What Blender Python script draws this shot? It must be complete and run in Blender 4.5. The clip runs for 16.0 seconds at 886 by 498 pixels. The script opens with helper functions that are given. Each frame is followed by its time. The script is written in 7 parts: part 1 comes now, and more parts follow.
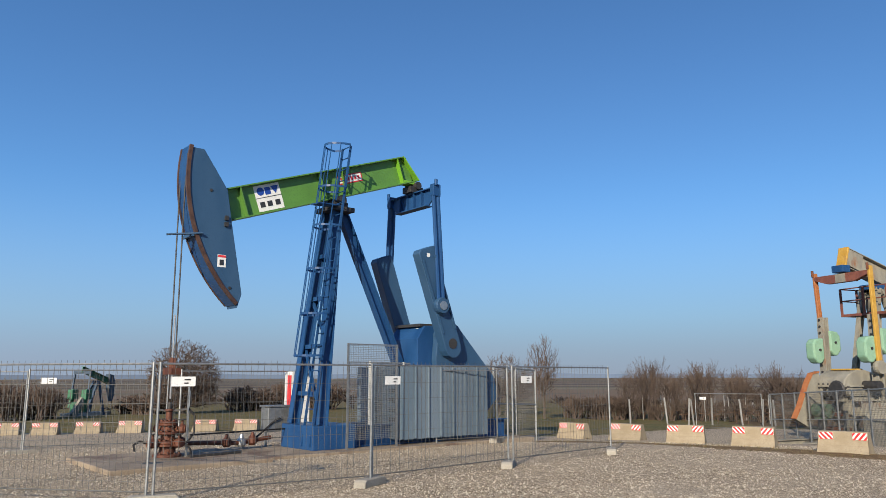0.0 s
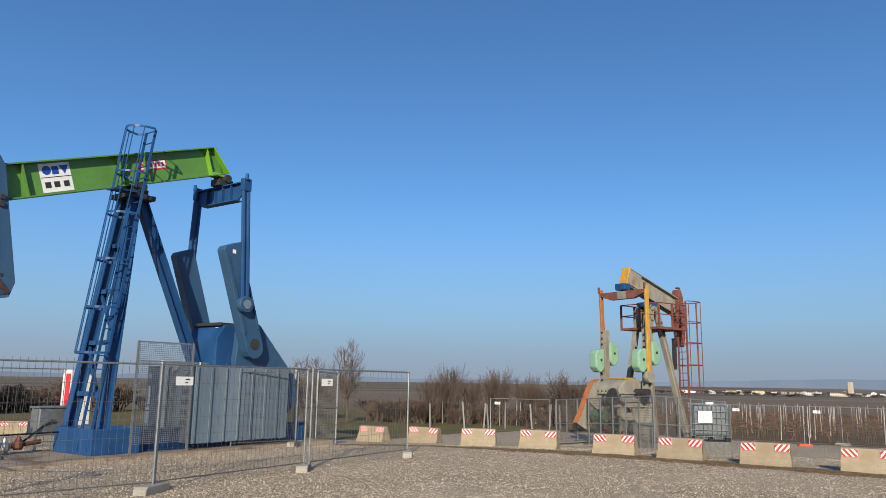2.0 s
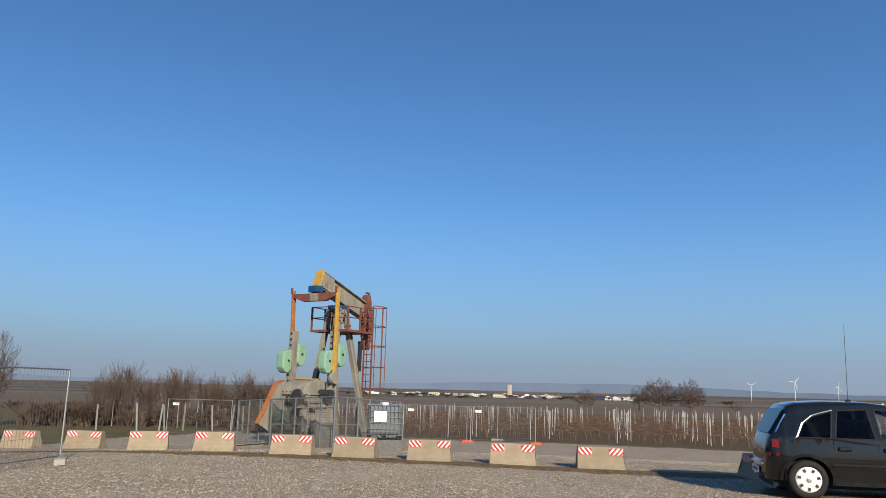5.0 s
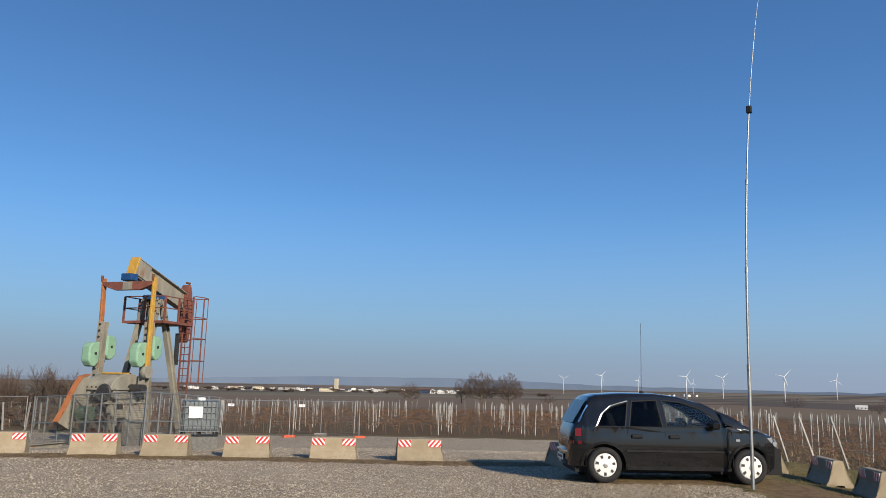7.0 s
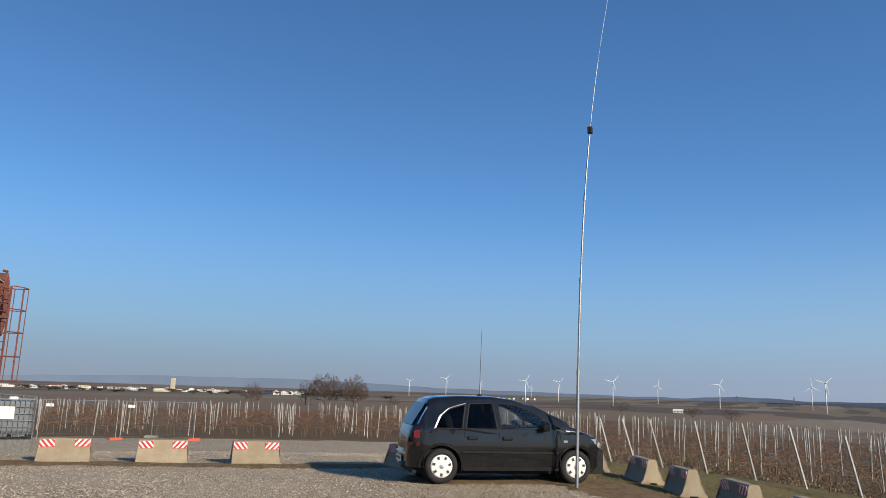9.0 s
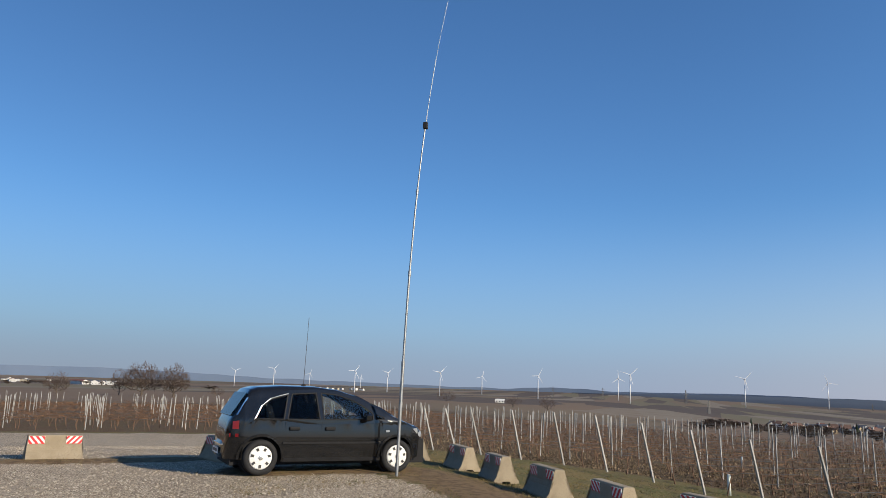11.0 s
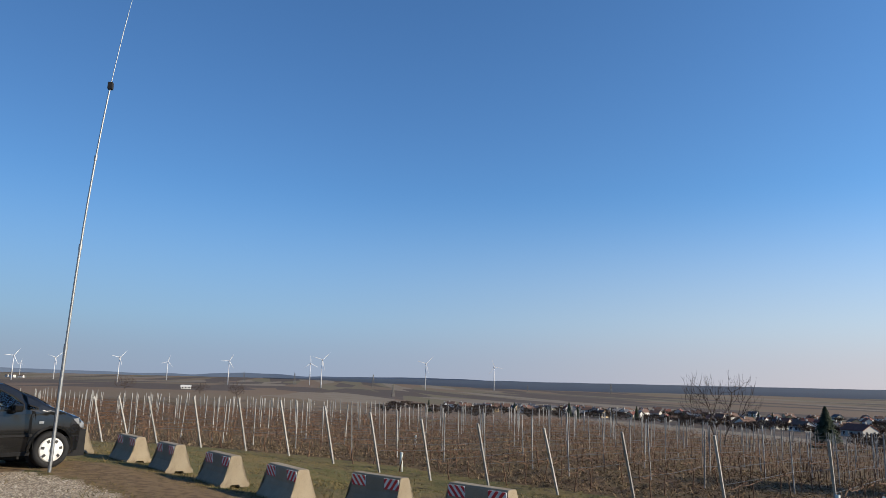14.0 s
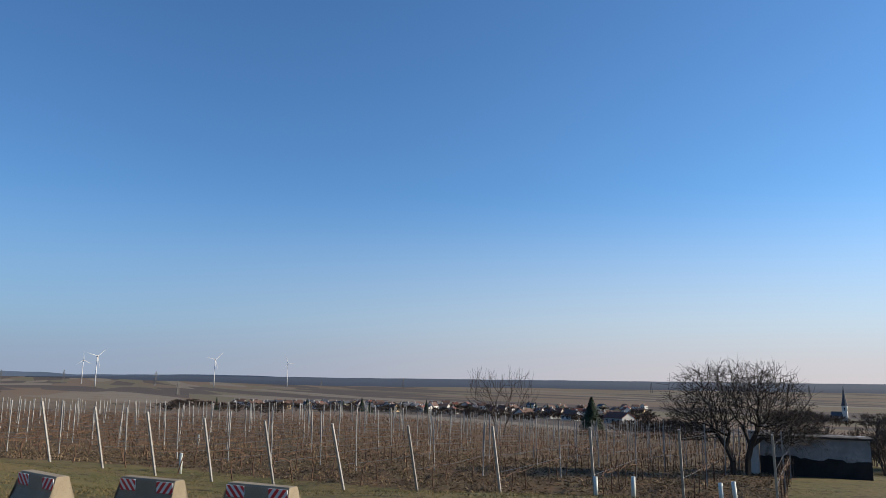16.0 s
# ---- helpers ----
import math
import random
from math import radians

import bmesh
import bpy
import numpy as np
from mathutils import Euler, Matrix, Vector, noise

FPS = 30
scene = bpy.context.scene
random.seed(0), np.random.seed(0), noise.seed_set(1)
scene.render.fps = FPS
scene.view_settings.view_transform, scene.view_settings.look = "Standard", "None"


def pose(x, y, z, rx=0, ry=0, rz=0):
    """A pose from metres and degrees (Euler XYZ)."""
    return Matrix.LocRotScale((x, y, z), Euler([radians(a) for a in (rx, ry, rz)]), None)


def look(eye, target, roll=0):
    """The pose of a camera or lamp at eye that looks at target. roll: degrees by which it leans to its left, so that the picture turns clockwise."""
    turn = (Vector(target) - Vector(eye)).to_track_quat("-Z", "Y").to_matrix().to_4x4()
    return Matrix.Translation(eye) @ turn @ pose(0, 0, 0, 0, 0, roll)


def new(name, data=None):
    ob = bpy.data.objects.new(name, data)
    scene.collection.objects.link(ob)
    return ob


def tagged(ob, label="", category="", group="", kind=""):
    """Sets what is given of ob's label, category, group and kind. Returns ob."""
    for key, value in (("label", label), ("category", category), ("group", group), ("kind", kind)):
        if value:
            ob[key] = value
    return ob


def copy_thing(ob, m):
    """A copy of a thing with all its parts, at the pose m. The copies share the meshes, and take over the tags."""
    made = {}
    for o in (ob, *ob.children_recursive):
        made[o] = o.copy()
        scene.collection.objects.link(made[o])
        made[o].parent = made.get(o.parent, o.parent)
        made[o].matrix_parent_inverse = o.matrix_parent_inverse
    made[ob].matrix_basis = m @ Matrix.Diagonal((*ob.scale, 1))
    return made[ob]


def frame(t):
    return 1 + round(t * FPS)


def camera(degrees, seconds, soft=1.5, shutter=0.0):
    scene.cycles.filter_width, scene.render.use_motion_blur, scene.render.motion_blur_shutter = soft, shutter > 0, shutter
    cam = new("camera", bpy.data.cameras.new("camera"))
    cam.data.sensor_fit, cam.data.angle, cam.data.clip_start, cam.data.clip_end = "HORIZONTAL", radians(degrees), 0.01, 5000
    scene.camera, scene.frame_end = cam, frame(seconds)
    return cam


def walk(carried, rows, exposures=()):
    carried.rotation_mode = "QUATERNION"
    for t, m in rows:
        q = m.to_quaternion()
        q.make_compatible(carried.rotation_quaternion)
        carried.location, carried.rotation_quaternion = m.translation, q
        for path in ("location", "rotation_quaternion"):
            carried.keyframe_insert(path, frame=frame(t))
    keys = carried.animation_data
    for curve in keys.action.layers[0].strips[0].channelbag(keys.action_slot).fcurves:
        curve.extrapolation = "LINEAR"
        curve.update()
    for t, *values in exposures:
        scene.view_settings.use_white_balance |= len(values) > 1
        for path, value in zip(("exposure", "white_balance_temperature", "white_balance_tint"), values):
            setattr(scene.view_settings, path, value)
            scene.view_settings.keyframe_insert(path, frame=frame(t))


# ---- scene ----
cam = camera(62.13, 16.0, soft=0.5)
# the film-maker turns on the spot, the camera held at arm's length: time, yaw, pitch, roll
ARM, EYE = 0.385, 1.75
TURNS = [
    (0.0, 0.00, 9.85, 0.13),
    (0.5, -3.25, 9.92, -0.16),
    (1.0, -6.68, 9.98, -0.39),
    (1.5, -10.51, 10.07, -0.57),
    (2.0, -14.79, 10.19, -0.86),
    (2.5, -19.30, 10.36, -1.08),
    (3.0, -23.68, 10.53, -1.25),
    (3.5, -27.63, 10.69, -1.31),
    (4.0, -31.26, 10.77, -1.40),
    (6.5, -48.32, 10.48, -1.09),
    (7.0, -51.48, 10.52, -1.09),
    (7.5, -54.49, 10.60, -1.16),
    (8.0, -57.41, 10.70, -1.34),
    (8.5, -60.31, 10.84, -1.55),
    (9.0, -63.23, 10.95, -1.69),
    (11.5, -79.97, 10.47, -1.76),
    (12.0, -83.89, 10.34, -1.71),
    (12.5, -87.81, 10.22, -1.72),
    (13.0, -91.58, 10.12, -1.64),
    (13.5, -95.53, 10.11, -1.50),
    (14.0, -99.54, 10.12, -1.32),
    (14.5, -103.58, 10.11, -1.13),
    (15.0, -107.52, 10.11, -0.95),
    (15.5, -111.40, 10.10, -0.79),
    (16.0, -115.24, 10.06, -0.69),
]
walk(cam, [(t, pose(-ARM * math.sin(radians(yaw)), ARM * math.cos(radians(yaw)), EYE, 90 + pitch, roll, yaw)) for t, yaw, pitch, roll in TURNS],
     exposures=[(0.0, 0.58), (1.5, 0.55), (3.5, 0.5), (7.0, 0.45), (9.0, 0.46), (13.0, 0.51), (16.0, 0.43)])
# ---- sky and sun ----
SUN_EL, SUN_BEARING = 22.0, 199.3
SKY_GAIN, HAZE, GLOW = (0.64, 0.92, 1.15), (2.3, 2.95, 4.2), (4.3, 4.2, 4.6)
world = bpy.data.worlds.new("sky")
scene.world = world
world.use_nodes = True
wn = world.node_tree
sky = wn.nodes.new("ShaderNodeTexSky")
sky.sky_type = "NISHITA"
sky.sun_disc = False
sky.sun_elevation, sky.sun_rotation = radians(SUN_EL), radians(SUN_BEARING)
sky.altitude, sky.air_density, sky.dust_density, sky.ozone_density = 200, 1.0, 0.12, 3.5
# a clear winter sky: deeper blue above, a low band of grey-blue haze along the horizon
gain = wn.nodes.new("ShaderNodeMix")
gain.data_type, gain.blend_type = "RGBA", "MULTIPLY"
gain.inputs[0].default_value = 1.0
gain.inputs[7].default_value = (*SKY_GAIN, 1)
wn.links.new(sky.outputs["Color"], gain.inputs[6])
way = wn.nodes.new("ShaderNodeTexCoord")
part_z = wn.nodes.new("ShaderNodeSeparateXYZ")
wn.links.new(way.outputs["Generated"], part_z.inputs[0])
band = wn.nodes.new("ShaderNodeMapRange")
band.interpolation_type = "SMOOTHSTEP"
for i, v in ((1, 0.26), (2, -0.02), (3, 0.0), (4, 0.85)):
    band.inputs[i].default_value = v
wn.links.new(part_z.outputs["Z"], band.inputs[0])
haze = wn.nodes.new("ShaderNodeMix")
haze.data_type = "RGBA"
wn.links.new(band.outputs[0], haze.inputs[0])
wn.links.new(gain.outputs[2], haze.inputs[6])
# air towards the sun is brighter
toward = wn.nodes.new("ShaderNodeVectorMath")
toward.operation = "DOT_PRODUCT"
toward.inputs[1].default_value = (math.sin(radians(SUN_BEARING)), math.cos(radians(SUN_BEARING)), 0)
wn.links.new(way.outputs["Generated"], toward.inputs[0])
glow = wn.nodes.new("ShaderNodeMapRange")
glow.interpolation_type = "SMOOTHSTEP"
for i, v in ((1, -0.5), (2, 0.6), (3, 0.0), (4, 1.0)):
    glow.inputs[i].default_value = v
wn.links.new(toward.outputs["Value"], glow.inputs[0])
tone = wn.nodes.new("ShaderNodeMix")
tone.data_type = "RGBA"
tone.inputs[6].default_value, tone.inputs[7].default_value = (*HAZE, 1), (*GLOW, 1)
wn.links.new(glow.outputs[0], tone.inputs[0])
wn.links.new(tone.outputs[2], haze.inputs[7])
lift = wn.nodes.new("ShaderNodeMix")
lift.data_type = "RGBA"
lift.inputs[6].default_value, lift.inputs[7].default_value = (1, 1, 1, 1), (1.26, 1.28, 1.29, 1)
side = wn.nodes.new("ShaderNodeMapRange")
side.interpolation_type = "SMOOTHSTEP"
for i, v in ((1, -1.0), (2, -0.3), (3, 0.0), (4, 1.0)):
    side.inputs[i].default_value = v
wn.links.new(toward.outputs["Value"], side.inputs[0])
wn.links.new(side.outputs[0], lift.inputs[0])
whole = wn.nodes.new("ShaderNodeMix")
whole.data_type, whole.blend_type = "RGBA", "MULTIPLY"
whole.inputs[0].default_value = 1.0
wn.links.new(haze.outputs[2], whole.inputs[6])
wn.links.new(lift.outputs[2], whole.inputs[7])
# the quarter of the sky nearer to the sun is paler still
near = wn.nodes.new("ShaderNodeMapRange")
near.interpolation_type = "SMOOTHSTEP"
for i, v in ((1, -0.4), (2, 0.7), (3, 0.0), (4, 1.0)):
    near.inputs[i].default_value = v
wn.links.new(toward.outputs["Value"], near.inputs[0])
pale = wn.nodes.new("ShaderNodeMix")
pale.data_type, pale.blend_type = "RGBA", "MULTIPLY"
pale.inputs[7].default_value = (1.24, 1.19, 1.14, 1)
wn.links.new(near.outputs[0], pale.inputs[0])
wn.links.new(whole.outputs[2], pale.inputs[6])
# a thin mauve layer of dust lies along the horizon
low = wn.nodes.new("ShaderNodeMapRange")
low.interpolation_type = "SMOOTHSTEP"
for i, v in ((1, 0.085), (2, 0.02), (3, 0.0), (4, 1.0)):
    low.inputs[i].default_value = v
wn.links.new(part_z.outputs["Z"], low.inputs[0])
dust = wn.nodes.new("ShaderNodeMix")
dust.data_type, dust.blend_type = "RGBA", "MULTIPLY"
dust.inputs[7].default_value = (0.96, 0.9, 0.93, 1)
wn.links.new(low.outputs[0], dust.inputs[0])
wn.links.new(pale.outputs[2], dust.inputs[6])
wn.links.new(dust.outputs[2], wn.nodes["Background"].inputs["Color"])
wn.nodes["Background"].inputs["Strength"].default_value = 0.073
lamp = bpy.data.lights.new("sun", "SUN")
lamp.energy, lamp.angle, lamp.color = 5.0, radians(0.53), (1.0, 0.87, 0.68)
sun = new("sun", lamp)
b_, e_ = radians(SUN_BEARING), radians(SUN_EL)
sun.matrix_basis = look((40 * math.sin(b_) * math.cos(e_), 40 * math.cos(b_) * math.cos(e_), 40 * math.sin(e_)), (0, 0, 0))

# ---- materials ----
def shader(name):
    m = bpy.data.materials.new(name)
    m.use_nodes = True
    nt = m.node_tree
    return m, nt, nt.nodes["Principled BSDF"]


def node(nt, kind, **inputs):
    n = nt.nodes.new(kind)
    for k, v in inputs.items():
        n.inputs[k.replace("_", " ")].default_value = v
    return n


def mixed(nt, fac, a, b):
    """A colour mix of a and b (colours or sockets)."""
    n = nt.nodes.new("ShaderNodeMix")
    n.data_type = "RGBA"
    for sock, v in ((n.inputs[0], fac), (n.inputs[6], a), (n.inputs[7], b)):
        if isinstance(v, (int, float)):
            sock.default_value = v
        elif isinstance(v, tuple):
            sock.default_value = (*v[:3], 1)
        else:
            nt.links.new(v, sock)
    return n.outputs[2]


def ramp(nt, value, lo, hi):
    n = nt.nodes.new("ShaderNodeMapRange")
    n.interpolation_type = "SMOOTHSTEP"
    n.inputs[1].default_value, n.inputs[2].default_value = lo, hi
    nt.links.new(value, n.inputs[0])
    return n.outputs[0]


def surf(name, c1, c2, scale=3.0, rough=0.6, metal=0.0, bump=0.15, grain=60.0, gloss=0.5, patch=None, patch_at=(0.56, 0.68), patch_scale=1.7, island=0.0, streak=1.0):
    """A weathered surface: two colours over coarse and fine noise, optional patches of a third (rust, dirt), fine relief."""
    m, nt, p = shader(name)
    co = nt.nodes.new("ShaderNodeTexCoord").outputs["Object"]
    stretch = nt.nodes.new("ShaderNodeVectorMath")
    stretch.operation = "MULTIPLY"
    stretch.inputs[1].default_value = (1, 1, streak)
    nt.links.new(co, stretch.inputs[0])
    coarse = node(nt, "ShaderNodeTexNoise", Scale=scale, Detail=5.0, Roughness=0.6)
    fine = node(nt, "ShaderNodeTexNoise", Scale=grain, Detail=3.0, Roughness=0.65)
    nt.links.new(stretch.outputs[0], coarse.inputs["Vector"])
    nt.links.new(co, fine.inputs["Vector"])
    col = mixed(nt, ramp(nt, coarse.outputs[0], 0.35, 0.65), c1, c2)
    dark = tuple(v * 0.72 for v in c1)
    col = mixed(nt, ramp(nt, fine.outputs[0], 0.5, 0.75), col, dark)
    if patch:
        spots = node(nt, "ShaderNodeTexNoise", Scale=patch_scale, Detail=7.0, Roughness=0.7)
        nt.links.new(stretch.outputs[0], spots.inputs["Vector"])
        col = mixed(nt, ramp(nt, spots.outputs[0], *patch_at), col, patch)
    if island:
        info = nt.nodes.new("ShaderNodeObjectInfo")
        hs = node(nt, "ShaderNodeHueSaturation")
        nt.links.new(col, hs.inputs["Color"])
        mr = nt.nodes.new("ShaderNodeMapRange")
        mr.inputs[3].default_value, mr.inputs[4].default_value = 1 - island, 1 + island
        nt.links.new(info.outputs["Random"], mr.inputs[0])
        nt.links.new(mr.outputs[0], hs.inputs["Value"])
        col = hs.outputs[0]
    nt.links.new(col, p.inputs["Base Color"])
    p.inputs["Metallic"].default_value = metal
    p.inputs["Specular IOR Level"].default_value = gloss
    rr = nt.nodes.new("ShaderNodeMapRange")
    rr.inputs[3].default_value, rr.inputs[4].default_value = max(rough - 0.1, 0.02), min(rough + 0.12, 1)
    nt.links.new(coarse.outputs[0], rr.inputs[0])
    nt.links.new(rr.outputs[0], p.inputs["Roughness"])
    if bump:
        bp = node(nt, "ShaderNodeBump", Strength=bump, Distance=0.02)
        nt.links.new(fine.outputs[0], bp.inputs["Height"])
        nt.links.new(bp.outputs[0], p.inputs["Normal"])
    return m


BLUE = surf("blue_paint", (0.01, 0.046, 0.135), (0.016, 0.062, 0.165), 2.2, 0.42, 0, 0.05, 40, gloss=0.25, patch=(0.04, 0.048, 0.072), patch_at=(0.62, 0.8), streak=0.4)
SLATE = surf("slate_blue_paint", (0.019, 0.057, 0.12), (0.027, 0.07, 0.138), 1.6, 0.45, 0, 0.05, 40, patch=(0.033, 0.058, 0.1), patch_at=(0.6, 0.8), streak=0.3)
DUSTBLUE = surf("dusty_pale_blue_paint", (0.085, 0.125, 0.165), (0.12, 0.16, 0.2), 1.4, 0.6, 0, 0.1, 40, patch=(0.075, 0.09, 0.11), patch_at=(0.55, 0.75), streak=0.3)
GREEN = surf("green_paint", (0.0723, 0.178, 0.034), (0.085, 0.212, 0.0382), 1.5, 0.45, 0, 0.04, 40, patch=(0.0638, 0.145, 0.034), patch_at=(0.6, 0.8))
LIME = surf("lime_paint", (0.145, 0.357, 0.0255), (0.128, 0.315, 0.0255), 3, 0.45, 0, 0.04)
RUST = surf("rusty_steel", (0.096, 0.03, 0.015), (0.144, 0.054, 0.027), 6, 0.75, 0.2, 0.3, 50, patch=(0.048, 0.018, 0.012))
ROPEWAY = surf("greasy_brown_rim", (0.05, 0.026, 0.02), (0.085, 0.045, 0.032), 5, 0.6, 0.2, 0.2, 50)
WELL = surf("rust_red_wellhead", (0.065, 0.02, 0.012), (0.125, 0.042, 0.021), 9, 0.6, 0.3, 0.3, 50, patch=(0.04, 0.024, 0.02))
STEEL = surf("bare_steel", (0.42, 0.42, 0.41), (0.5, 0.5, 0.49), 6, 0.35, 0.9, 0.05)
GALV = surf("galvanised_steel", (0.236, 0.248, 0.254), (0.298, 0.304, 0.304), 12, 0.45, 0.75, 0.05, 90, patch=(0.174, 0.167, 0.155), patch_at=(0.6, 0.75))
WIRE = surf("weathered_wire", (0.075, 0.074, 0.072), (0.12, 0.118, 0.112), 12, 0.55, 0.3, 0.05, 90)
DARK = surf("dark_iron", (0.03, 0.03, 0.032), (0.05, 0.047, 0.045), 8, 0.6, 0.4, 0.15)
CABLE = surf("steel_rope", (0.035, 0.0315, 0.0315), (0.063, 0.056, 0.0525), 20, 0.6, 0.5, 0.1)
BLACK = surf("black_rubber", (0.014, 0.014, 0.015), (0.022, 0.022, 0.023), 10, 0.75, 0, 0.1, gloss=0.2)
CONC = surf("sandy_concrete", (0.235, 0.188, 0.124), (0.28, 0.232, 0.16), 3.5, 0.85, 0, 0.35, 70, patch=(0.185, 0.145, 0.099), patch_at=(0.56, 0.74), patch_scale=2.6, island=0.12)
FOOT = surf("grey_concrete", (0.252, 0.231, 0.196), (0.308, 0.287, 0.245), 5, 0.88, 0, 0.4, 60, patch=(0.154, 0.133, 0.105), island=0.1)
SLAB = surf("oil_stained_concrete", (0.195, 0.15, 0.105), (0.27, 0.217, 0.158), 1.3, 0.8, 0, 0.3, 50, patch=(0.0975, 0.06, 0.0413), patch_at=(0.48, 0.66), patch_scale=0.8)
SIGNWHITE = surf("white_sheet", (0.663, 0.663, 0.654), (0.612, 0.612, 0.603), 4, 0.45, 0, 0.02)
SIGNRED = surf("red_film", (0.55, 0.03, 0.035), (0.5, 0.025, 0.03), 5, 0.4, 0, 0.0)
SIGNBLUE = surf("blue_film", (0.012, 0.05, 0.28), (0.012, 0.045, 0.25), 5, 0.4, 0, 0.0)
SIGNBLACK = surf("black_film", (0.02, 0.02, 0.022), (0.025, 0.025, 0.026), 5, 0.4, 0, 0.0)
ORANGE = surf("orange_paint", (0.27, 0.095, 0.03), (0.32, 0.12, 0.042), 5, 0.6, 0, 0.1, 50, patch=(0.175, 0.042, 0.021))
YELLOW = surf("faded_yellow_paint", (0.36, 0.2, 0.025), (0.42, 0.25, 0.045), 4, 0.55, 0, 0.1, 50, patch=(0.225, 0.12, 0.045), patch_at=(0.58, 0.72))
MINT = surf("faded_mint_paint", (0.16, 0.29, 0.2), (0.2, 0.335, 0.235), 3, 0.65, 0, 0.1, 50, patch=(0.158, 0.216, 0.144), patch_at=(0.58, 0.74))
PALE = surf("faded_grey_paint", (0.165, 0.155, 0.13), (0.24, 0.225, 0.182), 2.5, 0.7, 0, 0.1, 50, patch=(0.19, 0.0884, 0.0408), patch_at=(0.56, 0.72), streak=0.5)
REDOX = surf("red_oxide_paint", (0.12, 0.04, 0.028), (0.17, 0.058, 0.038), 4, 0.65, 0, 0.15, 50, patch=(0.098, 0.035, 0.0245))
BARK = surf("grey_bark", (0.06, 0.044, 0.0336), (0.088, 0.068, 0.052), 8, 0.9, 0, 0.4, 50)
TWIG = surf("bare_twigs", (0.058, 0.039, 0.029), (0.086, 0.058, 0.044), 3, 0.9, 0, 0.0)
VINE = surf("vine_wood", (0.072, 0.039, 0.023), (0.145, 0.08, 0.046), 8, 0.9, 0, 0.2)
# ---- tools for meshes ----
def emit(bm, name, material, parent=None, label="", smooth=False, bevel=0.0):
    me = bpy.data.meshes.new(name)
    bmesh.ops.recalc_face_normals(bm, faces=bm.faces)
    bm.to_mesh(me)
    bm.free()
    for m in (material if isinstance(material, (list, tuple)) else [material]):
        me.materials.append(m)
    if smooth:
        for f in me.polygons:
            f.use_smooth = True
    ob = new(name, me)
    if parent:
        ob.parent = parent
    if label:
        tagged(ob, label)
    if bevel:
        b = ob.modifiers.new("edge", "BEVEL")
        b.width, b.segments, b.limit_method, b.angle_limit = bevel, 2, "ANGLE", radians(40)
    return ob


def part(name, bm, material, parent, label="", smooth=False, bevel=0.0):
    return emit(bm, name, material, parent, label, smooth, bevel)


def thing(name, label, category, m=None, group="", kind=""):
    ob = new(name)
    ob.empty_display_size = 0.2
    if m is not None:
        ob.matrix_basis = m
    return tagged(ob, label, category, group, kind)


def box(bm, x0, x1, y0, y1, z0, z1, m=None):
    vs = [bm.verts.new((x, y, z)) for z in (z0, z1) for y in (y0, y1) for x in (x0, x1)]
    if m is not None:
        for v in vs:
            v.co = m @ v.co
    for f in ((0, 2, 3, 1), (4, 5, 7, 6), (0, 1, 5, 4), (2, 6, 7, 3), (0, 4, 6, 2), (1, 3, 7, 5)):
        bm.faces.new([vs[i] for i in f])
    return bm


def ring_basis(d):
    d = Vector(d).normalized()
    a = Vector((0, 0, 1)) if abs(d.z) < 0.9 else Vector((1, 0, 0))
    u = d.cross(a).normalized()
    return u, d.cross(u).normalized()


def tube(bm, p, q, r, n=8, r2=None, caps=True):
    p, q = Vector(p), Vector(q)
    u, w = ring_basis(q - p)
    r2 = r if r2 is None else r2
    rings = []
    for c, rad in ((p, r), (q, r2)):
        rings.append([bm.verts.new(c + (u * math.cos(a) + w * math.sin(a)) * rad) for a in (2 * math.pi * k / n for k in range(n))])
    for k in range(n):
        bm.faces.new((rings[0][k], rings[0][(k + 1) % n], rings[1][(k + 1) % n], rings[1][k]))
    if caps:
        bm.faces.new(rings[0][::-1])
        bm.faces.new(rings[1])
    return bm


def pipe(bm, pts, r, n=6):
    for a, b in zip(pts, pts[1:]):
        tube(bm, a, b, r, n)
    return bm


def bar(bm, p, q, w, h, side=(0, 1, 0)):
    """A rectangular bar from p to q: w across along side, h along the third direction."""
    p, q = Vector(p), Vector(q)
    d = (q - p).normalized()
    s = Vector(side)
    s = (s - d * s.dot(d)).normalized() * (w / 2)
    t = d.cross(s).normalized() * (h / 2)
    vs = [bm.verts.new(c + a * s + b * t) for c in (p, q) for a, b in ((-1, -1), (1, -1), (1, 1), (-1, 1))]
    for f in ((3, 2, 1, 0), (4, 5, 6, 7), (0, 1, 5, 4), (1, 2, 6, 5), (2, 3, 7, 6), (3, 0, 4, 7)):
        bm.faces.new([vs[i] for i in f])
    return bm


def ibeam(bm, p, q, w, h, tw=0.03, side=(0, 1, 0)):
    """An I-section from p to q: flanges w wide along side, h deep."""
    p, q = Vector(p), Vector(q)
    d = (q - p).normalized()
    s = Vector(side)
    s = (s - d * s.dot(d)).normalized()
    t = d.cross(s).normalized()
    bar(bm, p, q, tw, h - 2 * tw, s)
    for k in (-1, 1):
        o = t * k * (h - tw) / 2
        bar(bm, p + o, q + o, w, tw, s)
    return bm


def prism(bm, pts, y0, y1):
    """A polygon of (x, z) points extruded from y0 to y1."""
    a = [bm.verts.new((x, y0, z)) for x, z in pts]
    b = [bm.verts.new((x, y1, z)) for x, z in pts]
    bm.faces.new(a)
    bm.faces.new(b[::-1])
    for k in range(len(pts)):
        j = (k + 1) % len(pts)
        bm.faces.new((a[k], b[k], b[j], a[j]))
    return bm


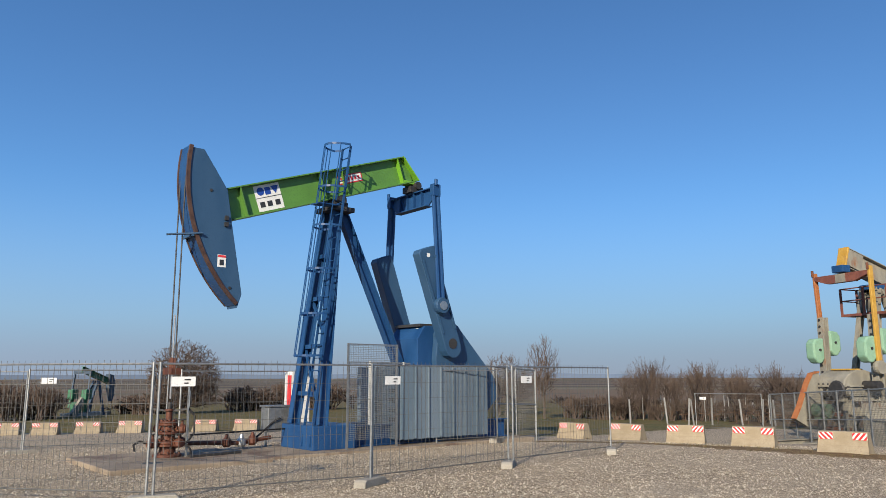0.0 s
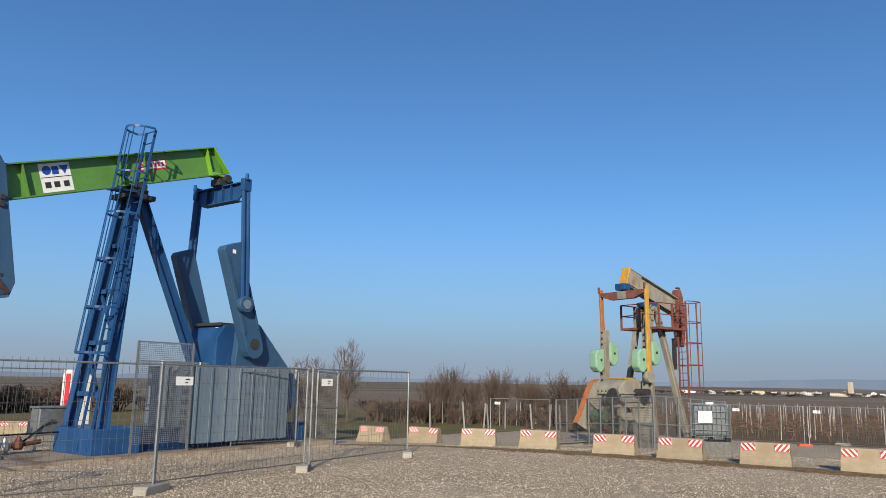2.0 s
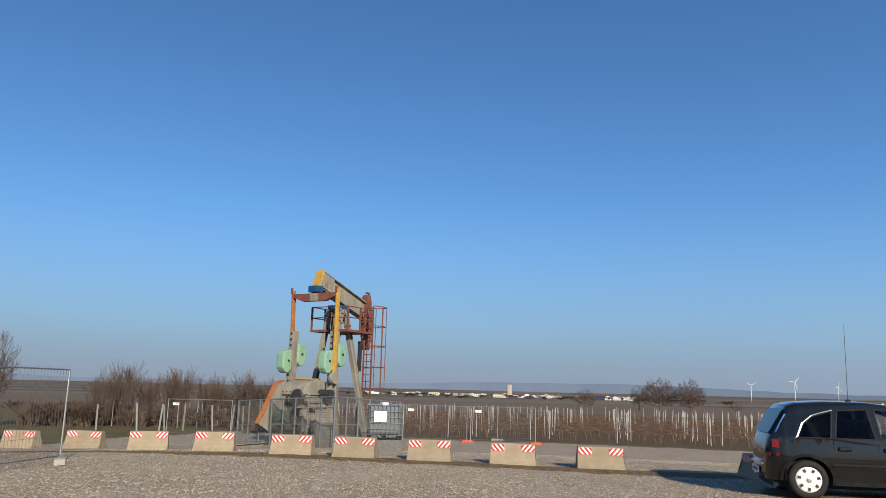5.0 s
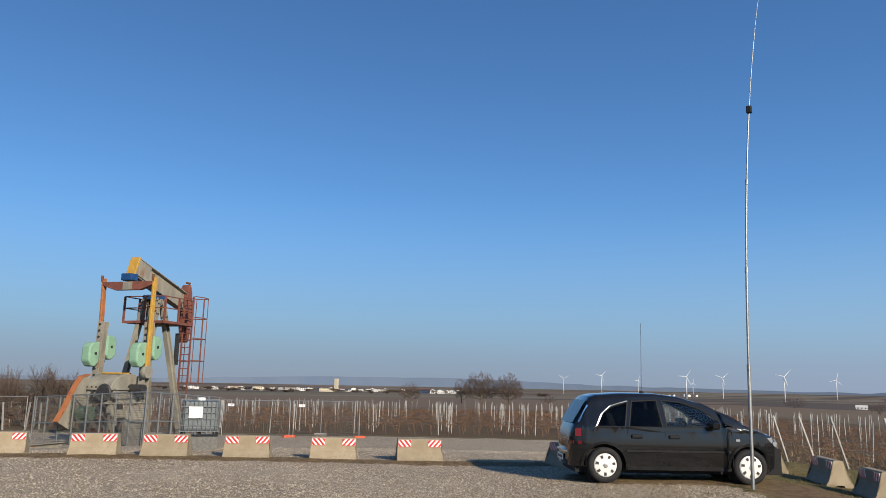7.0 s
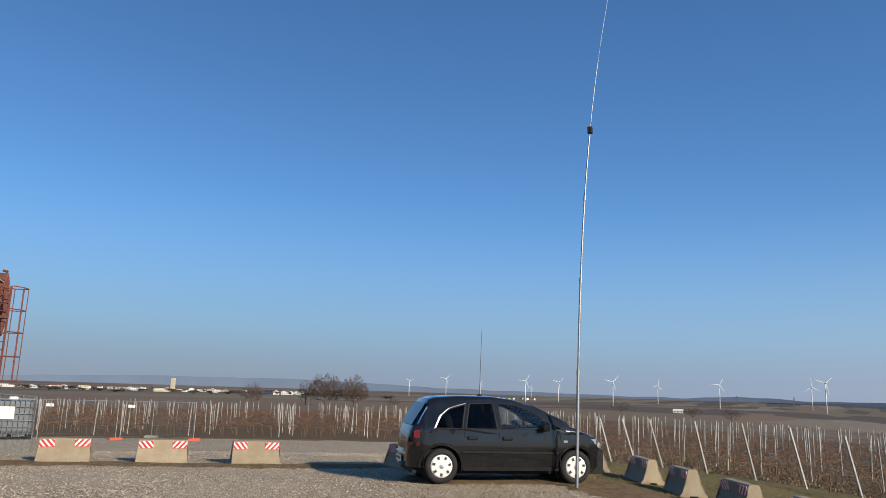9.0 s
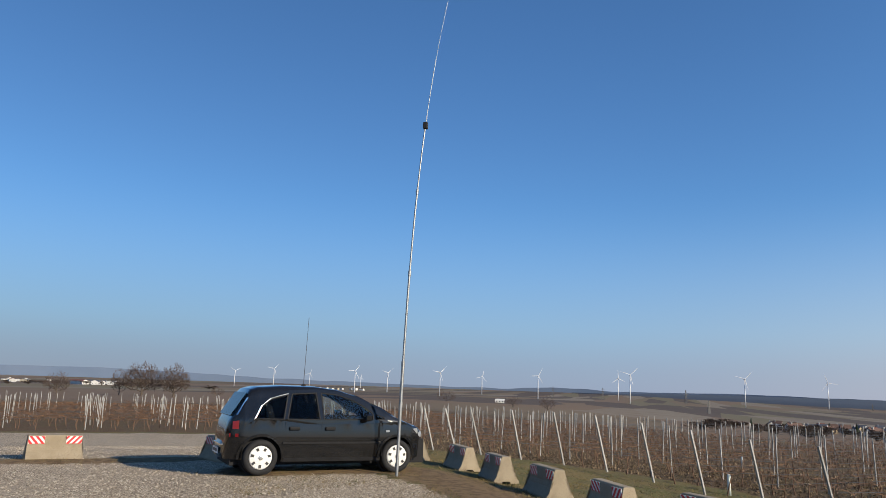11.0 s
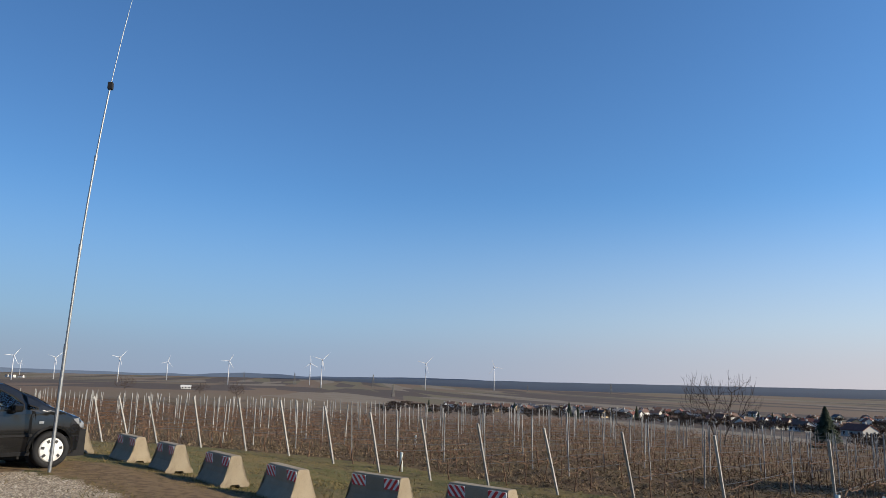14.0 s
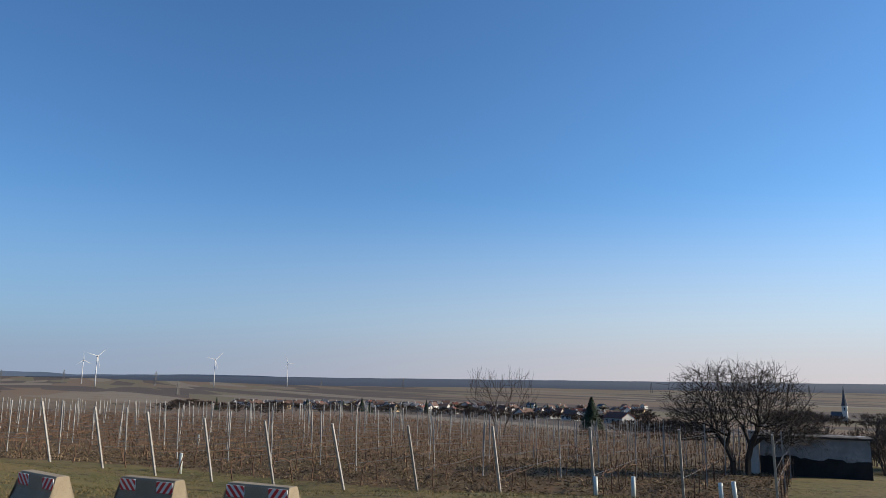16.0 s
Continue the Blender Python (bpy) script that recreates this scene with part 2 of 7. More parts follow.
def lathe(bm, prof, n=16, m=None):
    """Profile (radius, z) turned round z."""
    rings = []
    for r, z in prof:
        ring = [bm.verts.new((r * math.cos(2 * math.pi * k / n), r * math.sin(2 * math.pi * k / n), z)) for k in range(n)]
        if m is not None:
            for v in ring:
                v.co = m @ v.co
        rings.append(ring)
    for a, b in zip(rings, rings[1:]):
        for k in range(n):
            bm.faces.new((a[k], a[(k + 1) % n], b[(k + 1) % n], b[k]))
    bm.faces.new(rings[0][::-1])
    bm.faces.new(rings[-1])
    return bm


def B():
    return bmesh.new()


def from_lists(name, verts, faces, material, parent=None, label="", smooth=False):
    me = bpy.data.meshes.new(name)
    me.from_pydata(verts, [], faces)
    for m in (material if isinstance(material, (list, tuple)) else [material]):
        me.materials.append(m)
    if smooth:
        for f in me.polygons:
            f.use_smooth = True
    ob = new(name, me)
    if parent:
        ob.parent = parent
    if label:
        tagged(ob, label)
    return ob


def smooth01(x):
    x = min(max(x, 0.0), 1.0)
    return x * x * (3 - 2 * x)


# ---- the lie of the land ----
LEFT = [(0, 0), (20.5, 0), (23.6, -0.17), (28, -0.33), (36, -0.63), (60, -1.0), (120, -2.0), (300, -4.5), (800, -9), (2000, -15), (3500, -18), (4500, -12), (4950, -8)]
MIDDLE = [(0, 0), (20.5, 0), (23.6, -0.17), (25.6, -0.27), (28, -0.62), (33, -0.95), (47, -1.25), (75, -1.75), (120, -2.4), (300, -5), (800, -9), (2000, -16), (3500, -24), (4500, -14), (4950, -8)]
SLOPE = [(0, 0), (8.5, 0), (11.5, -0.2), (12.6, -0.24), (14.2, -0.32), (17, -0.65), (20, -1.2), (28, -1.2), (45, -1.55), (75, -2.3), (110, -4.4), (250, -10.5), (480, -18.5), (900, -29), (1800, -39), (3000, -41), (3700, -36), (4950, -9)]


def along(table, d):
    for (a, za), (b, zb) in zip(table, table[1:]):
        if d <= b:
            return za + (zb - za) * (d - a) / (b - a)
    return table[-1][1]


def ground_z(x, y):
    d = math.hypot(x, y)
    az = math.degrees(math.atan2(x, y))  # clockwise from y
    left, mid, fall = along(LEFT, d), along(MIDDLE, d), along(SLOPE, d)
    z = left + (mid - left) * smooth01((az + 5) / 25)
    z += (fall - z) * smooth01((az - 72) / 30) * smooth01((215 - (az if az > -90 else az + 360)) / 40)
    # the vineyard drops away towards the village
    z -= (1.3 * smooth01((d - 20) / 35) + 1.7 * smooth01((d - 60) / 200)) * smooth01((az - 104) / 26) * (1 - smooth01((d - 500) / 600))
    # the car stands on a slight rise
    z += 0.08 * math.exp(-((x - 13.8) ** 2 + (y - 5.5) ** 2) / 9.0)
    if d > 25:
        z += 0.12 * noise.noise((x * 0.06, y * 0.06, 3.1)) * min((d - 25) / 25, 1)
    return z


def in_poly(x, y, poly):
    hit = False
    for (x0, y0), (x1, y1) in zip(poly, poly[1:] + poly[:1]):
        if (y0 > y) != (y1 > y) and x < (x1 - x0) * (y - y0) / (y1 - y0) + x0:
            hit = not hit
    return hit


def polar(az, d):
    """A place by its bearing, counted anticlockwise from y, and its distance."""
    return -math.sin(radians(az)) * d, math.cos(radians(az)) * d


# ---- the ground: one sheet out to the horizon ----
GRAVEL_LOT = [(-60, 36), (-13, 33.5), (-4, 32.5), (1, 27.5), (5, 32), (11, 40), (18.5, 45.5), (24, 40), (36, 25), (39.5, 18.5), (26, 11.5), (17.5, 8.2), (15.2, 6.0), (13.4, 3.7), (11.7, 2.3), (10.3, 0.9), (9.0, -0.4), (7.6, -1.9), (5.5, -9), (10, -60), (-60, -60)]
STRIP_LINE = [(3.0, 21.8), (5.0, 20.9), (8.0, 18.4), (9.6, 16.6), (12.1, 13.4), (13.6, 11.3), (15.2, 9.3)]
VINE_A = [(13.2, -15.0), (16.6, -10.6), (25.6, -3.2), (28.4, 3.0), (34.0, 10.5), (44, 23), (110, -40), (62, -62), (41, -50)]
VINE_B = [(18, 49), (24.5, 41.5), (36.5, 26.5), (40.5, 20), (44, 23), (110, -40), (160, 60), (60, 120)]


CAR_STRIP = [(13.6, 6.8), (15.4, 4.6), (14.0, 3.1), (12.5, 1.9), (11.2, 0.6), (9.9, -0.6), (8.6, -1.9)]


def strip_distance(x, y, line=STRIP_LINE):
    best = 99.0
    for (x0, y0), (x1, y1) in zip(line, line[1:]):
        dx, dy = x1 - x0, y1 - y0
        t = min(max(((x - x0) * dx + (y - y0) * dy) / (dx * dx + dy * dy), 0), 1)
        best = min(best, math.hypot(x - x0 - t * dx, y - y0 - t * dy))
    return best


def zones(x, y):
    """Share of gravel, dry strip and vineyard soil."""
    g = 1.0 if in_poly(x, y, GRAVEL_LOT) else 0.0
    s = max(0.0, 1 - strip_distance(x, y) / 0.75, 1 - strip_distance(x, y, CAR_STRIP) / 1.25)
    d = math.hypot(x, y)
    v = 0.0
    if 15 < d < 190 and (in_poly(x, y, VINE_A) or in_poly(x, y, VINE_B)):
        v = 1.0
    return g, s, v


def make_ground():
    m, nt, p = shader("ground")
    co = nt.nodes.new("ShaderNodeTexCoord").outputs["Object"]
    at = nt.nodes.new("ShaderNodeAttribute")
    at.attribute_name = "zones"
    sep = nt.nodes.new("ShaderNodeSeparateColor")
    nt.links.new(at.outputs["Color"], sep.inputs[0])

    def nz(scale, detail=6.0, rough=0.6):
        n = node(nt, "ShaderNodeTexNoise", Scale=scale, Detail=detail, Roughness=rough)
        nt.links.new(co, n.inputs["Vector"])
        return n.outputs[0]

    def add(a, b, k):
        n = nt.nodes.new("ShaderNodeMath")
        n.operation = "MULTIPLY_ADD"
        n.inputs[1].default_value = k
        nt.links.new(b, n.inputs[0])
        nt.links.new(a, n.inputs[2])
        return n.outputs[0]

    # gravel: pale stones of several sizes over dusty fines
    vor = node(nt, "ShaderNodeTexVoronoi", Scale=33.0, Randomness=1.0)
    nt.links.new(co, vor.inputs["Vector"])
    stones = nt.nodes.new("ShaderNodeSeparateColor")
    nt.links.new(vor.outputs["Color"], stones.inputs[0])
    gcol = mixed(nt, ramp(nt, stones.outputs[0], 0.1, 0.95), (0.265, 0.21, 0.146), (0.55, 0.46, 0.34))
    gcol = mixed(nt, ramp(nt, vor.outputs["Distance"], 0.4, 0.75), gcol, (0.15, 0.118, 0.082))
    gcol = mixed(nt, ramp(nt, nz(0.35), 0.42, 0.62), gcol, mixed(nt, 0.4, gcol, (0.37, 0.305, 0.225)))
    gcol = mixed(nt, ramp(nt, nz(1.6, 8), 0.56, 0.72), gcol, mixed(nt, 0.55, gcol, (0.24, 0.19, 0.135)))
    # dry winter grass
    grass = mixed(nt, ramp(nt, nz(0.5), 0.35, 0.65), (0.135, 0.1, 0.036), (0.08, 0.082, 0.024))
    grass = mixed(nt, ramp(nt, nz(9.0, 5), 0.45, 0.7), grass, (0.16, 0.12, 0.06))
    grass = mixed(nt, ramp(nt, nz(2.2, 7, 0.7), 0.52, 0.66), grass, (0.05, 0.037, 0.02))
    # far fields: long strips of brown, olive and straw
    mp = nt.nodes.new("ShaderNodeMapping")
    mp.inputs["Rotation"].default_value = (0, 0, radians(-22))
    mp.inputs["Scale"].default_value = (0.0011, 0.0105, 0.004)
    nt.links.new(co, mp.inputs["Vector"])
    plots = node(nt, "ShaderNodeTexVoronoi", Scale=1.0, Randomness=0.9)
    nt.links.new(mp.outputs[0], plots.inputs["Vector"])
    pc = nt.nodes.new("ShaderNodeSeparateColor")
    nt.links.new(plots.outputs["Color"], pc.inputs[0])
    field = mixed(nt, ramp(nt, pc.outputs[0], 0.4, 0.6), (0.15, 0.105, 0.07), (0.132, 0.114, 0.07))
    field = mixed(nt, ramp(nt, pc.outputs[1], 0.72, 0.8), field, (0.18, 0.15, 0.112))
    field = mixed(nt, ramp(nt, pc.outputs[2], 0.7, 0.76), field, (0.075, 0.058, 0.047))
    field = mixed(nt, ramp(nt, nz(0.02, 4), 0.5, 0.8), field, (0.125, 0.088, 0.06))
    dist = nt.nodes.new("ShaderNodeVectorMath")
    dist.operation = "LENGTH"
    nt.links.new(co, dist.inputs[0])
    col = mixed(nt, ramp(nt, dist.outputs["Value"], 60, 190), grass, field)
    # vineyard soil with weeds
    soil = mixed(nt, ramp(nt, nz(1.2, 6), 0.4, 0.62), (0.108, 0.064, 0.033), (0.108, 0.078, 0.036))
    soil = mixed(nt, ramp(nt, nz(11.0, 4), 0.5, 0.7), soil, (0.042, 0.029, 0.02))
    soil = mixed(nt, ramp(nt, nz(26.0, 5, 0.7), 0.58, 0.7), soil, (0.2, 0.15, 0.095))
    edge = add(sep.outputs[2], nz(0.8), 0.5)
    col = mixed(nt, ramp(nt, edge, 0.65, 0.85), col, soil)
    gm = add(sep.outputs[0], nz(1.1, 7, 0.65), 0.9)
    col = mixed(nt, ramp(nt, gm, 0.9, 1.08), col, gcol)
    strip = mixed(nt, ramp(nt, nz(6.0, 5), 0.4, 0.65), (0.175, 0.118, 0.062), (0.105, 0.068, 0.037))
    sm = add(sep.outputs[1], nz(1.7, 6, 0.65), 0.9)
    col = mixed(nt, ramp(nt, sm, 0.68, 0.85), col, strip)
    nt.links.new(col, p.inputs["Base Color"])
    p.inputs["Roughness"].default_value = 0.95
    p.inputs["Specular IOR Level"].default_value = 0.2
    bp = node(nt, "ShaderNodeBump", Strength=0.6, Distance=0.02)
    nt.links.new(add(nz(30.0, 4), vor.outputs["Distance"], -0.7), bp.inputs["Height"])
    nt.links.new(bp.outputs[0], p.inputs["Normal"])

    radii = [0.0] + [0.6 * 1.16 ** k for k in range(17)]
    while radii[-1] < 46:
        radii.append(radii[-1] + 0.45)
    while radii[-1] < 4900:
        radii.append(radii[-1] * 1.055)
    n = 480
    verts, cols = [(0, 0, 0)], [(1, 0, 0, 1)]
    for r in radii[1:]:
        for k in range(n):
            a = 2 * math.pi * k / n
            x, y = r * math.sin(a), r * math.cos(a)
            z = ground_z(x, y)
            g, s, v = zones(x, y) if r < 260 else (0, 0, 0)
            if r < 46:
                z += 0.025 * noise.noise((x * 0.7, y * 0.7, 0)) + 0.05 * s
            verts.append((x, y, z))
            cols.append((g, s, v, 1))
    faces = [(0, 1 + (k + 1) % n, 1 + k) for k in range(n)]
    for i in range(len(radii) - 2):
        a, b = 1 + i * n, 1 + (i + 1) * n
        faces += [(a + k, a + (k + 1) % n, b + (k + 1) % n, b + k) for k in range(n)]
    ob = from_lists("ground", verts, faces, m, smooth=True)
    layer = ob.data.attributes.new("zones", "FLOAT_COLOR", "POINT")
    layer.data.foreach_set("color", [c for q in cols for c in q])
    tagged(ob, "gravel lot, dry grass, vineyard soil and far fields", "ground", kind="structure")


make_ground()


# ---- loose stones and dry grass ----
def make_stones():
    m, nt, p = shader("loose_stones")
    geo = nt.nodes.new("ShaderNodeNewGeometry")
    col = mixed(nt, ramp(nt, geo.outputs["Random Per Island"], 0.0, 1.0), (0.17, 0.138, 0.1), (0.5, 0.435, 0.345))
    nt.links.new(col, p.inputs["Base Color"])
    p.inputs["Roughness"].default_value = 0.85
    rng = np.random.default_rng(5)
    n = 115000
    d = 9.8 + 13.5 * rng.random(n) ** 1.35
    az = np.radians(32 - 130 * rng.random(n))
    xs, ys = -np.sin(az) * d, np.cos(az) * d
    keep = [i for i in range(n) if in_poly(xs[i], ys[i], GRAVEL_LOT)]
    xs, ys = xs[keep], ys[keep]
    n = len(keep)
    zs = np.array([ground_z(x, y) for x, y in zip(xs, ys)]) + 0.01
    r = 0.006 + 0.015 * rng.random(n) ** 2.2
    a, sx, sz = rng.random(n) * 6.3, 0.7 + 0.6 * rng.random(n), 0.45 + 0.4 * rng.random(n)
    shape = np.array([(1, 0, 0), (0, 1, 0), (-1, 0, 0), (0, -1, 0), (0.1, 0.1, 1), (0, 0, -1)], float)
    c, q = (np.cos(a) * r)[:, None], (np.sin(a) * r)[:, None]
    px, py, pz = shape[:, 0][None], shape[:, 1][None], shape[:, 2][None]
    verts = np.stack([xs[:, None] + px * c * sx[:, None] - py * q, ys[:, None] + px * q * sx[:, None] + py * c, zs[:, None] + pz * (r * sz)[:, None]], 2).reshape(-1, 3).tolist()
    tris = np.array([(0, 1, 4), (1, 2, 4), (2, 3, 4), (3, 0, 4), (1, 0, 5), (2, 1, 5), (3, 2, 5), (0, 3, 5)])
    faces = (tris[None] + 6 * np.arange(n)[:, None, None]).reshape(-1, 3).tolist()
    tagged(from_lists("gravel_stones", verts, faces, m), "pale loose gravel stones scattered over the lot", "gravel", kind="stuff")


make_stones()


def make_dry_grass():
    m, nt, p = shader("dry_grass_blades")
    geo = nt.nodes.new("ShaderNodeNewGeometry")
    col = mixed(nt, ramp(nt, geo.outputs["Random Per Island"], 0.1, 0.9), (0.05, 0.052, 0.014), (0.22, 0.155, 0.06))
    nt.links.new(col, p.inputs["Base Color"])
    p.inputs["Roughness"].default_value = 0.9
    rng = random.Random(8)
    verts, faces = [], []

    def tuft(x, y, h, n):
        z = ground_z(x, y)
        for _ in range(n):
            a, b = rng.uniform(0, 6.28), rng.uniform(0, 6.28)
            bx, by = x + rng.gauss(0, 0.06), y + rng.gauss(0, 0.06)
            w, hh, l = rng.uniform(0.004, 0.008), h * rng.uniform(0.5, 1.2), rng.uniform(0.02, 0.09)
            k = len(verts)
            verts.extend([(bx - w * math.cos(a), by - w * math.sin(a), z), (bx + w * math.cos(a), by + w * math.sin(a), z), (bx + l * math.cos(b), by + l * math.sin(b), z + hh)])
            faces.append((k, k + 1, k + 2))

    for (x0, y0), (x1, y1) in zip(STRIP_LINE, STRIP_LINE[1:]):
        for _ in range(int(math.hypot(x1 - x0, y1 - y0) * 46)):
            t = rng.random()
            tuft(x0 + (x1 - x0) * t + rng.gauss(0, 0.3), y0 + (y1 - y0) * t + rng.gauss(0, 0.3), 0.07, 5)
    for (x0, y0), (x1, y1) in zip(CAR_STRIP, CAR_STRIP[1:]):
        for _ in range(int(math.hypot(x1 - x0, y1 - y0) * 170)):
            t = rng.random()
            tuft(x0 + (x1 - x0) * t + rng.gauss(0, 0.6), y0 + (y1 - y0) * t + rng.gauss(0, 0.6), 0.05, 6)
    for _ in range(7500):
        d, az = rng.uniform(9.0, 25), radians(-rng.uniform(68, 142))
        x, y = -math.sin(az) * d, math.cos(az) * d
        if not in_poly(x, y, GRAVEL_LOT) and not in_poly(x, y, VINE_A):
            tuft(x, y, 0.055, 5)
    for _ in range(1500):
        d, az = rng.uniform(11, 17), radians(-rng.uniform(60, 95))
        x, y = -math.sin(az) * d, math.cos(az) * d
        if noise.noise((x * 0.6, y * 0.6, 5)) > 0.1:
            tuft(x, y, 0.06, 4)
    tagged(from_lists("dry_grass", verts, faces, m), "short dry yellow-brown grass tufts along the lot's edge", "grass", kind="stuff")


make_dry_grass()


def make_weeds():
    """Dead weeds and clods between the vine rows."""
    m, nt, p = shader("dead_weeds")
    geo = nt.nodes.new("ShaderNodeNewGeometry")
    col = mixed(nt, ramp(nt, geo.outputs["Random Per Island"], 0.0, 1.0), (0.04, 0.028, 0.016), (0.3, 0.215, 0.125))
    nt.links.new(col, p.inputs["Base Color"])
    p.inputs["Roughness"].default_value = 0.95
    rng = random.Random(19)
    verts, faces = [], []
    for _ in range(40000):
        d, az = 15 + 40 * rng.random() ** 1.3, radians(-rng.uniform(60, 142))
        x, y = -math.sin(az) * d, math.cos(az) * d
        if not in_poly(x, y, VINE_A) or noise.noise((x * 0.45, y * 0.45, 9)) < -0.25:
            continue
        z = ground_z(x, y) + 0.01
        for _ in range(3):
            a, b = rng.uniform(0, 6.28), rng.uniform(0, 6.28)
            bx, by = x + rng.gauss(0, 0.05), y + rng.gauss(0, 0.05)
            w, hh, l = rng.uniform(0.008, 0.022), 0.02 + 0.11 * rng.random() ** 2, rng.uniform(0.03, 0.14)
            k = len(verts)
            verts.extend([(bx - w * math.cos(a), by - w * math.sin(a), z - 0.02), (bx + w * math.cos(a), by + w * math.sin(a), z - 0.02), (bx + l * math.cos(b), by + l * math.sin(b), z + hh)])
            faces.append((k, k + 1, k + 2))
    for _ in range(26000):
        d, az = 15.5 + 19 * rng.random() ** 1.2, radians(-rng.uniform(66, 142))
        x, y = -math.sin(az) * d, math.cos(az) * d
        if not in_poly(x, y, VINE_A):
            continue
        z, a, l, w = ground_z(x, y) + 0.015, rng.uniform(0, 3.14), rng.uniform(0.03, 0.11), rng.uniform(0.006, 0.016)
        c, q = math.cos(a), math.sin(a)
        k = len(verts)
        verts.extend([(x - l * c, y - l * q, z), (x + w * q, y - w * c, z + 0.012), (x + l * c, y + l * q, z + rng.uniform(0, 0.06)), (x - w * q, y + w * c, z + 0.03)])
        faces.append((k, k + 1, k + 2, k + 3))
    tagged(from_lists("vineyard_weeds", verts, faces, m), "dead brown weeds between the vine rows", "weeds", kind="stuff")


make_weeds()
# ---- concrete barriers with red and white hazard plates ----
def make_barrier():
    """A bell-sided concrete block, 1.12 long, 0.52 high; x along, front towards -y."""
    t = thing("concrete_barrier", "sandy concrete barrier block with red-white hazard plates on gravel", "barrier", group="barriers round the lot")
    bm = B()
    half = [(0.26, 0.0), (0.262, 0.06), (0.21, 0.125), (0.145, 0.22), (0.115, 0.3), (0.095, 0.5), (0.08, 0.52)]
    arch = [(0.09, 0.0), (0.075, 0.045), (-0.075, 0.045), (-0.09, 0.0)]  # a shallow channel runs under the block
    prof = [(-y, z) for y, z in half] + [(y, z) for y, z in half[::-1]] + arch
    for x0, x1, grow in ((-0.525, 0.525, 0.0),):
        a = [bm.verts.new((x0, y, z)) for y, z in prof]
        b = [bm.verts.new((x1, y, z)) for y, z in prof]
        bm.faces.new(a)
        bm.faces.new(b[::-1])
        for k in range(len(prof)):
            j = (k + 1) % len(prof)
            bm.faces.new((a[k], b[k], b[j], a[j]))
    bmesh.ops.triangulate(bm, faces=[f for f in bm.faces if len(f.verts) > 4])
    for v in bm.verts:  # the ends slope inwards a little
        v.co.x *= 1.03 - 0.06 * v.co.z / 0.55
    body = part("block", bm, CONC, t, bevel=0.012)
    # plates on the upper flank: white, with slanting red stripes
    tilt = Matrix.Translation((0, -0.108, 0.385)) @ Matrix.Rotation(radians(5.7), 4, "X")
    for s in (-1, 1):
        pm = tilt @ Matrix.Translation((s * 0.352, 0, 0))
        bm = box(B(), -0.15, 0.15, -0.006, 0.004, -0.112, 0.112, pm)
        plate = part("hazard_plate", bm, SIGNWHITE, t, "white hazard plate with red stripes")
        bm = B()
        for k in range(-3, 4):
            c, w, g = k * 0.11 + 0.02, 0.056, 0.12
            quad = []
            for x, z in ((c - w / 2 - g * 0.8, -0.112), (c + w / 2 - g * 0.8, -0.112), (c + w / 2 + g * 0.8, 0.112), (c - w / 2 + g * 0.8, 0.112)):
                quad.append((s * x, z))
            quad = clip_quad(quad, -0.15, 0.15)
            if len(quad) > 2:
                vs = [bm.verts.new(pm @ Vector((x, -0.008, z))) for x, z in quad]
                ws = [bm.verts.new(pm @ Vector((x, -0.0055, z))) for x, z in quad]
                bm.faces.new(vs)
                for i in range(len(vs)):
                    j = (i + 1) % len(vs)
                    bm.faces.new((vs[i], ws[i], ws[j], vs[j]))
        part("stripes", bm, SIGNRED, plate, "red slanting stripes")
    return t


def clip_quad(pts, lo, hi):
    for edge, keep in ((lo, 1), (hi, -1)):
        out = []
        for (x0, z0), (x1, z1) in zip(pts, pts[1:] + pts[:1]):
            i0, i1 = (x0 - edge) * keep >= 0, (x1 - edge) * keep >= 0
            if i0:
                out.append((x0, z0))
            if i0 != i1:
                t = (edge - x0) / (x1 - x0)
                out.append((edge, z0 + t * (z1 - z0)))
        pts = out
    return pts


def on_ground(x, y, yaw=0, dz=0.0, tilt=0.0):
    return pose(x, y, ground_z(x, y) + dz, 0, tilt, yaw)


# x, y, heading of the long side, small tilt
BARRIERS = [
    (4.3, 25.2, -48, 0), (5.8, 24.2, -40, 1), (7.1, 22.5, -24, 0), (8.16, 20.25, -34, 0.5), (9.1, 17.55, -44, -0.5),
    (10.2, 16.35, -48, 0), (11.45, 14.95, -46, -0.6), (12.65, 13.3, -48, 0), (13.9, 11.75, -42, 0.4),
    (-18.7, 32.8, 10, 0), (-16.9, 32.5, 8, 0), (-15.3, 33.0, 6, 0), (-13.7, 33.5, 2, 0), (-10.5, 33.75, -2, 0), (-8.7, 33.8, -4, 0),
    (15.3, 8.65, -120, 0),
    (18.5, 5.2, -150, 0), (17.3, 3.75, -147, 0.5), (15.73, 2.65, -152, -0.6), (14.09, 1.48, -150, 0), (12.54, 0.32, -151, 0.5), (11.95, -1.08, -140, 0), (10.5, -2.33, -141, 0),
]
first = make_barrier()
for i, (x, y, yaw, tilt) in enumerate(BARRIERS):
    m = on_ground(x, y, yaw, -0.01, tilt)
    if i == 0:
        first.matrix_basis = m
    else:
        copy_thing(first, m)


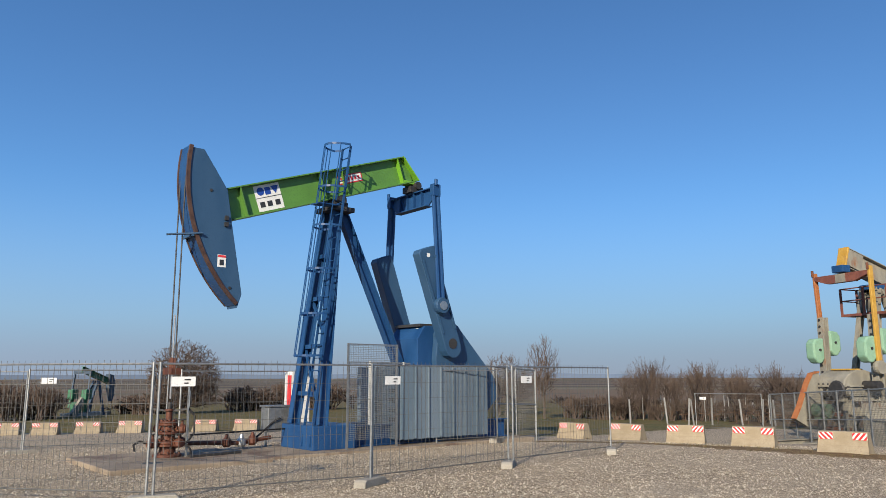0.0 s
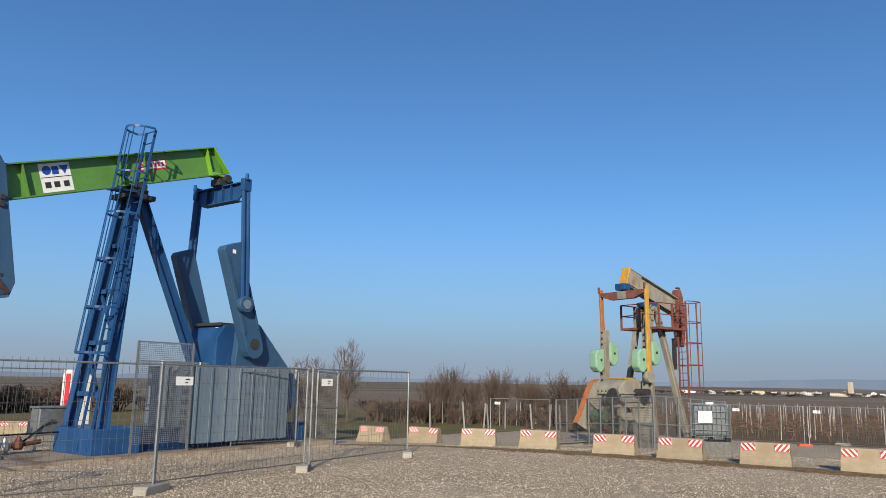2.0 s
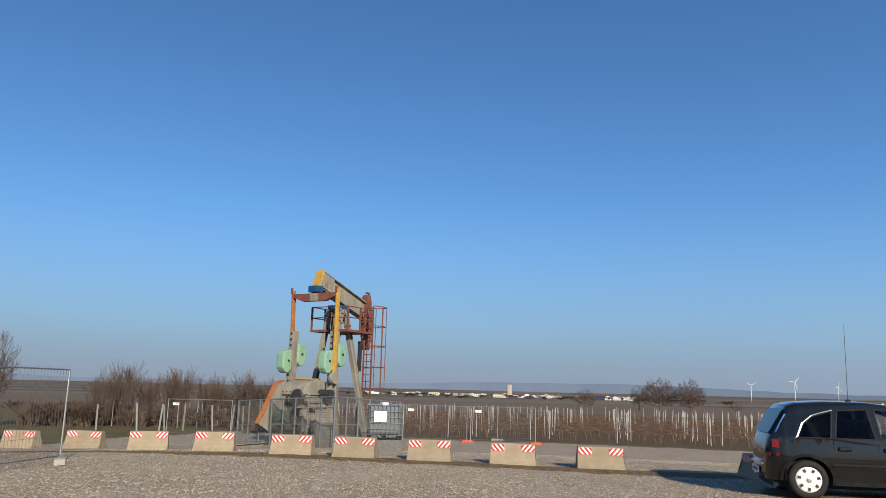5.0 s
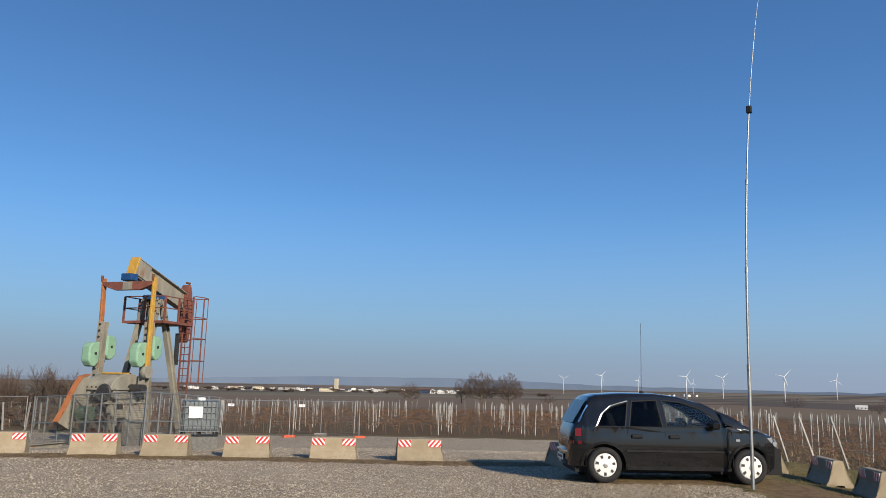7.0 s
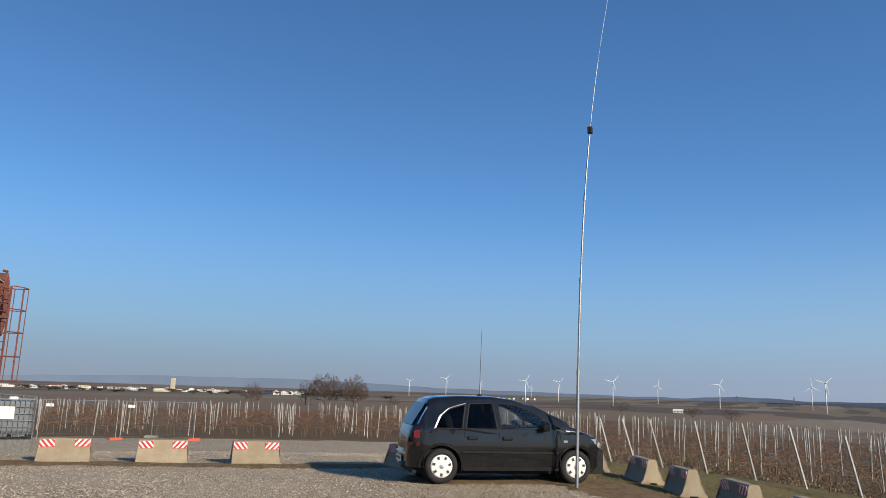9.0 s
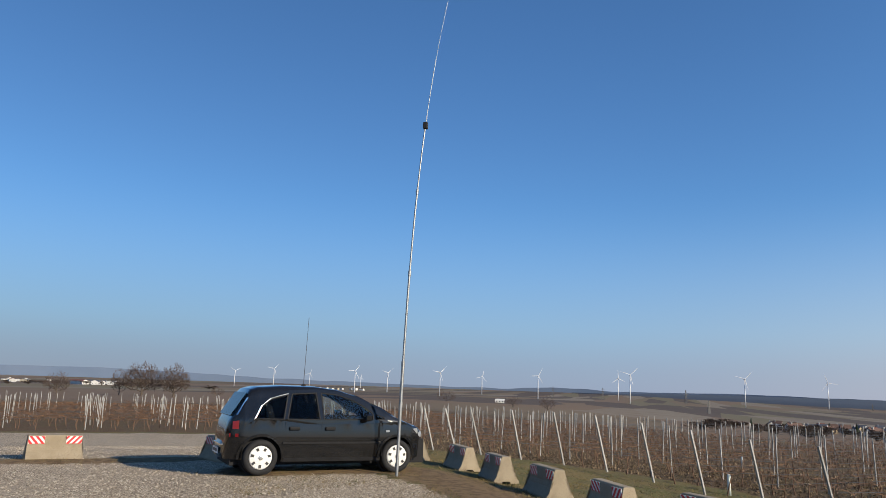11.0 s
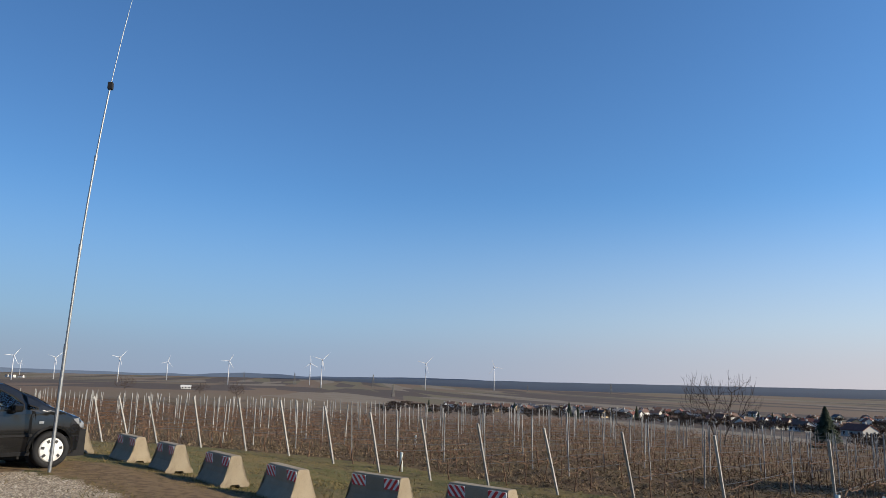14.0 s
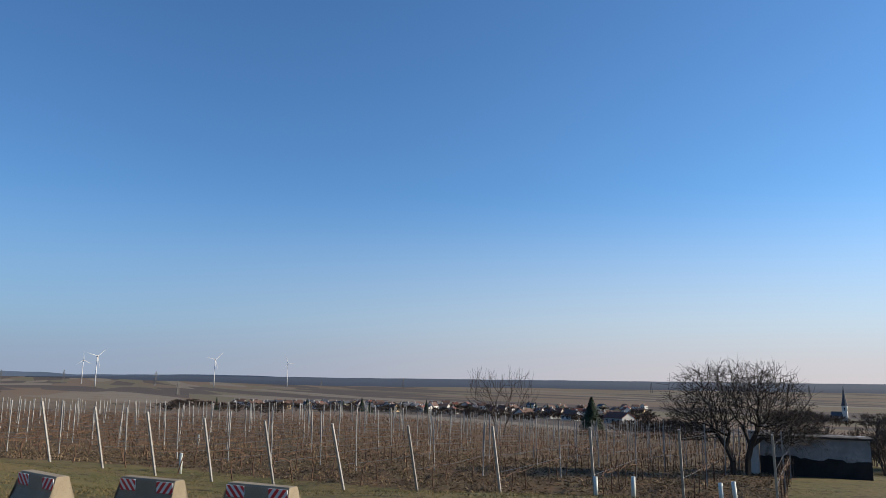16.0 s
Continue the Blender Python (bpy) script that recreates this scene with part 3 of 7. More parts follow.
# ---- mobile site fence on concrete feet ----
def make_fence_panel(length=3.45, height=1.97, sign=True, step=0.1, rise=0.27, name="site_fence", label="galvanised wire mesh site fence standing on concrete feet", foot=None):
    t = thing(name, label, "fence", group="site fences")
    h0 = 0.1
    foot_at = Matrix.Translation((length / 2, 0, 0)) @ Matrix.Rotation(radians(35), 4, "Z")
    bm = prism(B(), [(-0.36, 0), (-0.345, 0.09), (-0.3, 0.13), (0.3, 0.13), (0.345, 0.09), (0.36, 0)], -0.11, 0.11)
    for v in bm.verts:
        v.co = foot_at @ v.co
    part("foot", bm, foot or FOOT, t, "orange-red plastic foot" if foot else "grey concrete foot", bevel=0.015)
    for x in (-length / 2, length / 2):
        part("post", tube(B(), (x, 0, h0 - 0.06), (x, 0, height), 0.021, 8), GALV, t, smooth=False)
    part("rail", tube(B(), (-length / 2, 0, height - 0.025), (length / 2, 0, height - 0.025), 0.017, 6), GALV, t)
    part("rail", tube(B(), (-length / 2, 0, h0 + 0.06), (length / 2, 0, h0 + 0.06), 0.011, 6), WIRE, t)
    bm = B()
    k = int(length / step)
    for i in range(1, k):
        x = -length / 2 + i * length / k
        bar(bm, (x, 0.006, h0 + 0.02), (x, 0.006, height + 0.03), 0.0045, 0.0045)
    z = h0 + 0.2
    while z < height - 0.1:
        bar(bm, (-length / 2, -0.004, z), (length / 2, -0.004, z), 0.005, 0.005)
        z += rise
    part("wire_mesh", bm, WIRE, t)
    if sign:
        bm = box(B(), -0.17, 0.17, -0.026, -0.02, 1.62, 1.76, Matrix.Translation((-length / 2 + 0.42, 0, 0)))
        plate = part("plate", bm, SIGNWHITE, t, "small white name plate")
        bm = B()
        for k, w in enumerate((0.09, 0.06)):
            box(bm, -0.02, -0.02 + w, -0.0285, -0.0262, 1.705 - 0.05 * k, 1.725 - 0.05 * k, Matrix.Translation((-length / 2 + 0.45, 0, 0)))
        part("print", bm, SIGNBLACK, plate, "unreadable dark print")
    return t


def between(a, b, dz=0.0):
    (x0, y0), (x1, y1) = a, b
    return pose((x0 + x1) / 2, (y0 + y1) / 2, (ground_z(x0, y0) + ground_z(x1, y1)) / 2 + dz, 0, 0, math.degrees(math.atan2(y1 - y0, x1 - x0)))


FENCE = [(-7.45, 11.75), (-4.08, 11.12), (-1.26, 12.8), (1.37, 15.4), (3.88, 17.85)]
FAR_FENCE = [(-17.0, 17.4), (-13.4, 17.6), (-9.9, 18.3), (-6.75, 19.6), (-4.4, 21.2)]
panel = make_fence_panel()
done = False
for line in (FENCE, FAR_FENCE):
    for a, b in zip(line, line[1:]):
        if done:
            copy_thing(panel, between(a, b))
        else:
            panel.matrix_basis, done = between(a, b), True
# ---- the large blue pump jack: x runs from the well to the rear, -y is the side towards the lot ----
PUMP = pose(-5.79, 16.58, 0.0, 0, 0, 40)


def make_blue_pump():
    t = thing("pump_jack", "large blue pump jack with green walking beam on concrete slab", "pump jack", PUMP)
    # skid and front block
    bm = box(B(), 2.98, 4.2, -0.78, 0.78, 0.06, 0.62)
    part("front_block", bm, BLUE, t, bevel=0.015)
    for y in (-0.55, 0.55):
        part("skid_beam", ibeam(B(), (4.2, y, 0.32), (9.4, y, 0.32), 0.25, 0.5, 0.03), BLUE, t)
    for x in (5.0, 6.5, 8.0, 9.3):
        part("skid_tie", bar(B(), (x, -0.55, 0.3), (x, 0.55, 0.3), 0.12, 0.3, (1, 0, 0)), BLUE, t)
    # samson post
    top = {-1: (3.8, -0.22, 5.98), 1: (3.8, 0.22, 5.98)}
    for s in (-1, 1):
        part("front_leg", ibeam(B(), (3.25, s * 0.66, 0.62), top[s], 0.2, 0.26, 0.025), BLUE, t)
    part("rear_leg", ibeam(B(), (6.74, 0, 0.5), (4.1, 0, 6.0), 0.2, 0.26, 0.03), BLUE, t)
    for z in (1.35, 2.5, 3.7, 4.8):
        k = (z - 0.62) / 5.36
        x, w = 3.25 + 0.55 * k, 0.66 - 0.44 * k
        part("cross_tie", bar(B(), (x, -w, z), (x, w, z), 0.1, 0.12, (0, 0, 1)), BLUE, t)
    bm = B()
    for z0, z1 in ((0.7, 2.45), (2.55, 3.65)):
        k0, k1 = (z0 - 0.62) / 5.36, (z1 - 0.62) / 5.36
        bar(bm, (3.25 + 0.55 * k0, -(0.66 - 0.44 * k0), z0), (3.25 + 0.55 * k1, 0.66 - 0.44 * k1, z1), 0.06, 0.06, (1, 0, 0))
    part("brace", bm, BLUE, t)
    bm = box(B(), 3.55, 4.25, -0.4, 0.4, 5.95, 6.06)
    box(bm, 3.7, 4.1, -0.3, 0.3, 6.06, 6.2)
    tube(bm, (3.9, -0.36, 6.24), (3.9, 0.36, 6.24), 0.13, 14)
    part("saddle_bearing", bm, DARK, t, "dark greasy saddle bearing")
    bar_ = bar(B(), (3.0, -0.5, 5.98), (3.7, -0.4, 6.04), 0.3, 0.03)
    part("step_plate", bar_, BLUE, t)

    # walking beam, tilted up to the rear
    tip = Matrix.Translation((3.9, 0, 6.33)) @ Matrix.Rotation(radians(-TILT), 4, "Y")
    x0, x1, h, w = -2.98, 2.55, 0.76, 0.34
    bm = box(B(), x0, x1 + 0.12, -0.015, 0.015, 0.025, h - 0.025, tip)
    part("beam_web", bm, GREEN, t)
    for z, xe in ((0.0, x1 + 0.24), (h - 0.03, x1 - 0.1)):
        part("beam_flange", box(B(), x0, xe, -w / 2, w / 2, z, z + 0.03, tip), GREEN, t)
    for x in (-2.6, -0.35, 0.35, 2.25):
        part("stiffener", box(B(), x - 0.012, x + 0.012, -w / 2 + 0.01, w / 2 - 0.01, 0.03, h - 0.03, tip), LIME if x > 1 else GREEN, t)
    bm = B()
    vs = [tip @ Vector(p) for p in ((x1 - 0.1, -w / 2, h), (x1 - 0.1, w / 2, h), (x1 + 0.24, w / 2, 0), (x1 + 0.24, -w / 2, 0))]
    ws = [v + Vector((0.03, 0, 0.02)) for v in vs]
    a, b = [bm.verts.new(v) for v in vs], [bm.verts.new(v) for v in ws]
    bm.faces.new(a)
    bm.faces.new(b[::-1])
    for i in range(4):
        bm.faces.new((a[i], b[i], b[(i + 1) % 4], a[(i + 1) % 4]))
    part("beam_end_plate", bm, LIME, t, "bright lime end plate")
    # company panel: white, with a blue mark and dark bar, as plain shapes
    y = -0.0165
    sign = part("company_panel", box(B(), -2.22, -1.52, y - 0.006, y, 0.06, 0.70, tip), SIGNWHITE, t, "white company panel with blue mark")
    bm = B()
    for cx, r in ((-2.06, 0.1),):
        lathe(bm, [(r, 0.0), (r, 0.004)], 18, tip @ Matrix.Translation((cx, y - 0.0065, 0.55)) @ Matrix.Rotation(radians(90), 4, "X"))
    box(bm, -1.94, -1.79, y - 0.0105, y - 0.0065, 0.45, 0.63, tip)
    vs = [bm.verts.new(tip @ Vector((x, y - 0.0105, z))) for x, z in ((-1.77, 0.64), (-1.66, 0.44), (-1.55, 0.64))]
    bm.faces.new(vs)
    part("mark", bm, SIGNBLUE, sign, "plain blue mark")
    bm = box(B(), -2.22, -1.52, y - 0.0105, y - 0.0065, 0.385, 0.4, tip)
    for x in (-2.12, -1.92, -1.7):
        box(bm, x - 0.03, x + 0.1, y - 0.0105, y - 0.0065, 0.16, 0.29, tip)
    part("print", bm, SIGNBLACK, sign, "dark lettering bars")
    sign = part("maker_panel", box(B(), 0.22, 1.0, y - 0.006, y, 0.33, 0.57, tip), SIGNRED, t, "white maker panel with red border")
    part("panel_face", box(B(), 0.25, 0.97, y - 0.009, y - 0.0063, 0.36, 0.54, tip), SIGNWHITE, sign)
    bm = B()
    for k in range(6):
        box(bm, 0.3 + 0.11 * k, 0.36 + 0.11 * k, y - 0.012, y - 0.0093, 0.4, 0.5, tip)
    part("print", bm, SIGNRED, sign, "red lettering bars")

    # horse head
    arc, c, r = [], Vector((3.9, 6.33)), 3.98
    pts = []
    for k in range(15):
        a = radians(180 + HEAD_TOP + (HEAD_LOW - HEAD_TOP) * k / 14)
        pts.append((c.x + r * math.cos(a), c.y + r * math.sin(a)))
    prof = pts + [(1.2, 3.3), (1.3, 3.62), (0.98, 5.3), (0.85, 6.02), (0.25, 6.88)]
    part("horse_head", prism(B(), prof, -0.27, 0.27), SLATE, t, "slate-blue horse head plates", bevel=0.012)
    inner, outer = [], []
    for k in range(21):
        a = radians(180 + HEAD_TOP - 0.6 + (HEAD_LOW - HEAD_TOP + 1.2) * k / 20)
        outer.append((c.x + (r + 0.06) * math.cos(a), c.y + (r + 0.06) * math.sin(a)))
        inner.append((c.x + (r - 0.02) * math.cos(a), c.y + (r - 0.02) * math.sin(a)))
    for y0, y1 in ((-0.3, -0.24), (0.24, 0.3)):
        part("head_rim", prism(B(), outer + inner[::-1], y0, y1), ROPEWAY, t, "rust-brown rim of the horse head")
    part("head_face", prism(B(), [(x * 0.9945 + 0.021, z) for x, z in outer] + inner[::-1], -0.24, 0.24), BLUE, t)
    arm = (c.x + r * math.cos(radians(180 + HEAD_ARM)), c.y + r * math.sin(radians(180 + HEAD_ARM)))
    bm = B()
    bar(bm, (arm[0] + 0.1, -0.32, arm[1] + 0.02), (arm[0] - 0.62, -0.1, arm[1] - 0.06), 0.03, 0.1, (0, 0, 1))
    bar(bm, (arm[0] - 0.1, -0.3, arm[1] - 0.02), (arm[0] - 0.1, 0.3, arm[1] - 0.02), 0.05, 0.08, (1, 0, 0))
    part("rope_guard", bm, SLATE, t)
    bm = box(B(), -0.1, 0.1, -0.005, 0, -0.14, 0.14, Matrix.Translation((0.78, -0.273, 4.35)))
    lab = part("warning_label", bm, SIGNWHITE, t, "white warning label with red head")
    part("label_head", box(B(), -0.09, 0.09, -0.009, -0.0055, 0.08, 0.13, Matrix.Translation((0.78, -0.273, 4.35))), SIGNRED, lab)
    part("label_picture", box(B(), -0.05, 0.05, -0.009, -0.0055, -0.1, 0.03, Matrix.Translation((0.78, -0.273, 4.35))), SIGNBLACK, lab)
    bm = B()
    for x, z in ((0.45, 5.95), (1.0, 3.75)):
        tube(bm, (x, -0.285, z), (x, -0.262, z), 0.035, 10)
    for z in (5.2, 5.35):
        box(bm, 0.8, 0.88, -0.33, -0.27, z - 0.05, z + 0.05)
    part("pin", bm, DARK, t, "dark fixing pins")

    # bridle ropes, carrier bar, polished rod
    for y in (-0.16, 0.16):
        part("bridle_rope", pipe(B(), [(c.x + (r + 0.03) * math.cos(radians(180 + HEAD_TOP + 2)), y, c.y + (r + 0.03) * math.sin(radians(180 + HEAD_TOP + 2))), (-0.11, y, 5.9), (-0.1, y, CARRIER)], 0.016, 6), CABLE, t)
    bm = box(B(), -0.2, 0.0, -0.26, 0.26, CARRIER - 0.14, CARRIER)
    for y in (-0.16, 0.16):
        tube(bm, (-0.1, y, CARRIER), (-0.1, y, CARRIER + 0.2), 0.03, 8)
    tube(bm, (-0.1, 0, CARRIER), (-0.1, 0, CARRIER + 0.22), 0.05, 8)
    part("carrier_bar", bm, WELL, t, "rusty carrier bar")
    part("polished_rod", tube(B(), (-0.1, 0, 1.3), (-0.1, 0, CARRIER + 1.15), 0.02, 8), STEEL, t, "bright polished rod")

    # equalizer and pitman arms
    ex, ez = 6.46, 6.74
    bm = B()
    sect = [(-1.02, 0.1), (1.02, 0.1), (1.02, -0.08), (0.72, -0.34), (-0.72, -0.34), (-1.02, -0.08)]
    for x0_, x1_ in ((-0.02, 0.02),):
        a = [bm.verts.new((ex + x0_, y_, ez + z_)) for y_, z_ in sect]
        b = [bm.verts.new((ex + x1_, y_, ez + z_)) for y_, z_ in sect]
        bm.faces.new(a)
        bm.faces.new(b[::-1])
        for i in range(6):
            bm.faces.new((a[i], b[i], b[(i + 1) % 6], a[(i + 1) % 6]))
    bar(bm, (ex, -1.02, ez + 0.11), (ex, 1.02, ez + 0.11), 0.24, 0.03, (1, 0, 0))
    bar(bm, (ex, -0.72, ez - 0.345), (ex, 0.72, ez - 0.345), 0.24, 0.03, (1, 0, 0))
    for y_ in (-0.5, -0.15, 0.15, 0.5):
        bar(bm, (ex, y_, ez - 0.33), (ex, y_, ez + 0.1), 0.02, 0.22, (0, 1, 0))
    part("equalizer", bm, BLUE, t)
    bm = box(B(), ex - 0.22, ex + 0.2, -0.2, 0.2, ez + 0.13, ez + 0.3)
    tube(bm, (ex, -0.26, ez + 0.33), (ex, 0.26, ez + 0.33), 0.11, 12)
    part("equalizer_bearing", bm, DARK, t)
    rear = tip @ Vector((x1 - 0.05, 0, 0))
    part("bearing_bracket", box(B(), rear.x - 0.22, rear.x + 0.16, -0.16, 0.16, ez + 0.36, rear.z + 0.04), LIME, t, "lime bearing bracket", bevel=0.01)
    for s in (-1, 1):
        y = s * 1.0
        top_, low = Vector((ex, y, ez + 0.05)), Vector((PIN[0], s * 1.22, PIN[1]))
        bm = B()
        d = Vector((0.075, 0, 0))
        tube(bm, top_ - d, low - d, 0.055, 8)
        tube(bm, top_ + d, low + d, 0.055, 8)
        bar(bm, top_, low, 0.03, 0.15, (0, 1, 0))
        part("pitman_arm", bm, BLUE, t)
        bm = bar(B(), top_ + Vector((0, 0, 0.16)), top_ - Vector((0, 0, 0.18)), 0.16, 0.26, (0, 1, 0))
        tube(bm, top_ + Vector((-0.06, s * 0.1, 0.1)), top_ + Vector((-0.06, s * 0.1, 0.28)), 0.05, 8)
        part("pitman_head", bm, BLUE, t, bevel=0.02)
        bm = B()
        lathe(bm, [(0.2, -0.1), (0.22, -0.05), (0.22, 0.05), (0.2, 0.1)], 18, Matrix.Translation(low) @ Matrix.Rotation(radians(90), 4, "X"))
        part("wrist_bearing", bm, SLATE, t, smooth=False)
        bm = B()
        lathe(bm, [(0.12, -0.02), (0.12, 0.05), (0.06, 0.06), (0.06, 0.1)], 14, Matrix.Translation(low + Vector((0, s * 0.1, 0))) @ Matrix.Rotation(radians(90 * -s * -1), 4, "X"))
        part("wrist_nut", bm, STEEL, t)
        # crank arm
        ax, tipv = Vector((AXIS[0], s * 0.98, AXIS[1])), Vector((CRANK_TIP[0], s * 0.98, CRANK_TIP[1]))
        d = (tipv - ax).normalized()
        nn = Vector((-d.z, 0, d.x))
        L = (tipv - ax).length
        prof = []
        for u, v in ((L, -0.29), (L, 0.2), (L - 0.08, 0.29)):
            prof.append((u, v))
        prof += [(0.0, 0.27)]
        for k in range(7):
            a_ = radians(90 + 30 * k)
            prof.append((-0.12 + 0.27 * math.cos(a_), 0.27 * math.sin(a_)))
        pts_ = [(ax.x + d.x * u + nn.x * v, ax.z + d.z * u + nn.z * v) for u, v in prof]
        part("crank_arm", prism(B(), pts_, s * 0.98 - 0.15, s * 0.98 + 0.15), SLATE, t, "slate-blue crank arm plate", bevel=0.02)
        bm = B()
        tb = Matrix.Translation(tipv + Vector((0, s * 0.152, 0)) - d * 0.2)
        box(bm, -0.05, 0.05, -0.003, 0.003, -0.05, 0.05, tb)
        part("number_plate", bm, SIGNWHITE, t, "small white plate")
        for v_ in (-0.22, 0.22):
            a0 = ax + d * 0.35 + nn * v_ + Vector((0, s * 0.165, 0))
            part("crank_rib", bar(B(), a0, a0 + d * (L - 0.6), 0.03, 0.05, (0, 1, 0)), SLATE, t)
    # gear box between the cranks
    bm = B()
    prism(bm, [(6.15, 1.9), (6.15, 2.75), (6.4, 3.1), (6.95, 3.12), (7.3, 2.75), (7.3, 1.9)], -0.62, 0.62)
    part("gear_box", bm, BLUE, t, bevel=0.02)
    bm = box(B(), 6.28, 7.1, -0.55, 0.55, 3.08, 3.16)
    part("gear_box_lid", bm, DARK, t, "rust-stained dark lid", bevel=0.01)
    part("lid_label", box(B(), 6.35, 6.36, -0.4, -0.28, 2.85, 3.04, None), SIGNWHITE, t, "small white label")
    part("crank_shaft", tube(B(), (AXIS[0], -1.15, AXIS[1]), (AXIS[0], 1.15, AXIS[1]), 0.14, 14), DARK, t)
    # belt guard with a rounded top
    prof = [(6.75, 0.55), (6.62, 2.2), (6.68, 2.75)]
    for k in range(8):
        a_ = radians(165 - 19 * k)
        prof.append((7.12 + 0.46 * math.cos(a_), 2.76 + 0.46 * math.sin(a_)))
    prof += [(8.75, 1.75), (8.9, 1.2), (8.6, 0.9), (8.2, 0.55)]
    part("belt_guard", prism(B(), prof, -0.83, -0.63), SLATE, t, "slate-blue belt guard plate", bevel=0.015)
    # pedestal walls of the gear box, pale slate, with vents in the front wall
    for k in range(7):
        x = 5.355 + 0.425 * k
        part("guard_sheet", box(B(), x, x + 0.4, -1.02, -0.98, 0.2, 2.02), DUSTBLUE, t, "slate-blue guard sheet")
        part("guard_rib", box(B(), x - 0.02, x + 0.02, -1.06, -1.0, 0.22, 2.0), DUSTBLUE, t)
    part("guard_wall", box(B(), 5.31, 5.35, -1.04, 0.95, 0.2, 2.02), DUSTBLUE, t, "slate-blue sheet guard wall")
    bm = B()
    for k in range(5):
        for j in range(3):
            box(bm, 5.303, 5.309, -0.85 + 0.11 * j, -0.77 + 0.11 * j, 0.62 + 0.24 * k, 0.74 + 0.24 * k)
    part("vent", bm, DARK, t, "dark vent slots")
    part("pedestal", box(B(), 6.0, 7.5, -0.6, 0.6, 0.55, 1.95), BLUE, t, bevel=0.02)
    # motor on the rear of the skid
    bm = tube(B(), (8.55, -0.35, 0.95), (8.55, 0.35, 0.95), 0.26, 16)
    box(bm, 8.3, 8.8, -0.3, 0.3, 0.55, 0.75)
    part("motor", bm, BLUE, t)
    # ladder with safety cage on the front of the post
    lad = lambda z: 2.98 + (z - 0.25) * LADDER_LEAN
    y0, y1 = -0.66, -0.28
    for y in (y0, y1):
        part("ladder_rail", bar(B(), (lad(0.15), y, 0.15), (lad(7.62), y, 7.62), 0.025, 0.06), BLUE, t)
    z = 0.4
    while z < 7.6:
        part("rung", tube(B(), (lad(z), y0, z), (lad(z), y1, z), 0.014, 6), BLUE, t)
        z += 0.3
    hoops = (2.25, 3.25, 4.35, 5.45, 6.45, 7.58)
    for z in hoops:
        pts = []
        for k in range(13):
            a = radians(-90 + 15 * k)
            pts.append((lad(z) - 0.12 - 0.5 * math.cos(a), (y0 + y1) / 2 + 0.37 * math.sin(a) * 1.0, z))
        pts = [(lad(z), y0, z)] + pts + [(lad(z), y1, z)]
        bm = B()
        for a, b in zip(pts, pts[1:]):
            bar(bm, a, b, 0.05, 0.012, (0, 0, 1))
        part("cage_hoop", bm, BLUE, t)
    for k in (2, 4, 6, 8, 10):
        a = radians(-90 + 15 * k)
        dx, dy = -0.12 - 0.5 * math.cos(a), 0.37 * math.sin(a)
        part("cage_strap", bar(B(), (lad(2.25) + dx, (y0 + y1) / 2 + dy, 2.25), (lad(7.58) + dx, (y0 + y1) / 2 + dy, 7.58), 0.03, 0.012), BLUE, t)
    return t


TILT, HEAD_TOP, HEAD_LOW, HEAD_ARM = 19.0, -8.0, 46.5, 21.0
CARRIER, AXIS, PIN, CRANK_TIP = 1.95, (6.95, 2.62), (6.48, 3.6), (6.05, 5.12)
LADDER_LEAN = 0.128
make_blue_pump()


# ---- concrete slab, well head and flow lines ----
def make_slab():
    t = tagged(emit(box(B(), 1.5, 9.8, -1.35, 1.35, -0.2, 0.065), "pump_slab", SLAB, bevel=0.02), "oil-stained concrete slab under the blue pump", "slab")
    t.matrix_basis = PUMP
    t = tagged(emit(box(B(), -1.75, 1.49, -1.75, 1.3, -0.2, 0.09), "well_slab", SLAB, bevel=0.02), "oil-stained concrete slab round the well head", "slab")
    t.matrix_basis = PUMP


make_slab()


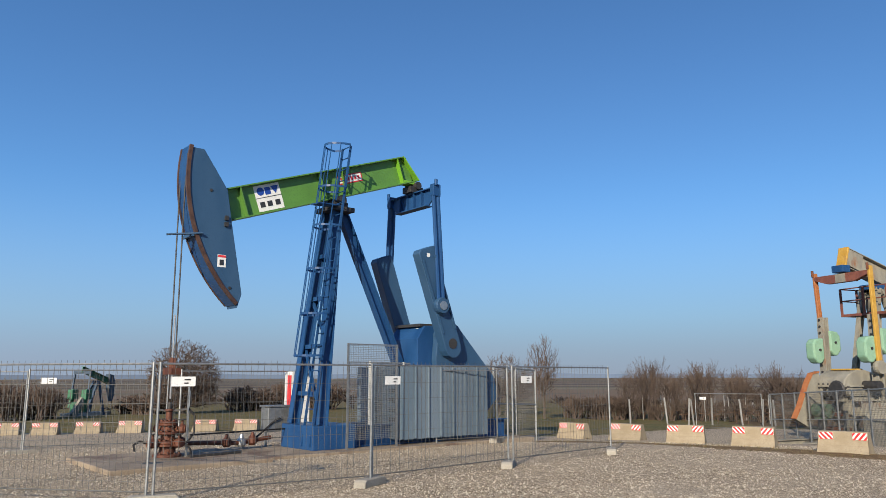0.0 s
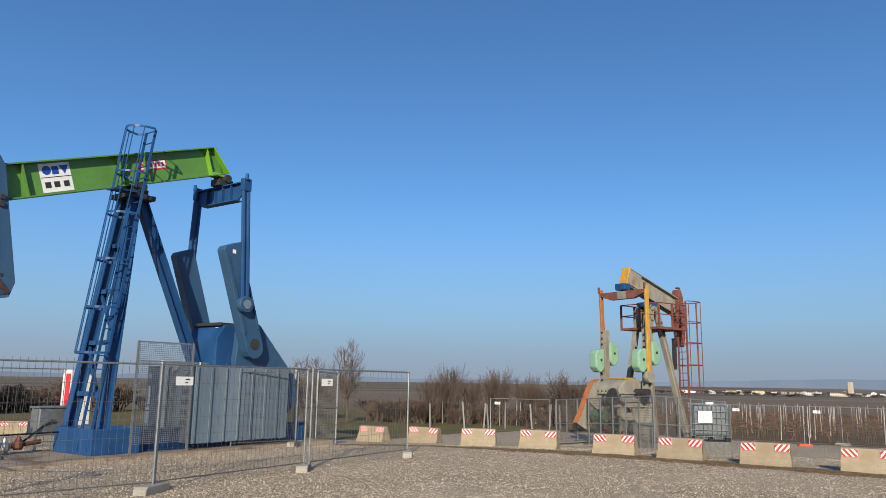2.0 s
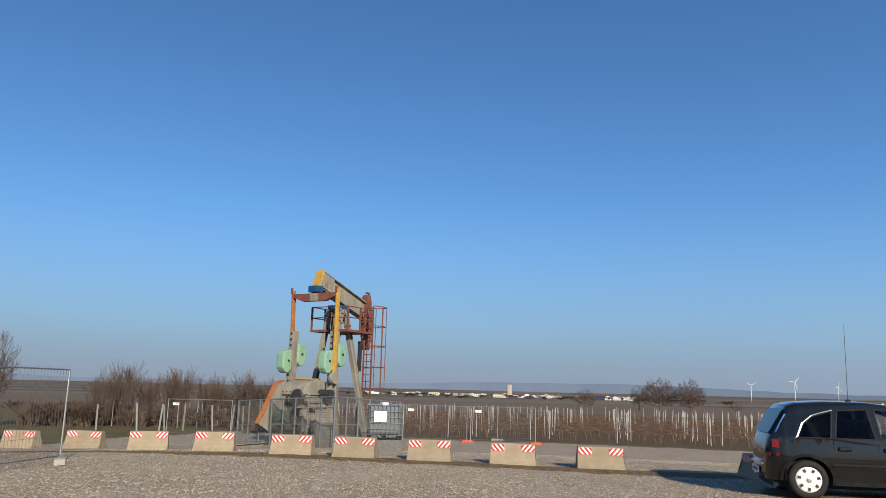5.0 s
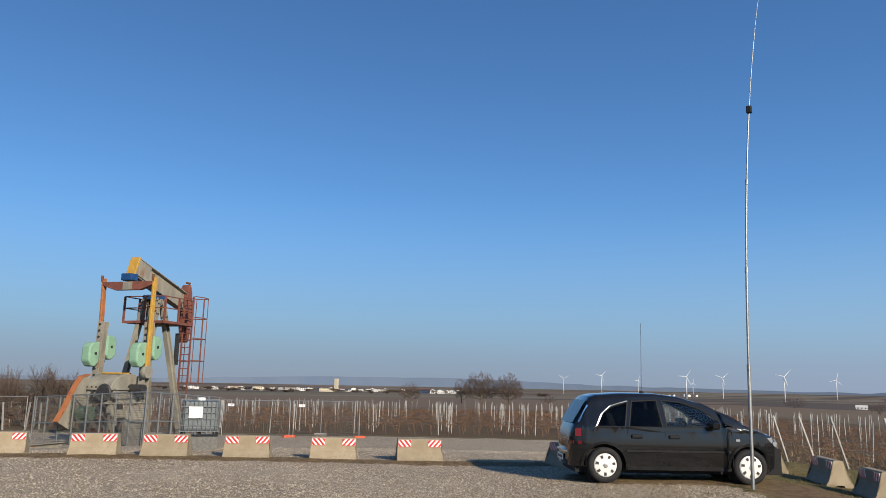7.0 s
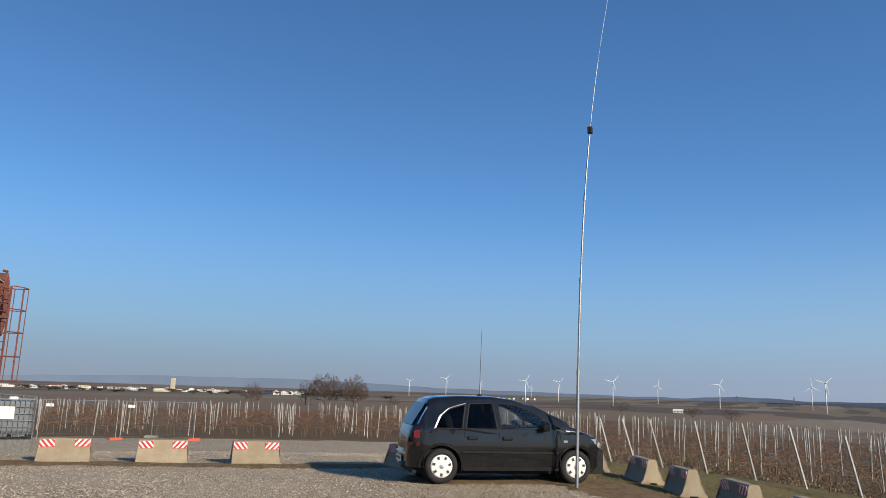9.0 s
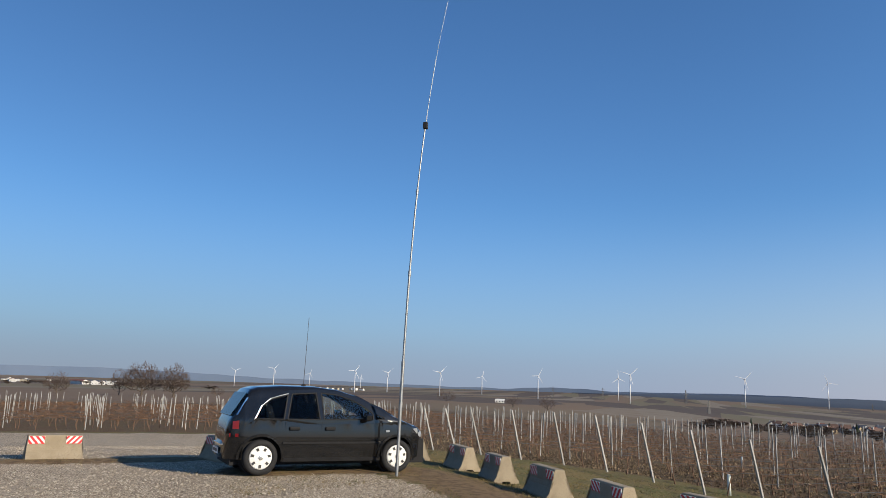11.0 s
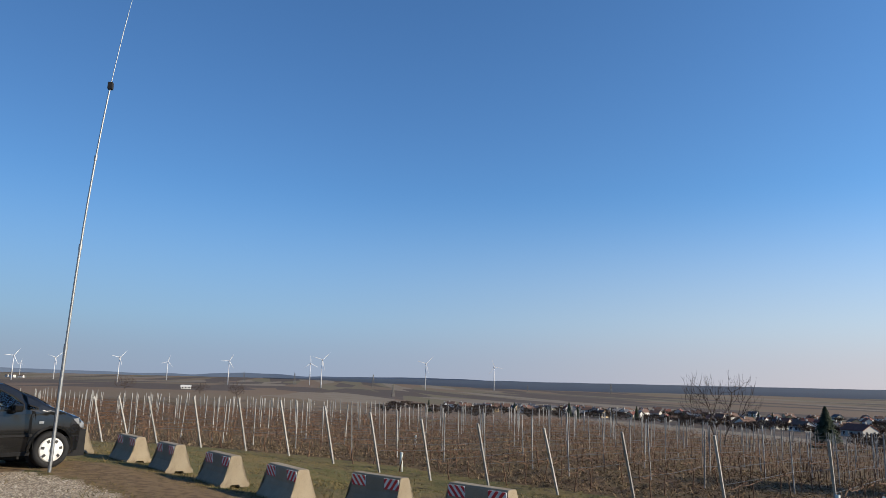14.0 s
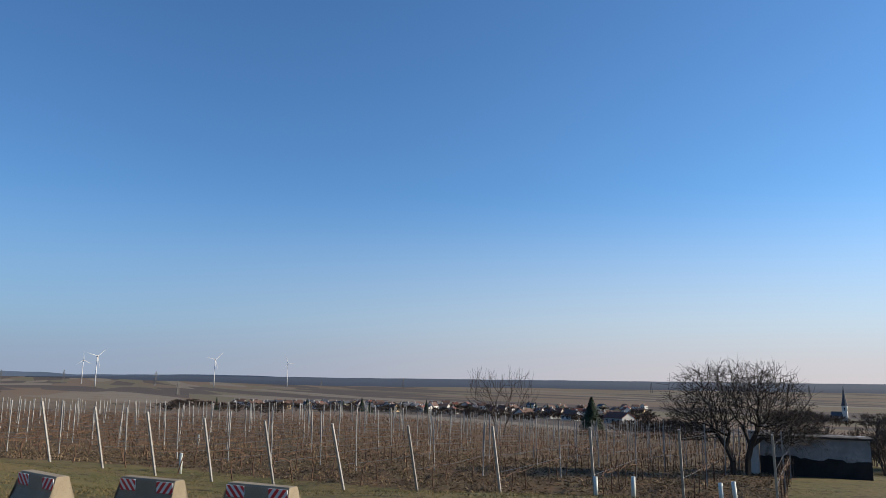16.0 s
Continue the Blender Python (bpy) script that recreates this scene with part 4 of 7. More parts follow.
def make_wellhead():
    t = thing("well_head", "rusty well head stack with bolted flanges, valves and hoses", "well head", PUMP @ pose(-0.1, 0, 0.085))
    z = 0.0
    for name, r, h in (("base_flange", 0.3, 0.07), ("casing_head", 0.17, 0.15), ("flange", 0.27, 0.06), ("flange", 0.26, 0.06), ("spool", 0.15, 0.13), ("flange", 0.24, 0.06), ("tubing_head", 0.14, 0.12), ("flange", 0.19, 0.05), ("flange", 0.18, 0.05), ("stuffing_box", 0.07, 0.2), ("gland", 0.1, 0.05), ("packing", 0.05, 0.14)):
        part(name, lathe(B(), [(r * 0.92, z), (r, z + 0.012), (r, z + h - 0.012), (r * 0.92, z + h)], 18), WELL if name != "packing" else DARK, t)
        if "flange" in name:
            for k in range(10):
                a = math.pi * k / 5 + z
                c, q = 0.84 * r * math.cos(a), 0.84 * r * math.sin(a)
                bolt = part("bolt", tube(B(), (c, q, z - 0.03), (c, q, z + h + 0.045), 0.014, 6), DARK, t)
                part("nut", tube(B(), (c, q, z + h + 0.002), (c, q, z + h + 0.026), 0.026, 6), RUST, bolt)
        z += h
    for a, zz, l in ((200, 0.3, 0.5), (20, 0.3, 0.42), (110, 0.58, 0.4), (290, 0.3, 0.44), (330, 0.58, 0.36)):
        c, q = math.cos(radians(a)), math.sin(radians(a))
        arm = part("side_valve", tube(B(), (0.1 * c, 0.1 * q, zz), (l * c, l * q, zz), 0.045, 10), WELL, t)
        for k in (0.45, 0.62, 0.92):
            part("collar", tube(B(), (l * k * c, l * k * q, zz), (l * (k + 0.06) * c, l * (k + 0.06) * q, zz), 0.085, 10), RUST, arm)
        part("valve_body", lathe(B(), [(0.05, -0.09), (0.085, -0.05), (0.085, 0.05), (0.05, 0.09), (0.025, 0.1), (0.025, 0.19)], 10, Matrix.Translation((l * 0.78 * c, l * 0.78 * q, zz))), WELL, arm)
        bm = B()
        n = 14
        o = Vector((l * 0.78 * c, l * 0.78 * q, zz + 0.19))
        for k in range(n):
            a0, a1 = 2 * math.pi * k / n, 2 * math.pi * (k + 1) / n
            tube(bm, o + Vector((math.cos(a0), math.sin(a0), 0)) * 0.085, o + Vector((math.cos(a1), math.sin(a1), 0)) * 0.085, 0.011, 5)
        bar(bm, o - Vector((0.085, 0, 0)), o + Vector((0.085, 0, 0)), 0.014, 0.014)
        part("hand_wheel", bm, DARK, arm)
    for x, y, h in ((0.3, -0.26, 1.68), (0.36, -0.16, 1.6), (-0.27, 0.28, 1.72)):
        part("guide_rod", tube(B(), (x, y, 0.0), (x, y, h), 0.018, 8), STEEL, t)
        part("guide_rod_head", tube(B(), (x, y, h - 0.22), (x, y, h - 0.02), 0.032, 8), DARK, t)
        part("guide_rod_tie", bar(B(), (x, y, 1.0), (0, 0, 0.95), 0.035, 0.03, (0, 0, 1)), DARK, t)
    for pts in ([(-0.42, -0.1, 0.3), (-0.62, -0.12, 0.36), (-0.75, -0.14, 0.3), (-0.72, -0.15, 0.16)], [(0.3, -0.3, 0.3), (0.42, -0.36, 0.5), (0.44, -0.3, 0.85), (0.3, -0.2, 1.05)], [(0.25, -0.35, 0.3), (0.34, -0.42, 0.16), (0.36, -0.4, 0.02)]):
        part("hose", pipe(B(), pts, 0.022, 8), BLACK, t)


make_wellhead()


def make_flow_line():
    t = thing("flow_line", "dark rusty flow line with valves lying along the slab", "pipe", PUMP)
    part("pipe_run", pipe(B(), [(0.3, 0.35, 0.32), (0.9, 0.5, 0.28), (1.9, 0.7, 0.22), (2.7, 0.8, 0.3)], 0.05, 8), WELL, t)
    for x, y, z in ((1.5, 0.62, 0.25), (1.9, 0.7, 0.22), (2.2, 0.74, 0.25)):
        part("valve_body", lathe(B(), [(0.07, -0.1), (0.11, -0.05), (0.11, 0.06), (0.06, 0.12), (0.03, 0.2)], 10, Matrix.Translation((x, y, z))), WELL if x != 1.9 else STEEL, t)
    part("hose", pipe(B(), [(2.2, 0.74, 0.25), (2.5, 0.9, 0.4), (2.8, 0.95, 0.62), (3.0, 0.9, 0.75)], 0.025, 8), BLACK, t)
    part("long_pipe", tube(B(), (0.2, -0.45, 0.55), (3.0, 0.6, 0.5), 0.02, 6), BLACK, t)
    part("lying_bar", bar(B(), (0.2, -0.5, 0.12), (1.4, -0.35, 0.13), 0.12, 0.05, (1, 0, 0)), DARK, t)


make_flow_line()


def make_boxes():
    t = thing("junction_box", "grey electrical junction box on a frame beside the pump", "electrical box", PUMP @ pose(3.0, 1.15, 0.06))
    part("casing", box(B(), -0.3, 0.3, -0.2, 0.2, 0.35, 0.95), GALV, t, bevel=0.02)
    part("hood", box(B(), -0.33, 0.33, -0.23, 0.23, 0.955, 0.99), GALV, t)
    for x in (-0.25, 0.25):
        part("leg", box(B(), x - 0.03, x + 0.03, -0.03, 0.03, 0.0, 0.348), GALV, t)
    t = thing("switch_cabinet", "white and red striped switch cabinet behind the pump", "electrical box", PUMP @ pose(4.4, 2.6, 0.0))
    part("casing", box(B(), -0.3, 0.3, -0.2, 0.2, 0.0, 1.9), SIGNWHITE, t, bevel=0.02)
    part("red_side", box(B(), -0.31, -0.301, -0.2, 0.0, 0.3, 1.8), SIGNRED, t, "red warning strip")
    t = thing("mesh_screen", "tall fine mesh screen on the pump's guard", "fence", PUMP)
    for x in (3.72, 5.17):
        part("post", bar(B(), (x, -1.05, 0.06), (x, -1.05, 2.55), 0.04, 0.04), GALV, t)
    for z in (2.1, 2.53):
        part("rail", bar(B(), (3.72, -1.05, z), (5.17, -1.05, z), 0.03, 0.03, (0, 0, 1)), GALV, t)
    bm = B()
    for k in range(52):
        z = 0.28 + 0.0435 * k
        bar(bm, (3.72, -1.05, z), (5.17, -1.05, z), 0.007, 0.009, (0, 1, 0))
    for k in range(1, 30):
        x = 3.72 + 0.0483 * k
        bar(bm, (x, -1.05, 0.28), (x, -1.05, 2.52), 0.006, 0.006)
    part("mesh", bm, GALV, t)


make_boxes()
# ---- the smaller weathered pump jack behind the barriers: x runs from its rear to its head ----
def make_old_pump():
    t = thing("old_pump_jack", "weathered grey pump jack with orange and mint painted parts", "pump jack", pose(16.2, 28.75, -0.85, 0, 0, 21.7))
    H = 0.9  # heights below are over the lot's level
    def Z(z):
        return z + H
    tip = Matrix.Translation((1.0, 0, Z(5.2))) @ Matrix.Rotation(radians(17.7), 4, "Y")
    bm = ibeam(B(), tip @ Vector((-2.0, 0, 0.42)), tip @ Vector((1.65, 0, 0.42)), 0.36, 0.78, 0.03)
    part("walking_beam", bm, PALE, t, "faded grey walking beam")
    bm = box(B(), -2.06, -1.98, -0.22, 0.22, 0.02, 0.82, tip)
    part("beam_end_plate", bm, YELLOW, t, "yellow end plate", bevel=0.02)
    bm = box(B(), -1.98, -1.2, -0.2, -0.19, 0.1, 0.75, tip)
    part("beam_side_plate", bm, PALE, t)
    # equalizer and pitmans
    ex, ez = -0.95, Z(5.42)
    bm = B()
    sect = [(-1.2, 0.14), (1.2, 0.14), (1.2, 0.0), (0.6, -0.2), (-0.6, -0.2), (-1.2, 0.0)]
    a = [bm.verts.new((ex - 0.1, y, ez + z)) for y, z in sect]
    b = [bm.verts.new((ex + 0.1, y, ez + z)) for y, z in sect]
    bm.faces.new(a)
    bm.faces.new(b[::-1])
    for i in range(6):
        bm.faces.new((a[i], b[i], b[(i + 1) % 6], a[(i + 1) % 6]))
    part("equalizer", bm, REDOX, t, "red oxide equalizer bar", bevel=0.01)
    part("equalizer_patch", box(B(), ex - 0.115, ex + 0.115, -0.24, 0.2, ez - 0.19, ez + 0.13), PALE, t, "bare grey middle of the equalizer")
    bm = box(B(), ex - 0.2, ex + 0.2, -0.26, 0.26, ez + 0.18, ez + 0.46)
    part("equalizer_bearing", bm, BLUE, t, "blue bearing housing", bevel=0.03)
    for s, m, low in ((-1, YELLOW, (-0.95, Z(2.0))), (1, ORANGE, (-0.82, Z(2.4)))):
        p, q = Vector((ex, s * 1.22, ez + 0.3)), Vector((low[0], s * 1.22, low[1]))
        part("pitman_arm", bar(B(), p, q, 0.1, 0.2), m, t, "painted pitman arm", bevel=0.02)
        bm = tube(B(), (p.x - 0.12, p.y, p.z - 0.15), (p.x - 0.12, p.y, p.z + 0.1), 0.05, 8)
        part("lifting_eye", bm, RUST, t)
        bm = B()
        lathe(bm, [(0.24, -0.1), (0.26, 0), (0.24, 0.1)], 16, Matrix.Translation(q) @ Matrix.Rotation(radians(90), 4, "X"))
        part("wrist_bearing", bm, PALE, t)
        # crank: paired plates with a row of bolt holes, mint weights either side
        cx, cz0, cz1 = (-0.8, Z(1.15), Z(3.95)) if s < 0 else (-1.1, Z(1.3), Z(3.95))
        d = Vector((0.03, 0, 1)).normalized()
        for k in (-0.12, 0.12):
            part("crank_plate", bar(B(), (cx + k, s * 0.98, cz0), Vector((cx + k, s * 0.98, cz0)) + d * (cz1 - cz0), 0.26, 0.07), PALE, t)
        for k in range(10):
            c = Vector((cx - 0.155 + 0.007 * k, s * 0.98, cz0 + 0.3 + 0.25 * k))
            part("crank_bolt", tube(B(), c, c + Vector((-0.03, 0, 0)), 0.045, 8), DARK, t)
        for k, mx, zc in ((-1, -0.42, Z(2.68)), (1, 0.42, Z(2.98))):
            half = [(-0.3, -0.3), (-0.3, 0.24), (-0.16, 0.42), (0.24, 0.46), (0.24, -0.34), (0.06, -0.52), (-0.12, -0.5)]
            bm = prism(B(), [(cx + mx + x * (1 if k < 0 else -1), zc + z) for x, z in half], s * 0.98 - 0.2, s * 0.98 + 0.2)
            weight = part("counterweight", bm, MINT, t, "faded mint green counterweight", bevel=0.06)
            part("weight_bolt", tube(B(), (cx + mx, s * 0.98 - 0.24, zc), (cx + mx, s * 0.98 + 0.24, zc), 0.05, 8), DARK, weight)
    # gear housing: a split round-topped casing on a riveted frame, with shaft stubs and a brake wheel
    prof = [(-2.05, Z(1.0)), (-2.1, Z(1.35))] + [(-1.15 + 0.95 * math.cos(radians(160 - 14 * k)), Z(1.32) + 0.6 * math.sin(radians(160 - 14 * k))) for k in range(11)] + [(-0.2, Z(1.35)), (-0.25, Z(1.0))]
    part("gear_box", prism(B(), prof, -0.62, 0.62), PALE, t, "faded grey gear housing", bevel=0.04)
    part("gear_box_flange", box(B(), -2.2, -0.1, -0.7, 0.7, Z(1.3), Z(1.37)), PALE, t)
    for k in range(7):
        part("flange_bolt", tube(B(), (-2.17, -0.6 + 0.2 * k, Z(1.24)), (-2.17, -0.6 + 0.2 * k, Z(1.43)), 0.03, 6), DARK, t)
    part("inspection_lid", box(B(), -1.5, -0.8, -0.4, 0.4, Z(1.9), Z(1.96)), YELLOW, t, "yellow-stained inspection lid", bevel=0.02)
    part("input_shaft", tube(B(), (-2.0, -0.85, Z(1.12)), (-2.0, 0.85, Z(1.12)), 0.16, 14), PALE, t)
    for y in (-0.72, 0.1, 0.62):
        part("shaft_collar", tube(B(), (-2.0, y, Z(1.12)), (-2.0, y + 0.1, Z(1.12)), 0.21, 14), DARK, t)
    for y in (-0.55, 0.55):
        part("gear_frame", ibeam(B(), (-2.0, y, 0.3), (-1.9, y, Z(1.0)), 0.2, 0.24, 0.03), PALE, t)
        part("gear_frame", ibeam(B(), (-0.3, y, 0.3), (-0.4, y, Z(1.0)), 0.2, 0.24, 0.03), PALE, t)
        part("gear_bearer", ibeam(B(), (-2.3, y, Z(0.9)), (0.0, y, Z(0.9)), 0.2, 0.22, 0.03), PALE, t)
    for z in (0.7, 1.2):
        part("frame_tie", bar(B(), (-1.95, -0.6, z), (-1.95, 0.6, z), 0.1, 0.12, (0, 0, 1)), RUST, t)
    part("flywheel_guard", tube(B(), (-1.2, -0.2, Z(0.35)), (-1.2, 0.5, Z(0.35)), 0.42, 18), PALE, t)
    part("crank_shaft", tube(B(), (-1.05, -1.25, Z(1.35)), (-1.05, 1.25, Z(1.35)), 0.17, 12), DARK, t)
    bm = B()
    lathe(bm, [(0.3, -0.06), (0.34, 0), (0.3, 0.06)], 18, Matrix.Translation((-2.32, -0.5, Z(1.2))) @ Matrix.Rotation(radians(90), 4, "Y"))
    part("brake_wheel", bm, DARK, t)
    part("tall_plate", box(B(), -1.95, -0.75, -1.25, -1.15, 0.0, Z(0.75)), PALE, t, "pale rust-streaked sheet guard")
    # belt guard: rounded orange rim sloping down to the motor
    prof = [(-3.4, Z(0.15)), (-3.1, Z(0.6)), (-2.65, Z(1.45)), (-2.4, Z(1.78)), (-2.05, Z(1.85)), (-1.95, Z(1.0)), (-2.7, Z(-0.2))]
    part("belt_guard", prism(B(), prof, 0.45, 0.62), PALE, t)
    bm = B()
    for (x0, z0), (x1, z1) in zip(prof[:5], prof[1:5]):
        bar(bm, (x0, 0.53, z0), (x1, 0.53, z1), 0.22, 0.05)
    part("guard_rim", bm, ORANGE, t, "orange guard rim")
    bm = tube(B(), (-2.6, -0.35, Z(0.45)), (-2.6, 0.25, Z(0.45)), 0.25, 16)
    box(bm, -2.8, -2.4, -0.25, 0.15, Z(0.12), Z(0.22))
    part("motor", bm, surf("dull_green_paint", (0.07, 0.12, 0.08), (0.10, 0.16, 0.1), 4, 0.6, patch=(0.12, 0.07, 0.04)), t, "dull green electric motor")
    for y in (-0.7, 0.7):
        part("skid_beam", ibeam(B(), (-4.3, y, 0.15), (4.4, y, 0.15), 0.25, 0.34, 0.03), PALE, t)
    # samson post
    for s in (-1, 1):
        part("post_leg", ibeam(B(), (2.0, s * 0.85, 0.2), (0.75, s * 0.3, Z(5.05)), 0.2, 0.24, 0.03), PALE, t, "rust-streaked grey leg")
        part("rear_leg", ibeam(B(), (-0.3, s * 0.55, Z(0.8)), (0.5, s * 0.3, Z(5.05)), 0.18, 0.22, 0.03), PALE, t)
    part("saddle", box(B(), 0.35, 1.0, -0.35, 0.35, Z(5.0), Z(5.2)), BLUE, t, "blue saddle bearing", bevel=0.03)
    # working platform with railing
    pz = Z(4.1)
    part("platform", box(B(), 0.1, 2.0, -1.0, 1.0, pz - 0.1, pz), REDOX, t, "red oxide platform")
    for x, y in ((0.1, -1.0), (0.1, 0), (0.1, 1.0), (1.0, -1.0), (1.95, -1.0), (1.0, 1.0), (1.95, 1.0), (0.1, -0.35)):
        part("rail_post", bar(B(), (x, y, pz - 0.1), (x, y, pz + 1.0), 0.07, 0.07), REDOX, t)
    for z in (0.52, 1.0):
        for a, b in (((0.1, -1.0), (0.1, 1.0)), ((0.1, -1.0), (1.95, -1.0)), ((0.1, 1.0), (1.95, 1.0))):
            part("hand_rail", tube(B(), (*a, pz + z), (*b, pz + z), 0.025, 6), REDOX, t)
    # horse head, seen from behind
    hx = tip @ Vector((1.6, 0, 0.4))
    prof = [(hx.x - 0.1, hx.z - 0.45), (hx.x - 0.05, hx.z + 0.55), (hx.x + 0.12, hx.z + 0.85), (hx.x + 0.26, hx.z + 0.5), (hx.x + 0.34, hx.z - 0.3), (hx.x + 0.32, hx.z - 1.3), (hx.x + 0.2, hx.z - 1.75)]
    part("horse_head", prism(B(), prof, -0.22, 0.22), REDOX, t, "red oxide horse head", bevel=0.02)
    part("head_eye", tube(B(), (hx.x + 0.2, -0.1, hx.z + 0.9), (hx.x + 0.2, 0.1, hx.z + 0.95), 0.05, 8), RUST, t)
    # caged ladder beside the head
    lx, ly = 2.0, -0.75
    for y in (ly - 0.22, ly + 0.22):
        part("ladder_rail", bar(B(), (lx, y, 0.1), (lx, y, Z(5.3)), 0.06, 0.06), REDOX, t)
    z = 0.4
    while z < Z(5.2):
        part("rung", tube(B(), (lx, ly - 0.22, z), (lx, ly + 0.22, z), 0.02, 6), REDOX, t)
        z += 0.3
    for z in (Z(1.6), Z(2.55), Z(3.5), Z(4.4), Z(5.3)):
        pts = [(lx, ly - 0.3, z), (lx + 0.5, ly - 0.42, z), (lx + 0.95, ly - 0.3, z), (lx + 1.05, ly, z), (lx + 0.95, ly + 0.3, z), (lx + 0.5, ly + 0.42, z), (lx, ly + 0.3, z)]
        part("cage_hoop", pipe(B(), pts, 0.022, 5), REDOX, t)
    for dx, dy in ((0.5, -0.42), (0.95, -0.3), (1.05, 0), (0.95, 0.3), (0.5, 0.42)):
        part("cage_strap", tube(B(), (lx + dx, ly + dy, Z(1.6)), (lx + dx, ly + dy, Z(5.3)), 0.02, 5), REDOX, t)
    part("rope", tube(B(), (lx + 0.35, 0.0, 0.3), (lx + 0.35, 0.0, Z(3.0)), 0.03, 6), CABLE, t)
    part("counter_block", box(B(), 1.95, 2.09, -0.36, -0.22, Z(2.35), Z(3.7)), DARK, t, "dark hanging block")


make_old_pump()


def make_mesh_guard(corners, height, step, name, label, posts=1.15, wire=0.006, rise=0.1):
    """A fixed guard of posts, rails and fine mesh along a line of corners."""
    t = thing(name, label, "fence")
    for (x0, y0), (x1, y1) in zip(corners, corners[1:]):
        L = math.hypot(x1 - x0, y1 - y0)
        n = max(1, round(L / posts))
        z0, z1 = ground_z(x0, y0), ground_z(x1, y1)
        def at(k, z):
            return Vector((x0 + (x1 - x0) * k, y0 + (y1 - y0) * k, z0 + (z1 - z0) * k + z))
        for i in range(0 if (x0, y0) == tuple(corners[0]) else 1, n + 1):
            part("post", bar(B(), at(i / n, -0.02), at(i / n, height), 0.05, 0.05), GALV, t)
        for z in (0.12, height * 0.5, height - 0.03):
            part("rail", bar(B(), at(0, z), at(1, z), 0.04, 0.04, (0, 0, 1)), GALV, t)
        bm = B()
        k = int(L / step)
        for i in range(1, k):
            bar(bm, at(i / k, 0.1), at(i / k, height), wire, wire)
        z = 0.15
        while z < height:
            bar(bm, at(0, z), at(1, z), wire, wire, (0, 0, 1))
            z += rise
        part("wire_mesh", bm, WIRE, t)
    return t


make_mesh_guard([(13.0, 30.2), (14.1, 24.2), (18.0, 25.6)], 2.0, 0.06, "mesh_guard", "grey fine mesh guard fence round the old pump", posts=0.75, wire=0.007, rise=0.06)
make_mesh_guard([polar(5.5, 19.7), polar(-3.8, 22.0), polar(-6.9, 24.0)], 2.15, 0.06, "mesh_guard", "grey fine mesh guard fence beside the blue pump", wire=0.009, rise=0.05)


def make_tank():
    t = thing("liquid_tank", "translucent white liquid tank in a galvanised cage on its pallet", "tank", on_ground(12.2, 18.1, -33))
    m, nt, p = shader("milky_plastic")
    p.inputs["Base Color"].default_value = (0.1, 0.115, 0.122, 1)
    p.inputs["Roughness"].default_value = 0.35
    w, d = 0.5, 0.42
    part("tank_body", box(B(), -w + 0.04, w - 0.04, -d + 0.04, d - 0.04, 0.5, 1.3), m, t, bevel=0.08)
    part("filler_cap", lathe(B(), [(0.11, 1.3), (0.11, 1.36), (0.09, 1.38)], 14), SIGNWHITE, t)
    for k in range(10):
        x = -w + k * 2 * w / 9
        for y in (-d, d):
            part("cage_bar", tube(B(), (x, y, 0.45), (x, y, 1.32), 0.008, 6), GALV, t)
    for k in range(1, 6):
        y = -d + k * 2 * d / 6
        for x in (-w, w):
            part("cage_bar", tube(B(), (x, y, 0.45), (x, y, 1.32), 0.008, 6), GALV, t)
    for z in (0.5, 0.66, 0.82, 0.98, 1.14, 1.32):
        part("cage_ring", pipe(B(), [(-w, -d, z), (w, -d, z), (w, d, z), (-w, d, z), (-w, -d, z)], 0.009, 6), GALV, t)
    part("label_plate", box(B(), -0.3, 0.05, -d - 0.022, -d - 0.012, 0.85, 1.15), SIGNWHITE, t, "blank white label plate")
    bm = B()
    for x in (-w + 0.08, 0, w - 0.08):
        for y in (-d + 0.08, 0, d - 0.08):
            box(bm, x - 0.06, x + 0.06, y - 0.06, y + 0.06, 0.38, 0.46)
    part("pallet_foot", bm, BLACK, t, "black plastic pallet feet")
    bm = box(B(), -w, w, -d, d, 0.0, 0.37)
    part("base_tray", bm, WIRE, t, "galvanised steel base tray", bevel=0.01)


make_tank()

# fence panels round the old pump and across the lot behind the barriers
BACK_FENCE = [polar(-18.3, 44), polar(-22.9, 43)]
REAR_LINE = [polar(-35.2, 43), polar(-40.3, 42.5), polar(-45.4, 42)]
for a, b in zip(BACK_FENCE, BACK_FENCE[1:]):
    copy_thing(panel, between(a, b))
RED_FOOT = surf("red_plastic", (0.42, 0.06, 0.025), (0.5, 0.085, 0.035), 6, 0.5, 0, 0.05)
red_panel = make_fence_panel(3.6, foot=RED_FOOT, label="galvanised wire mesh site fence on orange-red plastic feet")
for k, (a, b) in enumerate(zip(REAR_LINE, REAR_LINE[1:])):
    if k:
        copy_thing(red_panel, between(a, b))
    else:
        red_panel.matrix_basis = between(a, b)

gate = make_fence_panel(1.9, 1.95, False)
gate.matrix_basis = between((-0.18, 20.0), (1.48, 20.95))
side = make_fence_panel(3.0, 1.97, False)
side.matrix_basis = between(polar(-45.5, 42), polar(-42.2, 44.5))
